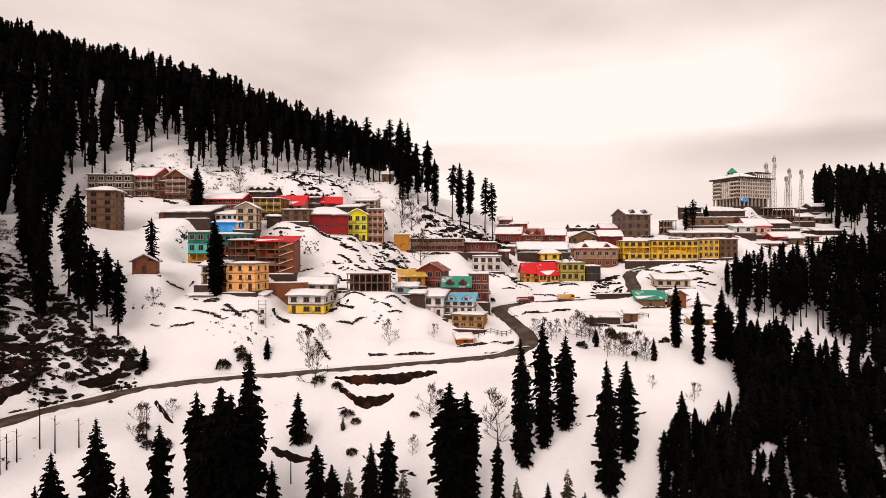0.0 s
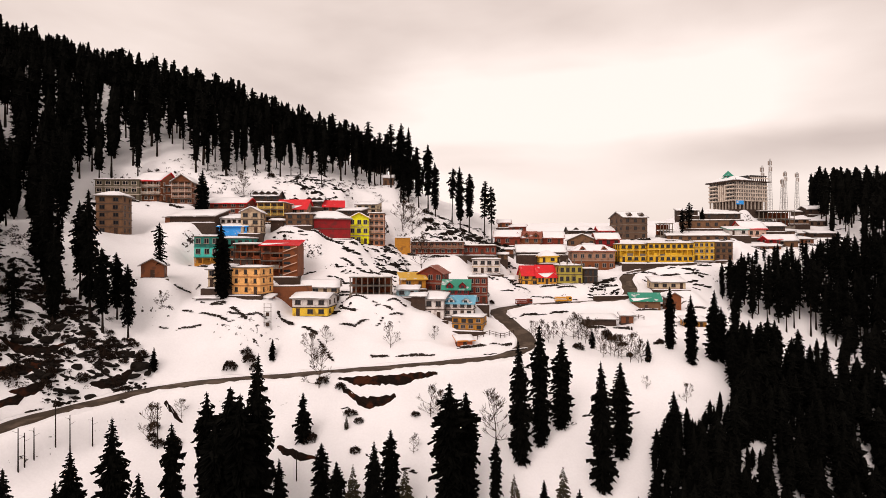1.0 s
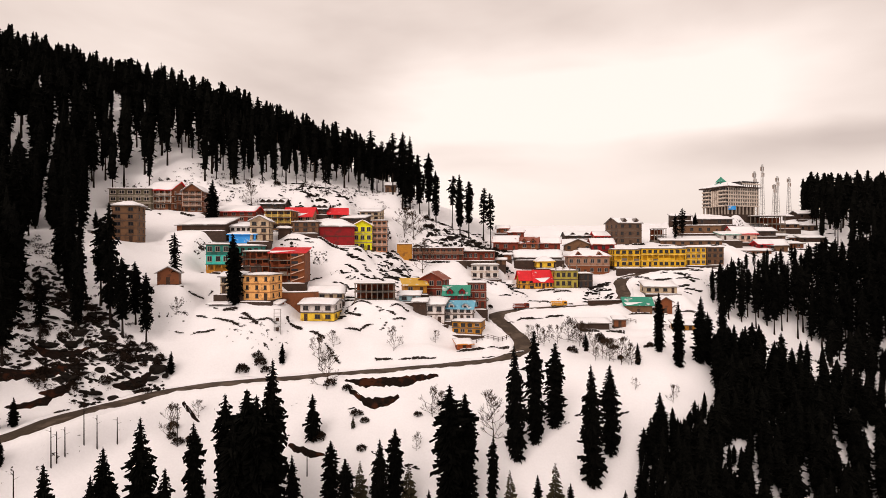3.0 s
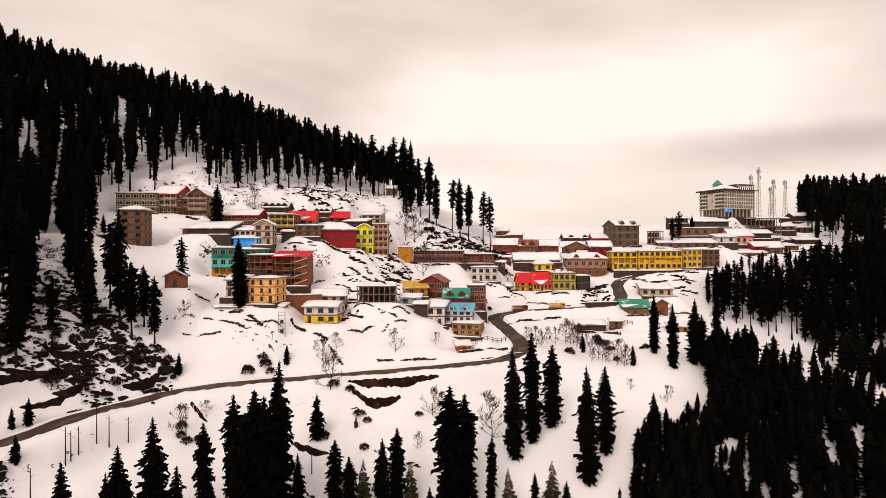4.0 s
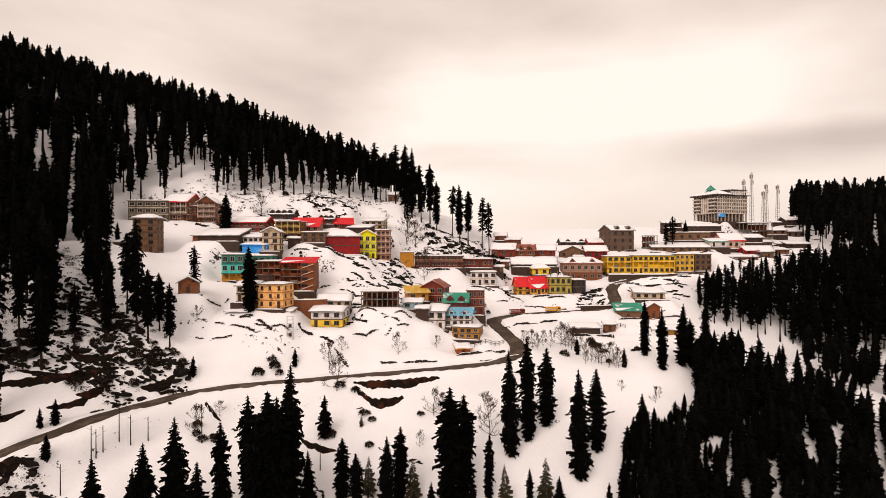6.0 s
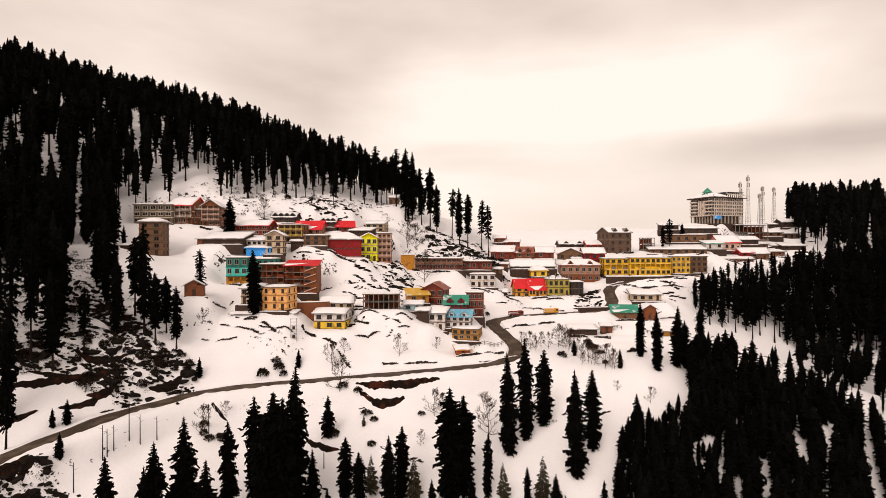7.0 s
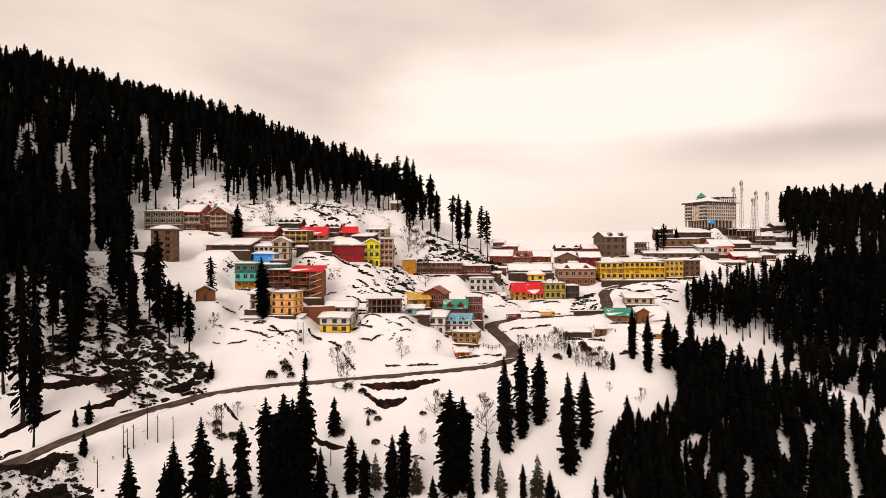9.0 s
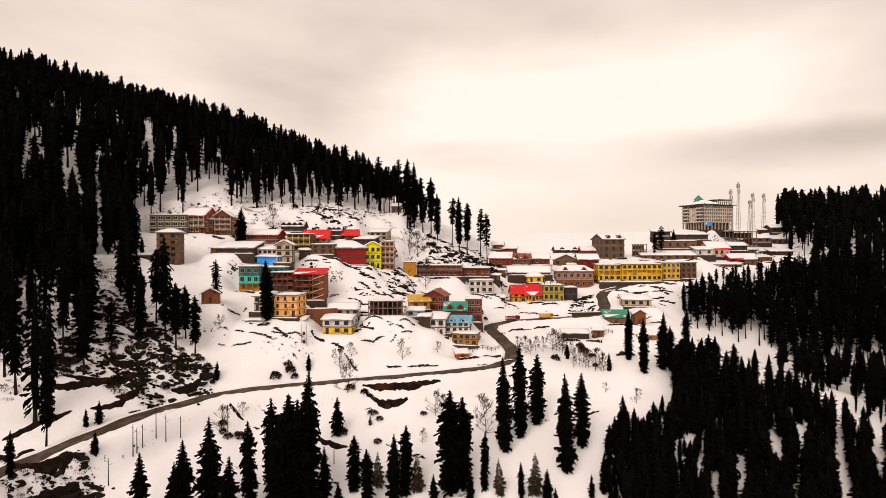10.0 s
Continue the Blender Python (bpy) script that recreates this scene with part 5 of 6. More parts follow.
CEDARS = [
    (-83.9, 133.0, 31.0, 0.85), (-88.1, 136.0, 22.5, 1.1), (-79.4, 136.5, 16.7, 1.1), (-75.4, 134.0, 17.9, 1.15), (-80.3, 132.0, 20.2, 1.1), (-98.6, 140.0, 21.7, 1.15),
    (-99.6, 137.0, 17.0, 1.15), (-97.4, 142.0, 12.1, 1.15), (-116.7, 150.0, 16.5, 1.15), (-117.7, 148.0, 12.4, 1.15), (-88.1, 126.0, 24.0, 0.8), (110.1, 218.0, 14.1, 1.0),
    (105.6, 214.0, 14.2, 1.0), (116.5, 220.0, 16.3, 1.0), (-10.6, 246.0, 20.7, 1.1), (-6.5, 247.0, 28.7, 1.0), (-3.3, 244.0, 23.3, 1.1), (7.4, 244.0, 27.1, 1.0),
    (11.2, 243.0, 25.6, 1.0), (-18.1, 243.0, 34.4, 0.9), (-14.9, 246.0, 33.0, 0.9), (-49.6, 256.0, 22.6, 1.1), (-78.4, 280.0, 18.5, 1.05),
]
MORE_CEDARS = [
    (85.2, 152.0, 13.1, 1.15), (87.4, 152.0, 15.0, 1.15), (89.1, 150.0, 14.5, 1.15), (91.5, 148.0, 13.5, 1.15), (97.4, 154.0, 13.4, 1.15), (111.7, 153.0, 7.1, 1.4),
    (115.3, 154.0, 7.4, 1.4), (132.9, 160.0, 9.3, 1.2), (152.1, 172.0, 19.0, 1.0), (76.6, 140.0, 10.6, 1.2), (101.0, 140.0, 9.6, 1.2),
    (-90.9, 91.0, 33.0, 0.6), (-107.4, 104.0, 38.0, 0.75), (-112.5, 107.0, 38.0, 0.75), (-102.8, 115.0, 33.4, 0.8),
]
PINES = [
    (-250.9, 340.0, 15.9), (-233.2, 330.0, 15.2), (-214.4, 318.0, 17.5), (-201.5, 310.0, 19.0), (-185.6, 300.0, 16.3), (-174.7, 298.0, 19.4),
    (-167.7, 296.0, 18.8), (-145.6, 285.0, 21.3), (-137.7, 282.0, 19.4), (-124.3, 275.0, 21.4), (-115.0, 272.0, 19.7), (-104.6, 270.0, 21.5),
    (-93.7, 272.0, 20.4), (-85.9, 275.0, 21.2), (-43.9, 255.0, 25.1), (-39.2, 257.0, 23.9), (-33.0, 252.0, 27.7), (-27.4, 250.0, 23.5),
    (-22.7, 247.0, 27.7), (-61.3, 262.0, 20.5), (3.9, 246.0, 23.7), (18.1, 250.0, 24.2), (21.5, 250.0, 24.8), (-74.2, 147.0, 14.7),
    (113.3, 262.0, 18.0), (109.4, 260.0, 14.8), (120.8, 222.0, 16.0), (-16.3, 232.0, 18.3), (-49.7, 232.0, 15.7), (-61.9, 244.0, 16.1), (-99.1, 99.0, 36.2),
]
SPRUCES = [
    (-43.0, 82.0, 11.5), (-29.5, 117.5, 10.7), (25.0, 102.0, 8.7), (36.3, 103.0, 6.0), (-25.0, 95.0, 11.1), (-2.8, 101.0, 8.5), (6.1, 102.0, 8.7), (-67.6, 130.5, 5.8),
    (-88.3, 101.5, 4.7), (-86.0, 103.0, 6.0), (-79.8, 91.0, 5.7), (-42.4, 139.0, 5.4), (42.7, 161.0, 5.7), (112.7, 170.0, 5.9), (-112.9, 175.0, 6.8), (123.1, 270.0, 12.1),
    (51.7, 141.5, 5.9), (26.5, 98.0, 8.0),
]
YOUNG = [
    (-17.0, 104.5, 9.4), (-7.2, 104.0, 10.0), (13.5, 104.0, 9.4), (22.4, 104.0, 10.8), (-20.9, 120.5, 3.0), (-49.5, 87.5, 12.0),
]
rnd = random.Random(2)
for kind, spots in (("fir", FIRS + MORE_FIRS + WOOD_EDGE_FIRS), ("cedar", CEDARS + MORE_CEDARS), ("pine", PINES), ("spruce", SPRUCES), ("young", YOUNG)):
    for x, y, h, *full in spots:
        TAKEN.append((x, y))
        plant(kind, x, y, h, rnd, full[0] if full else 1.05)

# open lanes of snow between the trees, from a clearing down the slope: x, y, x, y
LANES = [
    (65, 119, 58, 102), (73, 124, 65, 107), (72, 114, 63, 95), (83, 121, 73, 102), (99, 134, 89, 115), (110, 138, 99, 120), (97, 119, 86, 100),
    (129, 150, 116, 130), (118, 133, 106, 115), (111, 119, 98, 101), (132, 136, 118, 117), (116, 170, 101, 144),
]
LEFT_LANES = [
    (-148, 207, -126, 170), (-135, 186, -106, 138), (-146, 192, -118, 148), (-163, 208, -141, 174), (-190, 231, -162, 191), (-183, 214, -156, 176),
    (-116, 122, -103, 104), (-108, 124, -97, 107), (-94, 126, -85, 109), (-88, 134, -80, 118), (-106, 140, -96, 122), (-113, 127, -101, 110),
    (-115, 112, -101, 94), (-127, 227, -119, 209), (-114, 233, -106, 214), (-156, 266, -138, 230), (-126, 130, -112, 110), (-173, 229, -152, 196),
]


def in_lane(x, y, lanes, half):
    for ax, ay, bx, by in lanes:
        t = min(1.0, max(0.0, ((x - ax) * (bx - ax) + (y - ay) * (by - ay)) / ((bx - ax) ** 2 + (by - ay) ** 2)))
        if math.hypot(x - ax - t * (bx - ax), y - ay - t * (by - ay)) < half:
            return True
    return False


def thin(spots, lanes, half):
    return [p for p in spots if not in_lane(p[0], p[1], lanes, half)]


# woods close to the camera's way, tree by tree
LEFT_WOOD = [(-80, 127), (-93, 140), (-106, 158), (-116, 175), (-121, 195), (-130, 208), (-200, 215), (-215, 170), (-175, 110), (-125, 98), (-104, 108), (-92, 116), (-84, 124)]
rnd = random.Random(5)
for x, y in thin(scatter(LEFT_WOOD, 3.9, 1800, rnd)[:160], LEFT_LANES, 1.7):
    plant(rnd.choice(("wood_cedar", "wood_cedar", "pine", "pine", "wood_cedar")), x, y, rnd.uniform(21, 30) * (0.85 if y > 150 else 0.7 if x > -94 else 1), rnd, 1.0)
RIGHT_WOOD = [(38, 88), (43, 104), (47, 113), (56, 119), (66, 124), (71, 138), (74, 150), (88, 156), (104, 154), (118, 148), (128, 138), (136, 124), (150, 100), (120, 62), (60, 66)]
for x, y in thin(scatter(RIGHT_WOOD, 2.9, 4200, rnd), LANES, 1.5)[:260]:
    plant(rnd.choice(("wood_fir", "wood_fir", "spruce")), x, y, rnd.uniform(9, 15) * (0.8 if y > 128 and x > 96 else 1.0), rnd, 1.25)
EDGE = [(104, 205), (112, 222), (138, 240), (172, 252), (206, 246), (206, 206), (178, 199), (146, 199), (140, 207), (126, 209)]
for x, y in scatter(EDGE, 3.5, 2600, rnd)[:195]:
    plant(rnd.choice(("wood_cedar", "wood_cedar", "pine")), x, y, max(9.0, min(rnd.uniform(19, 27), 59 + 0.25 * max(0, x - 135) - level(x, y) + rnd.uniform(-5, 2))), rnd, 1.0)
SIDE = [(146, 152), (150, 172), (166, 192), (180, 194), (200, 170), (190, 140), (150, 128)]
side_spots = scatter(SIDE, 4.6, 600, rnd)[:60]
side_spots += scatter([(118, 172), (146, 198), (176, 198), (160, 176), (128, 160)], 5.5, 300, rnd)[:22]


def wood(name, label, spots, heights, rnd, seed, close=False):
    """A far wood as one body of many trees, each with trunk and branches."""
    models = [conifer_mesh(seed + k, 22.0, (2.2, 2.5, 2.8)[k % 3], (0.12, 0.22, 0.34, 0.28)[k % 4], 15, 7, 0.2, (0.3, 0.14, 0.12)[k % 3], (0.6, 0.5, 0.42)[k % 3], True) for k in range(8)]
    if close:
        models = [conifer_mesh(seed + k, 22.0, (2.2, 2.5)[k % 2], (0.05, 0.16, 0.26)[k % 3], 24, 7, 0.12, (0.46, 0.34, 0.26)[k % 3], 0.6, True) for k in range(8)]
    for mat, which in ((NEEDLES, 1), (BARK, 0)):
        verts, faces, off = [], [], 0
        r2 = random.Random(seed)
        for x, y in spots:
            v, f = models[r2.randrange(8)][which]
            s = r2.uniform(*heights) / 22.0 * (1.3 if 200 < y < 250 and x < 0 else 1.0)
            fat, a = s * r2.uniform(0.85, 1.3) * (1.4 if close and s < 0.72 else 1.0), r2.uniform(0, 6.28)
            p = np.array(v)
            q = np.stack([fat * (p[:, 0] * math.cos(a) - p[:, 1] * math.sin(a)) + x, fat * (p[:, 0] * math.sin(a) + p[:, 1] * math.cos(a)) + y, p[:, 2] * s + level(x, y)], -1)
            verts.extend(q.tolist())
            faces.extend([tuple(i + off for i in g) for g in f])
            off += len(v)
        ob = build(name if which else "trunks", verts, faces, mat)
        if which:
            body = tagged(ob, label, "forest", kind="stuff")
        else:
            ob.parent = body


HILL_WOOD = [(-118, 200), (-88, 222), (-60, 236), (-36, 246), (-16, 255), (-8, 268), (-20, 300), (-60, 370), (-170, 430), (-330, 430), (-330, 160), (-215, 150), (-200, 205)]
wood("hill_forest", "dense dark conifer forest on the snowy hillside", thin(scatter(HILL_WOOD, 3.9, 14000, rnd, [(-104, 218, 7, 14), (-84, 212, 8, 10)]), LEFT_LANES, 1.8), (9.5, 22.5), rnd, 200)
SLOPE_WOOD = [(184, 250), (197, 290), (207, 320), (217, 338), (240, 372), (400, 400), (420, 300), (300, 200), (235, 170), (205, 178), (184, 192), (176, 206), (200, 214), (204, 246)]
wood("slope_forest", "dark conifer forest on the far slope", scatter(SLOPE_WOOD, 5.0, 4000, rnd), (18, 27), rnd, 300)
wood("side_forest", "dark slender cedars on the slope beside the hollow", side_spots, (10, 16), rnd, 350, True)
HOLLOW_WOOD = [(134, 150), (150, 158), (172, 160), (200, 150), (240, 120), (200, 70), (150, 92), (126, 120)]
wood("hollow_forest", "dark firs in the snowy hollow below the slope", thin(scatter(HOLLOW_WOOD, 3.6, 900, rnd), LANES, 1.6), (8, 15), rnd, 400)
FILL = [(38, 86), (43, 103), (47, 113), (56, 119), (66, 124), (71, 137), (74, 150), (90, 156), (108, 153), (122, 142), (132, 122), (140, 98), (104, 86), (60, 74)]
wood("fir_thicket", "dense dark fir thicket filling the snowy hollow", thin(scatter(FILL, 1.9, 12000, rnd), LANES, 1.5)[:1100], (6, 13), rnd, 500, True)
NOSE = [(40, 98), (42, 113), (46, 119), (58, 124), (68, 131), (74, 138), (78, 120), (62, 100)]
wood("young_thicket", "low dense fir thicket at the edge of the snowy field", scatter(NOSE, 1.5, 3200, rnd)[:190], (4, 8), rnd, 550, True)
LEFT_FILL = [(-103, 124), (-108, 142), (-116, 162), (-124, 182), (-134, 206), (-200, 213), (-213, 170), (-172, 112), (-128, 104)]
wood("cedar_thicket", "dense dark cedars standing close on the snowy slope", thin(scatter(LEFT_FILL, 2.8, 5000, rnd)[:330], LEFT_LANES, 1.8), (15, 24), rnd, 600, True)


# ---- bare trees, poles, masts ----
def bare_tree_mesh(seed, h, spread):
    """A leafless tree: tapering limbs that fork four times into fine twigs."""
    r = random.Random(seed)
    limbs = ([], []), ([], [])

    def limb(a, b, ra, rb, fine):
        v, f = limbs[fine]
        n = 5 if ra > 0.05 else 3
        d = (b - a).normalized()
        s = d.orthogonal().normalized()
        t = d.cross(s)
        k = len(v)
        for p, q in ((a, ra), (b, rb)):
            for i in range(n):
                ang = 2 * math.pi * i / n
                v.append(tuple(p + (s * math.cos(ang) + t * math.sin(ang)) * q))
        for i in range(n):
            f.append((k + i, k + (i + 1) % n, k + n + (i + 1) % n, k + n + i))

    def grow(p, d, length, rad, depth):
        for k in range((4, 2, 2, 2, 1)[depth]):
            d = (d + Vector((r.uniform(-1, 1), r.uniform(-1, 1), r.uniform(-0.2, 0.5))) * 0.16).normalized()
            q = p + d * length / (2.4, 2, 2, 2, 1)[depth]
            limb(p, q, rad, rad * 0.8, int(depth > 1))
            p, rad = q, rad * (0.8 if depth else 0.88)
            if depth == 0:
                for _ in range(3):
                    out = Vector((r.uniform(-1, 1), r.uniform(-1, 1), r.uniform(0.1, 0.6))).normalized()
                    grow(p, out, length * r.uniform(0.5, 0.95), max(0.022, rad * 0.5), 2)
        if depth >= 4:
            return
        for k in range(4 if depth else 5):
            out = Vector((r.uniform(-1, 1), r.uniform(-1, 1), r.uniform(0.0, 0.7))) * spread
            grow(p, (d + out).normalized(), length * r.uniform(0.5, 0.75), max(0.032, rad * 0.6), depth + 1)

    grow(Vector((0, 0, -0.4)), Vector((0, 0, 1)), h * 0.3, h * 0.012 + 0.03, 0)
    return limbs


BARE = [
    (32.2, 163.5, 6.1), (41.3, 168.0, 6.5), (41.4, 145.5, 4.5), (45.9, 144.0, 6.4), (45.1, 167.0, 4.7), (50.0, 141.5, 6.9),
    (-32.6, 139.5, 8.9), (-28.3, 127.5, 10.6), (-13.6, 145.0, 7.5), (-29.6, 142.5, 5.3), (-2.4, 151.5, 4.3), (11.1, 118.5, 12.4),
    (-2.7, 123.5, 8.1), (-0.8, 123.5, 7.4), (47.4, 142.0, 8.9), (38.8, 168.0, 8.6), (34.8, 164.5, 6.4), (27.5, 155.0, 7.0),
    (56.3, 129.5, 5.2), (-7.8, 204.5, 14.0), (-16.0, 227.0, 14.0), (-12.5, 228.5, 13.9), (44.3, 145.5, 7.0), (-6.1, 115.5, 4.6),
    (-71.2, 141.5, 5.2), (-56.0, 119.5, 4.9), (-59.5, 112.5, 8.9), (-75.9, 216.0, 11.4), (48.1, 132.5, 3.5), (49.3, 141.5, 5.5),
    (25.1, 159.5, 4.7), (40.4, 168.0, 8.4), (43.2, 167.0, 8.5), (43.6, 146.5, 6.1), (45.0, 144.5, 7.3), (43.1, 154.0, 5.6),
    (29.1, 155.5, 5.7), (25.7, 153.5, 5.0), (41.9, 166.0, 6.6),
]
bare_models = []
for k in range(4):
    lo, hi = bare_tree_mesh(500 + k, 9.0, 0.8 + 0.15 * k)
    bare_models.append(tree_thing("bare_tree", "leafless brown deciduous tree standing in the snow", lo, hi, TWIG, TWIG, group="bare trees"))
rnd = random.Random(8)
for k, (x, y, h) in enumerate(BARE):
    m = pose(x, y, level(x, y), 0, 0, rnd.uniform(0, 360)) @ Matrix.Diagonal((h / 12, h / 12, h / 9, 1))
    if k < 4:
        bare_models[k].matrix_basis = m
    else:
        copy_thing(bare_models[k % 4], m).matrix_basis = m

POLES = [
    (-71.6, 102.5, 8.8), (-69.9, 104.0, 6.7), (-73.1, 99.0, 5.6), (-73.7, 97.5, 5.9), (-67.8, 107.5, 5.4), (-57.2, 111.5, 9.3), (-29.0, 110.0, 6.0), (-74.1, 96.5, 7.5), (-75.6, 89.0, 6.1),
]
pole_model = None
for x, y, h in POLES:
    m = pose(x, y, level(x, y), 0, 0, rnd.uniform(-10, 10)) @ Matrix.Diagonal((1, 1, h / 9, 1))
    if pole_model:
        copy_thing(pole_model, m).matrix_basis = m
        continue
    pole_model = tagged(new("thin_pole"), "thin dark wooden pole in the snow", "pole", "thin poles")
    bm = bmesh.new()
    bmesh.ops.create_cone(bm, cap_ends=True, segments=8, radius1=0.13, radius2=0.07, depth=9.6, matrix=Matrix.Translation((0, 0, 4.2)))
    part("shaft", bm, BARK, pole_model)
    for zz, a in ((6.9, 0.4), (7.6, 2.3), (8.3, 4.1)):
        bm = bmesh.new()
        bmesh.ops.create_cone(bm, cap_ends=True, segments=5, radius1=0.05, radius2=0.02, depth=1.1, matrix=Matrix.Translation((0.4 * math.cos(a), 0.4 * math.sin(a), zz)) @ Matrix.Rotation(a, 4, "Z") @ Matrix.Rotation(radians(55), 4, "Y"))
        part("stub", bm, BARK, pole_model)
    pole_model.matrix_basis = m

# transformer stand: two legs, cross bars and two boxes
hx, hy = -44.6, 142.5
stand = tagged(new("transformer_stand"), "grey steel two-legged transformer stand in the field", "electric pole")
stand.matrix_basis = pose(hx, hy, level(hx, hy), 0, 0, 6)
for sx in (-0.85, 0.85):
    bm = bmesh.new()
    box(bm, sx - 0.07, sx + 0.07, -0.07, 0.07, -0.5, 6.4)
    part("leg", bm, STEEL, stand)
for zz in (1.4, 3.0, 4.2, 5.2, 6.1):
    bm = bmesh.new()
    box(bm, -1.0, 1.0, -0.06, 0.06, zz, zz + 0.1)
    part("cross_bar", bm, STEEL, stand)
for zz in (0.5, 3.1):
    bm = bmesh.new()
    box(bm, -0.4, 0.4, -0.35, 0.35, zz, zz + 0.9)
    bmesh.ops.bevel(bm, geom=bm.edges[:], offset=0.05, segments=1, affect="EDGES")
    part("transformer_box", bm, DARK_WOOD, stand)


def mast(x, y, h):
    """A lattice telecom mast with four legs, cross bracing and antennas."""
    ob = tagged(new("telecom_mast"), "tall grey lattice telecom mast with antennas", "mast", "telecom masts")
    ob.matrix_basis = pose(x, y, level(x, y), 0, 0, 20)
    n = max(6, int(h / 2.4))
    bm = bmesh.new()

    def bar(a, b, t):
        d = Vector(b) - Vector(a)
        bmesh.ops.create_cone(bm, cap_ends=True, segments=4, radius1=t, radius2=t, depth=d.length, matrix=Matrix.Translation((Vector(a) + Vector(b)) / 2) @ d.to_track_quat("Z", "Y").to_matrix().to_4x4())

    def ring(t):
        r = 0.75 * (1 - t) + 0.3
        return [(r * sx, r * sy, t * h - 0.5 * (t == 0)) for sx, sy in ((-1, -1), (1, -1), (1, 1), (-1, 1))]

    for k in range(n):
        a, b = ring(k / n), ring((k + 1) / n)
        for i in range(4):
            bar(a[i], b[i], 0.08)
            bar(a[i], b[(i + 1) % 4], 0.045)
            bar(b[i], b[(i + 1) % 4], 0.045)
    part("lattice", bm, STEEL, ob)
    for k in range(5):
        bm = bmesh.new()
        a = k * 1.26
        z0 = h * (0.93 if k < 3 else 0.82)
        bmesh.ops.create_cube(bm, size=1.0, matrix=Matrix.Translation((0.95 * math.cos(a), 0.95 * math.sin(a), z0)) @ Matrix.Rotation(a, 4, "Z") @ Matrix.Diagonal((0.25, 0.5, 2.2, 1)))
        part("antenna", bm, WHITE_TRIM, ob)


mast(182.4, 318.0, 32.9)
mast(174.7, 312.0, 29.2)
mast(191.6, 322.0, 21.3)
mast(195.6, 326.0, 25.6)
mast(204.8, 330.0, 24.5)


# ---- stone walls, banks, rocks, shrubs ----
def stone_wall(pts, h):
    """A dry-stone wall that follows the ground, of uneven stones, with a broken cap of snow."""
    rnd = random.Random(int(pts[0][0] * 31 + pts[0][1]))
    line = smooth_line([(*p, 0) for p in pts], 0.55)
    ob = tagged(new("stone_wall"), "low dark dry-stone terrace wall with snow on top", "wall", "terrace walls")
    ob.matrix_basis = pose(line[0][0], line[0][1], level(line[0][0], line[0][1]))
    z0 = level(line[0][0], line[0][1])
    zz = [level(q[0], q[1]) for q in line]
    bm, cap = bmesh.new(), bmesh.new()
    run = rnd.uniform(0, 6)
    for k in range(len(line) - 1):
        a, b = line[k], line[k + 1]
        ang = math.atan2(b[1] - a[1], b[0] - a[0])
        # stretches of the wall are buried, tumbled or higher
        live = 0.75 + 0.55 * math.sin(run + k * 0.31) + 0.3 * math.sin(run * 2 + k * 0.83)
        if live < 0.25:
            continue
        top = h * min(live, 1.15)
        for r in range(2):
            m = Matrix.Translation((a[0] - line[0][0] + rnd.uniform(-0.2, 0.2), a[1] - line[0][1] + rnd.uniform(-0.12, 0.12), zz[k] - z0 - 0.1 + (r + 0.5) * top / 2)) @ Matrix.Rotation(ang + rnd.uniform(-0.3, 0.3), 4, "Z") @ Matrix.Rotation(rnd.uniform(-0.3, 0.3), 4, "Y")
            bmesh.ops.create_cube(bm, size=1.0, matrix=m @ Matrix.Diagonal((rnd.uniform(0.4, 1.0), rnd.uniform(0.25, 0.42), top / 2 * rnd.uniform(0.8, 1.3), 1)))
        if live > 0.8 or rnd.random() < 0.3:
            m = Matrix.Translation((a[0] - line[0][0], a[1] - line[0][1] + 0.28, zz[k] - z0 + top * 0.8)) @ Matrix.Rotation(ang, 4, "Z")
            bmesh.ops.create_icosphere(cap, subdivisions=1, radius=0.5, matrix=m @ Matrix.Diagonal((1.6, 0.7, rnd.uniform(0.2, 0.4), 1)))
    tagged(part("stones", bm, STONE, ob), kind="stuff")
    part("snow_cap", cap, ROOF_SNOW, ob)


stone_wall([(-70.5, 139.5), (-66.0, 140.7), (-60.8, 141.5)], 0.42)
stone_wall([(-54.8, 144.0), (-48.1, 143.0)], 0.49)
stone_wall([(-53.5, 143.0), (-44.1, 143.5)], 0.35)
stone_wall([(-30.4, 160.0), (-21.8, 155.8), (-13.4, 153.5)], 0.42)
stone_wall([(-33.0, 157.5), (-28.0, 154.5), (-23.3, 152.5)], 0.63)
stone_wall([(-26.9, 147.5), (-23.6, 150.0), (-19.6, 152.0)], 0.56)
stone_wall([(-34.6, 145.0), (-31.3, 142.5), (-27.3, 140.0)], 0.42)
stone_wall([(-19.2, 149.0), (-17.7, 151.0), (-15.8, 152.5)], 0.35)
stone_wall([(-17.9, 142.0), (-10.6, 143.2), (-2.0, 144.5)], 0.63)
stone_wall([(3.0, 147.5), (10.7, 149.8), (19.6, 153.0)], 0.63)
stone_wall([(71.2, 223.0), (82.7, 220.0)], 0.56)
stone_wall([(20.4, 172.0), (30.1, 178.8), (41.0, 185.5)], 0.63)
stone_wall([(-70.4, 147.5), (-67.7, 157.5)], 0.49)
stone_wall([(-82.9, 108.0), (-79.7, 111.0)], 0.56)
stone_wall([(-14.1, 153.0), (-10.9, 154.0)], 0.35)
stone_wall([(-49.4, 166.0), (-42.6, 178.5)], 0.7)
stone_wall([(-27.6, 189.0), (-22.4, 183.4), (-16.6, 180.0)], 0.56)
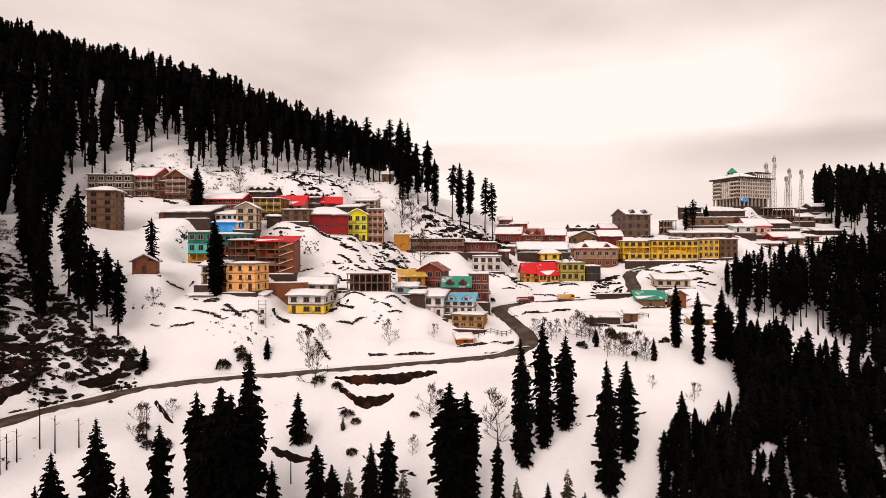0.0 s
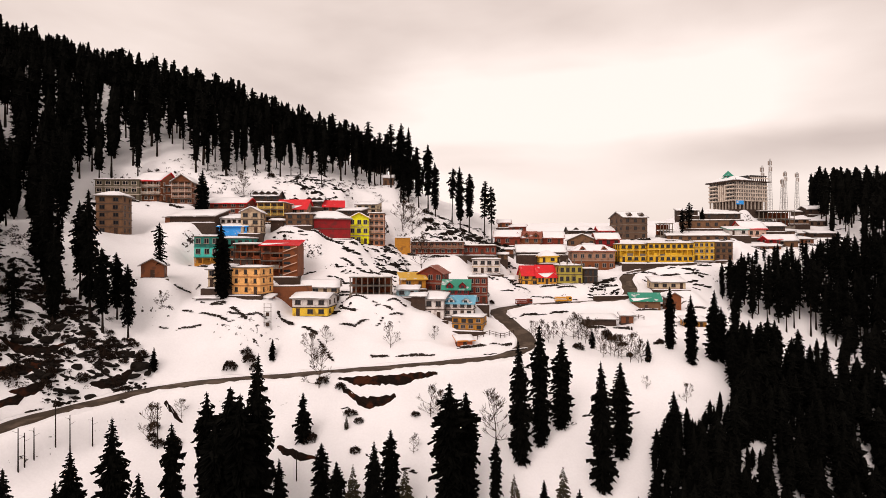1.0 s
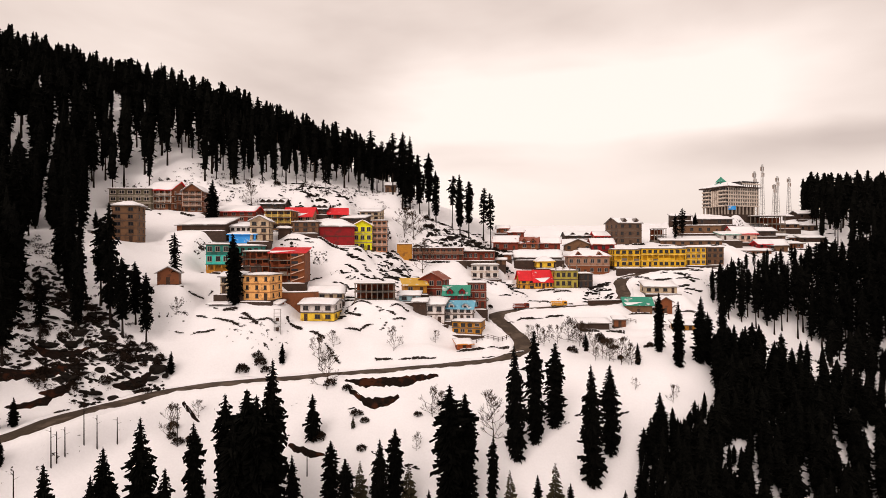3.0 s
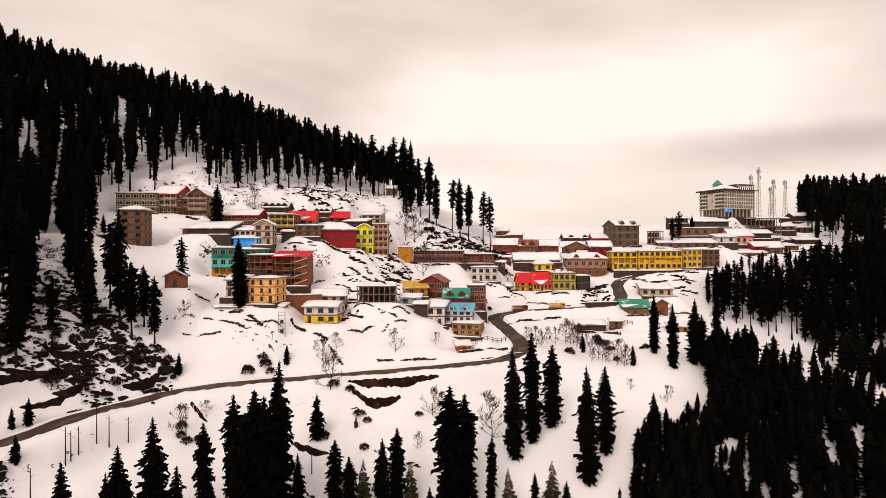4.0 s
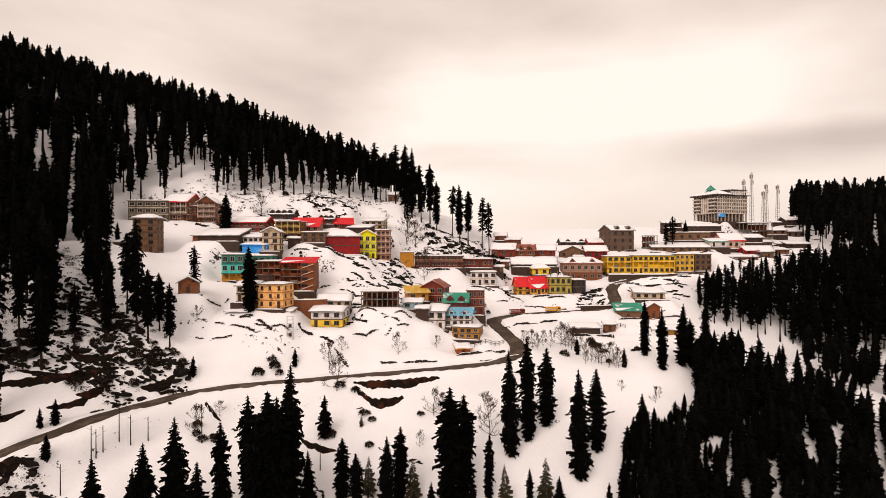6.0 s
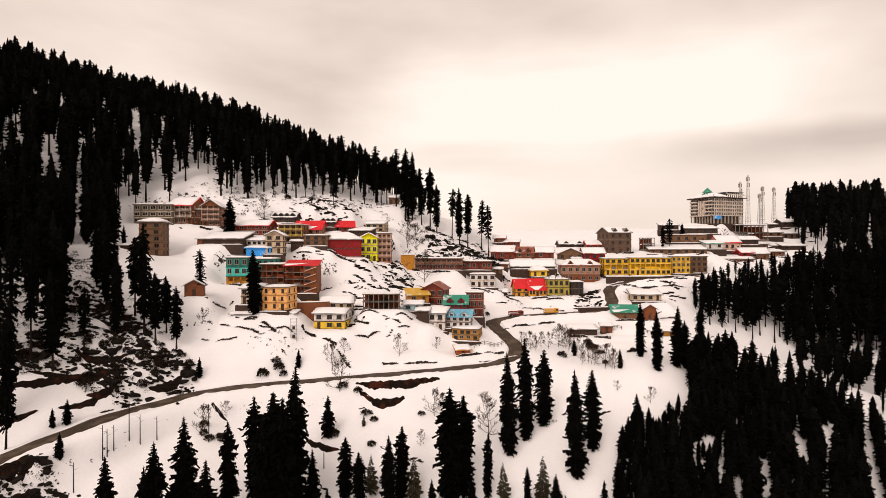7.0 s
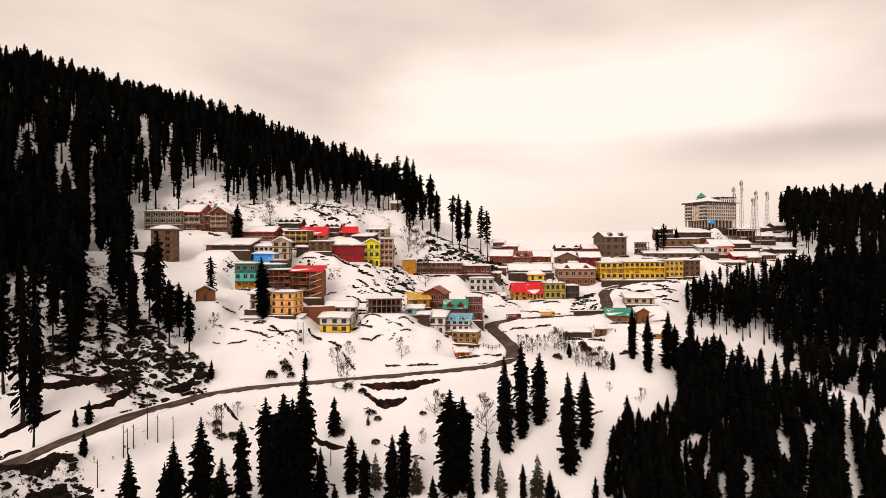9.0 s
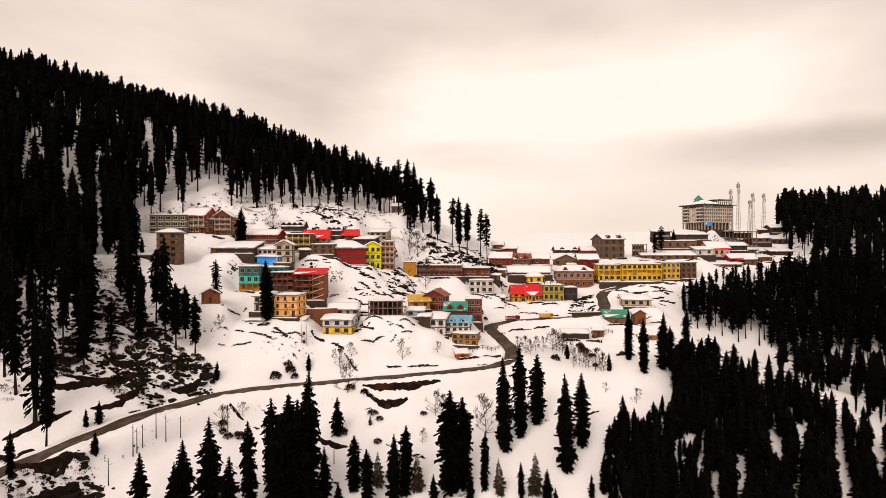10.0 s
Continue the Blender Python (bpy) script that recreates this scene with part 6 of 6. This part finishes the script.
stone_wall([(77.7, 200.5), (88.3, 189.5)], 0.7)
stone_wall([(19.8, 138.5), (31.7, 143.5)], 0.35)

stone_wall([(-66.6, 144.0), (-59.6, 143.0), (-53.0, 143.0)], 0.5)
stone_wall([(-53.2, 152.5), (-48.3, 158.0), (-43.5, 160.0)], 0.6)
stone_wall([(-49.5, 183.0), (-44.8, 181.0), (-39.7, 177.0)], 0.6)
stone_wall([(21.7, 148.0), (15.2, 147.0), (10.4, 145.5)], 0.5)
stone_wall([(70.1, 222.0), (87.3, 219.5), (105.4, 222.5)], 0.6)
stone_wall([(28.1, 205.0), (36.0, 202.5), (48.1, 201.5)], 0.5)
stone_wall([(-37.2, 163.0), (-29.2, 162.5)], 0.5)
stone_wall([(-21.9, 217.0), (-16.1, 206.5), (-11.9, 197.5)], 0.7)
stone_wall([(-18.5, 154.0), (-10.1, 157.5)], 0.45)

# short retaining walls in front of the houses
rnd = random.Random(21)
for s in SITES:
    if s[4] < 6 or rnd.random() < 0.3 or s[0] == "hill_hotel":
        continue
    off, half = rnd.uniform(2.8, 5.0), s[4] * rnd.uniform(0.35, 0.75)
    c, q = math.cos(radians(s[7])), math.sin(radians(s[7]))
    shift = rnd.uniform(-0.3, 0.3) * s[4]
    pts = [(s[1] + c * (u * half + shift) + q * (s[5] / 2 + off + v), s[2] + q * (u * half + shift) - c * (s[5] / 2 + off + v)) for u, v in ((-1, 0.0), (0, rnd.uniform(-0.5, 0.8)), (1, rnd.uniform(-0.5, 1.5)))]
    if min(level(*p, ROAD_GAP) for p in pts) > 3.5 and min(level(*p, SITE_GAP) for p in pts) > 0.6:
        stone_wall(pts, rnd.uniform(0.4, 0.9))


def plain_wall(pts, h, mat, label):
    """A battered retaining wall with a coping and snow on it."""
    rnd = random.Random(int(pts[0][0] * 5))
    line = smooth_line([(*p, 0) for p in pts], 1.5)
    z0 = max(level(p[0], p[1]) for p in line) - 0.3
    ob = tagged(new("retaining_wall"), label, "wall")
    ob.matrix_basis = pose(line[0][0], line[0][1], z0)
    for name, mat2, lo, hi, thick in (("wall_body", mat, -3.2, h, 0.35), ("coping", CONCRETE, h, h + 0.18, 0.45), ("snow_cap", ROOF_SNOW, h + 0.18, h + 0.45, 0.4)):
        v, f = [], []
        for k, q in enumerate(line):
            t = line[min(k + 1, len(line) - 1)] - line[max(k - 1, 0)]
            n = np.array([-t[1], t[0]]) / (np.hypot(t[0], t[1]) + 1e-9)
            lift = rnd.uniform(-0.08, 0.1) if name == "snow_cap" else 0
            for u, z in ((-thick - (0.5 if lo < 0 else 0), lo), (-thick * (0.6 if name == "snow_cap" else 1), hi + lift), (thick * (0.6 if name == "snow_cap" else 1), hi + lift), (thick, lo)):
                e = q[:2] + n * u - line[0][:2]
                v.append((e[0], e[1], z))
            if k:
                for i in range(4):
                    a, c = (k - 1) * 4 + i, (k - 1) * 4 + (i + 1) % 4
                    f.append((a, c, c + 4, a + 4))
        m = len(v) - 4
        f += [(0, 1, 2, 3), (m + 3, m + 2, m + 1, m)]
        build(name, v, f, mat2, ob)


def fence(pts, h, label):
    """Posts with two rails that follow the ground."""
    line = smooth_line([(*p, 0) for p in pts], 1.7)
    z0 = level(line[0][0], line[0][1])
    ob = tagged(new("fence"), label, "fence", "fences")
    ob.matrix_basis = pose(line[0][0], line[0][1], z0)
    tops = []
    for q in line:
        g = level(q[0], q[1]) - z0
        bm = bmesh.new()
        box(bm, q[0] - line[0][0] - 0.09, q[0] - line[0][0] + 0.09, q[1] - line[0][1] - 0.09, q[1] - line[0][1] + 0.09, g - 0.4, g + h)
        part("post", bm, DARK_WOOD, ob)
        tops.append(Vector((q[0] - line[0][0], q[1] - line[0][1], g)))
    for zz in (0.45, 0.85):
        for a, b in zip(tops, tops[1:]):
            bm = bmesh.new()
            a2, b2 = a + Vector((0, -0.1, h * zz)), b + Vector((0, -0.1, h * zz))
            slab(bm, (a2, b2, b2 + Vector((0, 0.06, 0)), a2 + Vector((0, 0.06, 0))), 0.12)
            part("rail", bm, DARK_WOOD, ob)


plain_wall([(72.2, 229.0), (84.3, 229.0), (107.6, 230.0)], 0.5, STONE_WALL, "long dark stone retaining wall below the yellow hotel")
plain_wall([(-50.5, 156.0), (-43.4, 156.0), (-37.2, 159.0)], 2.6, BROWN_PLASTER, "brown retaining wall below the brick block")
plain_wall([(-17.9, 210.0), (-12.2, 211.0)], 4.2, OCHRE, "ochre retaining wall beside the row building")
plain_wall([(52.4, 197.0), (65.8, 199.0)], 1, DARK_WOOD, "dark retaining wall along the road")
fence([(9.3, 152.5), (14.4, 153.5), (19.9, 159.0)], 1.3, "dark roadside fence on a snowy bank")
fence([(57.2, 185.0), (63.9, 179.5)], 1.2, "dark wooden fence in the snow beside the shed")
fence([(70.9, 178.5), (76.1, 177.5)], 1.1, "dark wooden fence in the snow near the firs")


def earth_bank(pts, h):
    """Bare earth where the slope has slipped: a ragged face under a lip of snow."""
    rnd = random.Random(int(pts[0][0] * 17 + pts[0][1]))
    line = smooth_line([(*p, 0) for p in pts], 0.8)
    n, rows = len(line), 7
    v, f = [], []
    for k, p in enumerate(line):
        t = k / (n - 1)
        hh = h * min(1, 3.2 * t + 0.1, 3.2 * (1 - t) + 0.1) * (0.9 + 0.08 * math.sin(k * 0.5 + pts[0][0]) + rnd.uniform(-0.1, 0.1))
        tx, ty = (line[min(k + 1, n - 1)] - line[max(k - 1, 0)])[:2]
        nx, ny = ty, -tx
        q = math.hypot(nx, ny) + 1e-9
        nx, ny = nx / q, ny / q
        for r in range(rows + 1):
            u = r / rows
            x, y = p[0] + nx * (u * hh * 1.35 + rnd.uniform(-0.25, 0.25)), p[1] + ny * (u * hh * 1.35 + rnd.uniform(-0.25, 0.25))
            g = level(x, y)
            bulge = 0.35 * math.sin(math.pi * u) * min(1, h / 2) + rnd.uniform(-0.12, 0.22)
            v.append((x, y, g + (bulge if 0 < r < rows and 0 < k < n - 1 else -0.25)))
        if k:
            for r in range(rows):
                a = (k - 1) * (rows + 1) + r
                f.append((a, a + 1, a + rows + 2, a + rows + 1))
    ob = build("earth_bank", v, f, EARTH)
    tagged(ob, "bare dark brown earth bank breaking through the snow", "bank", kind="structure")


earth_bank([(-24.8, 129.5), (-18.4, 130.5), (-10.8, 131.5), (-1.0, 133.0)], 1.7)
earth_bank([(-20.7, 127.5), (-16.1, 127.5), (-10.5, 128.0)], 1.9)
# low earth ridge standing in for a fallen log on the snow
earth_bank([(-60.4, 120.5), (-58.0, 120.0), (-55.0, 119.0)], 0.6)
earth_bank([(-24.2, 129.0), (-21.5, 128.0), (-17.9, 127.0)], 0.7)
earth_bank([(-35.1, 117.0), (-25.5, 114.5)], 1.4)
earth_bank([(-90.2, 81.0), (-86.4, 86.0), (-82.5, 89.5)], 2.2)
earth_bank([(-102.6, 92.5), (-100.6, 96.0), (-97.7, 99.5)], 1.5)
earth_bank([(-77.3, 121.5), (-70.9, 129.0)], 1.4)
earth_bank([(-104.7, 106.5), (-98.6, 110.5), (-91.2, 115.5), (-82.5, 122.5)], 2.2)
earth_bank([(-87.1, 111.0), (-82.8, 117.0)], 1.6)
earth_bank([(-94.2, 84.5), (-88.7, 84.5), (-84.4, 86.0)], 2.6)
earth_bank([(-86.6, 79.0), (-82.8, 84.5), (-80.3, 86.5)], 2.2)
earth_bank([(-101.5, 94.5), (-98.4, 99.5), (-93.3, 104.5)], 1.5)
earth_bank([(-90.6, 106.0), (-86.6, 109.5), (-84.1, 113.0)], 1.4)
earth_bank([(-101.5, 111.5), (-93.4, 114.0), (-87.0, 115.5)], 1.1)
earth_bank([(-96.0, 120.0), (-89.0, 121.5), (-84.0, 126.0)], 1.5)


def boulder_mesh(seed):
    r = random.Random(seed)
    bm = bmesh.new()
    bmesh.ops.create_icosphere(bm, subdivisions=2, radius=1.0)
    cuts = [(Vector((r.uniform(-1, 1), r.uniform(-1, 1), r.uniform(-0.3, 1))).normalized(), r.uniform(0.55, 0.85)) for _ in range(7)]
    for q in bm.verts:
        for d, c in cuts:
            over = q.co.dot(d) - c
            if over > 0:
                q.co -= d * over * 0.9
        q.co *= r.uniform(0.86, 1.14)
        q.co.z *= 0.7
    me = bpy.data.meshes.new("boulder")
    bm.to_mesh(me)
    bm.free()
    me.materials.append(ROCK)
    return me


BOULDERS = [boulder_mesh(600 + k) for k in range(6)]
ROCK_FIELDS = [
    ([(-99.0, 89.5), (-81.5, 90.0), (-76.3, 85.5), (-85.7, 70.5)], 80, (0.4, 1.3)),
    ([(-108, 113), (-68, 118), (-68, 131), (-108, 137)], 130, (0.5, 1.7)),
    ([(-12, 226), (26, 224), (30, 250), (-8, 240)], 60, (0.4, 1.5)),
    ([(-108, 76), (-78, 86), (-82, 94), (-108, 90)], 34, (0.6, 1.8)),
]
rnd = random.Random(12)
for poly, count, size in ROCK_FIELDS:
    xs, ys = [p[0] for p in poly], [p[1] for p in poly]
    made = 0
    while made < count:
        x, y = rnd.uniform(min(xs), max(xs)), rnd.uniform(min(ys), max(ys))
        if not inside(x, y, poly):
            continue
        made += 1
        if level(x, y, ROAD_GAP) < 4.0:
            continue
        s = rnd.uniform(*size) * rnd.choice((0.6, 0.8, 1.0, 1.2))
        ob = new("boulder", BOULDERS[rnd.randrange(6)])
        ob.matrix_basis = pose(x, y, level(x, y) + 0.05 * s, rnd.uniform(-25, 25), rnd.uniform(-25, 25), rnd.uniform(0, 360)) @ Matrix.Diagonal((s * rnd.uniform(0.8, 1.6), s, s * rnd.uniform(0.5, 0.9), 1))
        tagged(ob, "dark boulder half buried in the snow", "rock", "boulders on the slopes")

# small stones, stumps and litter that nobody could count
SCREE = [
    ([(-99.0, 89.5), (-81.5, 90.0), (-76.3, 85.5), (-85.7, 70.5)], 160, (0.4, 1.3)),
    ([(-33, 180), (-13, 188), (-12, 206), (-28, 204)], 40, (0.4, 1.2)),
    ([(-12, 226), (26, 224), (30, 250), (-8, 240)], 120, (0.4, 1.5)),
    ([(-78, 214), (-46, 210), (-30, 226), (-60, 236)], 96, (0.4, 1.0)),
    ([(54, 198), (66, 204), (66, 222), (56, 220)], 40, (0.4, 1.0)),
    ([(-60, 158), (-20, 152), (-10, 180), (-36, 196), (-60, 186)], 70, (0.3, 0.8)),
    ([(-10, 158), (40, 190), (60, 226), (10, 222), (-14, 200)], 44, (0.3, 0.8)),
    ([(96, 244), (150, 252), (176, 290), (150, 270), (110, 262)], 30, (0.4, 1.1)),
    ([(-120, 196), (-88, 210), (-50, 228), (-20, 240), (-20, 256), (-60, 244), (-100, 226)], 150, (0.3, 0.9)),
    ([(-106, 112), (-68, 117), (-68, 131), (-106, 136)], 160, (0.25, 0.8)),
]
verts, faces = [], []


def chip(seed):
    """A small angular stone."""
    r = random.Random(seed)
    bm = bmesh.new()
    bmesh.ops.create_icosphere(bm, subdivisions=1, radius=1.0)
    out = [tuple(q.co * r.uniform(0.5, 1.3)) for q in bm.verts], [tuple(q.index for q in p.verts) for p in bm.faces]
    bm.free()
    return out


shapes = [chip(650 + k) for k in range(8)]
STREAKS = [
    ([(-33, 180), (-13, 188), (-12, 206), (-28, 206), (-44, 194)], 22), ([(-84, 206), (-46, 208), (-20, 236), (-60, 240)], 80), ([(-12, 224), (28, 226), (30, 252), (-8, 246)], 60),
    ([(-106, 108), (-68, 117), (-68, 131), (-106, 138)], 110), ([(54, 198), (68, 204), (68, 224), (56, 222)], 26), ([(140, 252), (200, 276), (206, 300), (170, 292), (130, 262)], 70),
    ([(-60, 150), (-14, 150), (20, 200), (-20, 200), (-60, 186)], 46), ([(-58, 92), (-10, 98), (44, 100), (60, 132), (0, 132), (-60, 126)], 30), ([(20, 196), (60, 200), (66, 232), (30, 236)], 34), ([(76, 214), (104, 214), (108, 232), (76, 230)], 24),
]
for poly, count in STREAKS:
    xs, ys = [p[0] for p in poly], [p[1] for p in poly]
    for _ in range(count):
        cx, cy = rnd.uniform(min(xs), max(xs)), rnd.uniform(min(ys), max(ys))
        if not inside(cx, cy, poly):
            continue
        lean, size = rnd.uniform(-18, 18), rnd.uniform(0.35, 0.9) * (0.5 if cy < 134 and cx > -62 else 1.0)
        for k in range(rnd.randrange(3, 8)):
            x, y = cx + (k - 2.5) * size * 1.3 * math.cos(radians(lean)) + rnd.uniform(-0.3, 0.3), cy + (k - 2.5) * size * 1.3 * math.sin(radians(lean)) + rnd.uniform(-0.3, 0.3)
            if level(x, y, ROAD_GAP) < 3.6 or level(x, y, SITE_GAP) < 0.8:
                continue
            v, f = shapes[rnd.randrange(8)]
            m = pose(x, y, level(x, y), rnd.uniform(-12, 12), rnd.uniform(-12, 12), lean + rnd.uniform(-10, 10)) @ Matrix.Diagonal((size * rnd.uniform(1.0, 2.2), size * 0.6, size * rnd.uniform(0.35, 0.8), 1))
            n = len(verts)
            verts += [tuple(m @ Vector(p)) for p in v]
            faces += [tuple(i + n for i in g) for g in f]
for poly, count, size in SCREE:
    xs, ys = [p[0] for p in poly], [p[1] for p in poly]
    for _ in range(count // 2):
        cx, cy = rnd.uniform(min(xs), max(xs)), rnd.uniform(min(ys), max(ys))
        if not inside(cx, cy, poly):
            continue
        for _ in range(rnd.randrange(2, 12)):
            x, y = rnd.gauss(cx, 1.9), rnd.gauss(cy, 0.9)
            if level(x, y, ROAD_GAP) < 3.4 or level(x, y, SITE_GAP) < 0.8:
                continue
            s, (v, f) = size[0] * 0.6 + (size[1] * 1.1 - size[0] * 0.6) * rnd.random() ** 3, shapes[rnd.randrange(8)]
            m = pose(x, y, level(x, y) - 0.05 * s, rnd.uniform(-25, 25), rnd.uniform(-25, 25), rnd.uniform(0, 360)) @ Matrix.Diagonal((s * rnd.uniform(0.7, 2.0), s * 0.8, s * rnd.uniform(0.4, 0.9), 1))
            k = len(verts)
            verts += [tuple(m @ Vector(p)) for p in v]
            faces += [tuple(i + k for i in g) for g in f]
tagged(build("scattered_stones", verts, faces, ROCK), "small dark stones and litter scattered over the snow", "stones", kind="stuff")


def shrub_mesh(seed):
    """A round tangle of twigs and dry leaves."""
    r = random.Random(seed)
    v, f = [], []
    for k in range(520):
        d = Vector((r.uniform(-1, 1), r.uniform(-1, 1), r.uniform(-0.15, 1.1)))
        d = d.normalized() * r.uniform(0.35, 1.05) ** 0.6
        p = Vector((d.x, d.y, max(-0.1, d.z * 0.8)))
        s = r.uniform(0.08, 0.24)
        q = [Vector((r.uniform(-1, 1), r.uniform(-1, 1), r.uniform(-1, 1))) * s for _ in range(3)]
        n = len(v)
        v += [tuple(p + e) for e in q]
        f.append((n, n + 1, n + 2))
    return v, f


SHRUBS = [
    (-47.8, 138.0), (-46.1, 137.0), (-51.8, 136.0), (-40.7, 126.5), (-52.0, 136.5), (-48.7, 139.0), (-88.9, 115.5), (-20.6, 124.0),
    (-18.4, 122.0), (-18.3, 115.5), (-6.1, 123.5), (-55.6, 114.0), (-60.2, 116.0), (-54.7, 113.5), (14.1, 189.0), (16.2, 188.5),
    (50.2, 167.5), (51.4, 161.0), (49.5, 171.0), (-23.5, 128.0), (-28.4, 118.0), (-27.7, 128.5), (-59.3, 113.5), (-57.5, 112.5),
]
shrub_models = []
for k in range(3):
    v, f = shrub_mesh(700 + k)
    shrub_models.append(build("shrub", v, f, SHRUB).data)
    bpy.data.objects.remove(bpy.data.objects["shrub"])
more_spots = [(rnd.uniform(-106, -70), rnd.uniform(113, 134)) for _ in range(90)] + [(rnd.uniform(-8, 28), rnd.uniform(226, 244)) for _ in range(24)] + [(rnd.uniform(-74, -44), rnd.uniform(212, 232)) for _ in range(14)] + [(rnd.uniform(34, 66), rnd.uniform(142, 172)) for _ in range(6)]
for k, (x, y) in enumerate(SHRUBS + more_spots):
    if level(x, y, ROAD_GAP) < 3.6:
        continue
    s = rnd.uniform(0.9, 1.7) if k < len(SHRUBS) else rnd.uniform(0.7, 1.7)
    ob = new("shrub", shrub_models[k % 3])
    ob.matrix_basis = pose(x, y, level(x, y) + 0.05, 0, 0, rnd.uniform(0, 360)) @ Matrix.Diagonal((s, s, s * rnd.uniform(0.8, 1.4), 1))
    tagged(ob, "dark leafless shrub in the snow", "shrub", "shrubs on the slopes")

UNDERGROWTH = [
    ([(-120, 196), (-88, 210), (-60, 224), (-30, 238), (-8, 246), (-14, 262), (-60, 246), (-104, 228)], 420),
    ([(-12, 226), (26, 224), (30, 250), (-8, 244)], 130),
    ([(-120, 110), (-76, 113), (-76, 136), (-120, 150)], 260),
    ([(-99, 89.5), (-81.5, 90), (-76.3, 85.5), (-86, 70.5)], 170),
    ([(-125, 122), (-106, 127), (-96, 111), (-109, 100)], 90),
    ([(74, 168), (104, 182), (140, 196), (150, 180), (110, 160)], 60),
]
verts, faces = [], []
tangles = []
for k in range(4):
    v, f = shrub_mesh(740 + k)
    tangles.append((np.array(v[:210]), f[:70]))
for poly, count in UNDERGROWTH:
    xs, ys = [p[0] for p in poly], [p[1] for p in poly]
    for _ in range(count * 2):
        x, y = rnd.uniform(min(xs), max(xs)), rnd.uniform(min(ys), max(ys))
        if not inside(x, y, poly) or level(x, y, ROAD_GAP) < 3.8 or level(x, y, SITE_GAP) < 1.0:
            continue
        s, (v, f) = rnd.uniform(0.35, 1.1), tangles[rnd.randrange(4)]
        k = len(verts)
        verts += (v * (s * rnd.uniform(0.8, 1.6), s, s * rnd.uniform(0.7, 1.6)) + (x, y, level(x, y))).tolist()
        faces += [tuple(i + k for i in g) for g in f]
tagged(build("undergrowth", verts, faces, SHRUB), "dark leafless undergrowth between the trunks on the slopes", "undergrowth", kind="stuff")


# ---- parked trucks and a gate pillar by the road ----
def truck(x, y, yaw, body, label):
    ob = tagged(new("truck"), label, "truck", "parked trucks")
    ob.matrix_basis = pose(x, y, level(x, y) + 0.02, 0, 0, yaw)
    bm = bmesh.new()
    box(bm, -2.7, 2.7, -0.9, 0.9, 0.55, 0.75)
    part("chassis", bm, DARK_TIN, ob)
    bm = bmesh.new()
    box(bm, -2.7, 1.1, -1.05, 1.05, 0.75, 0.95)
    bed = part("cargo_bed", bm, body, ob)
    for zz in (0.95, 1.4, 1.85):
        for yy in (-1.05, 0.97):
            bm = bmesh.new()
            box(bm, -2.7, 1.1, yy, yy + 0.08, zz, zz + 0.3)
            part("side_board", bm, body, bed)
    bm = bmesh.new()
    snow_sheet(bm, ((-2.6, -0.95, 0.95), (1.0, -0.95, 0.95), (1.0, 0.95, 0.95), (-2.6, 0.95, 0.95)), 0.9, random.Random(4), 6, 4)
    part("snow_load", bm, ROOF_SNOW, bed)
    bm = bmesh.new()
    box(bm, 1.2, 2.75, -1.0, 1.0, 0.7, 2.3)
    bmesh.ops.bevel(bm, geom=bm.edges[:], offset=0.14, segments=2, affect="EDGES")
    cab = part("cab", bm, body, ob)
    for yy in (-1.02, 1.0):
        bm = bmesh.new()
        box(bm, 1.6, 2.5, yy, yy + 0.02, 1.45, 2.05)
        part("side_window", bm, GLASS, cab)
    bm = bmesh.new()
    box(bm, 2.74, 2.77, -0.8, 0.8, 1.4, 2.05)
    part("windscreen", bm, GLASS, cab)
    for wx in (-1.7, 1.9):
        for wy in (-0.95, 0.95):
            bm = bmesh.new()
            bmesh.ops.create_cone(bm, cap_ends=True, segments=16, radius1=0.45, radius2=0.45, depth=0.28, matrix=Matrix.Translation((wx, wy, 0.45)) @ Matrix.Rotation(radians(90), 4, "X"))
            wheel = part("wheel", bm, DARK_TIN, ob)
            bm = bmesh.new()
            bmesh.ops.create_cone(bm, cap_ends=True, segments=10, radius1=0.2, radius2=0.2, depth=0.32, matrix=Matrix.Translation((wx, wy, 0.45)) @ Matrix.Rotation(radians(90), 4, "X"))
            part("rim", bm, STEEL, wheel)


truck(27.0, 189.0, 12, RED_BROWN, "red-brown parked truck with slatted bed")
truck(40.8, 192.0, 4, ORANGE_YELLOW, "orange-yellow parked truck with slatted bed")
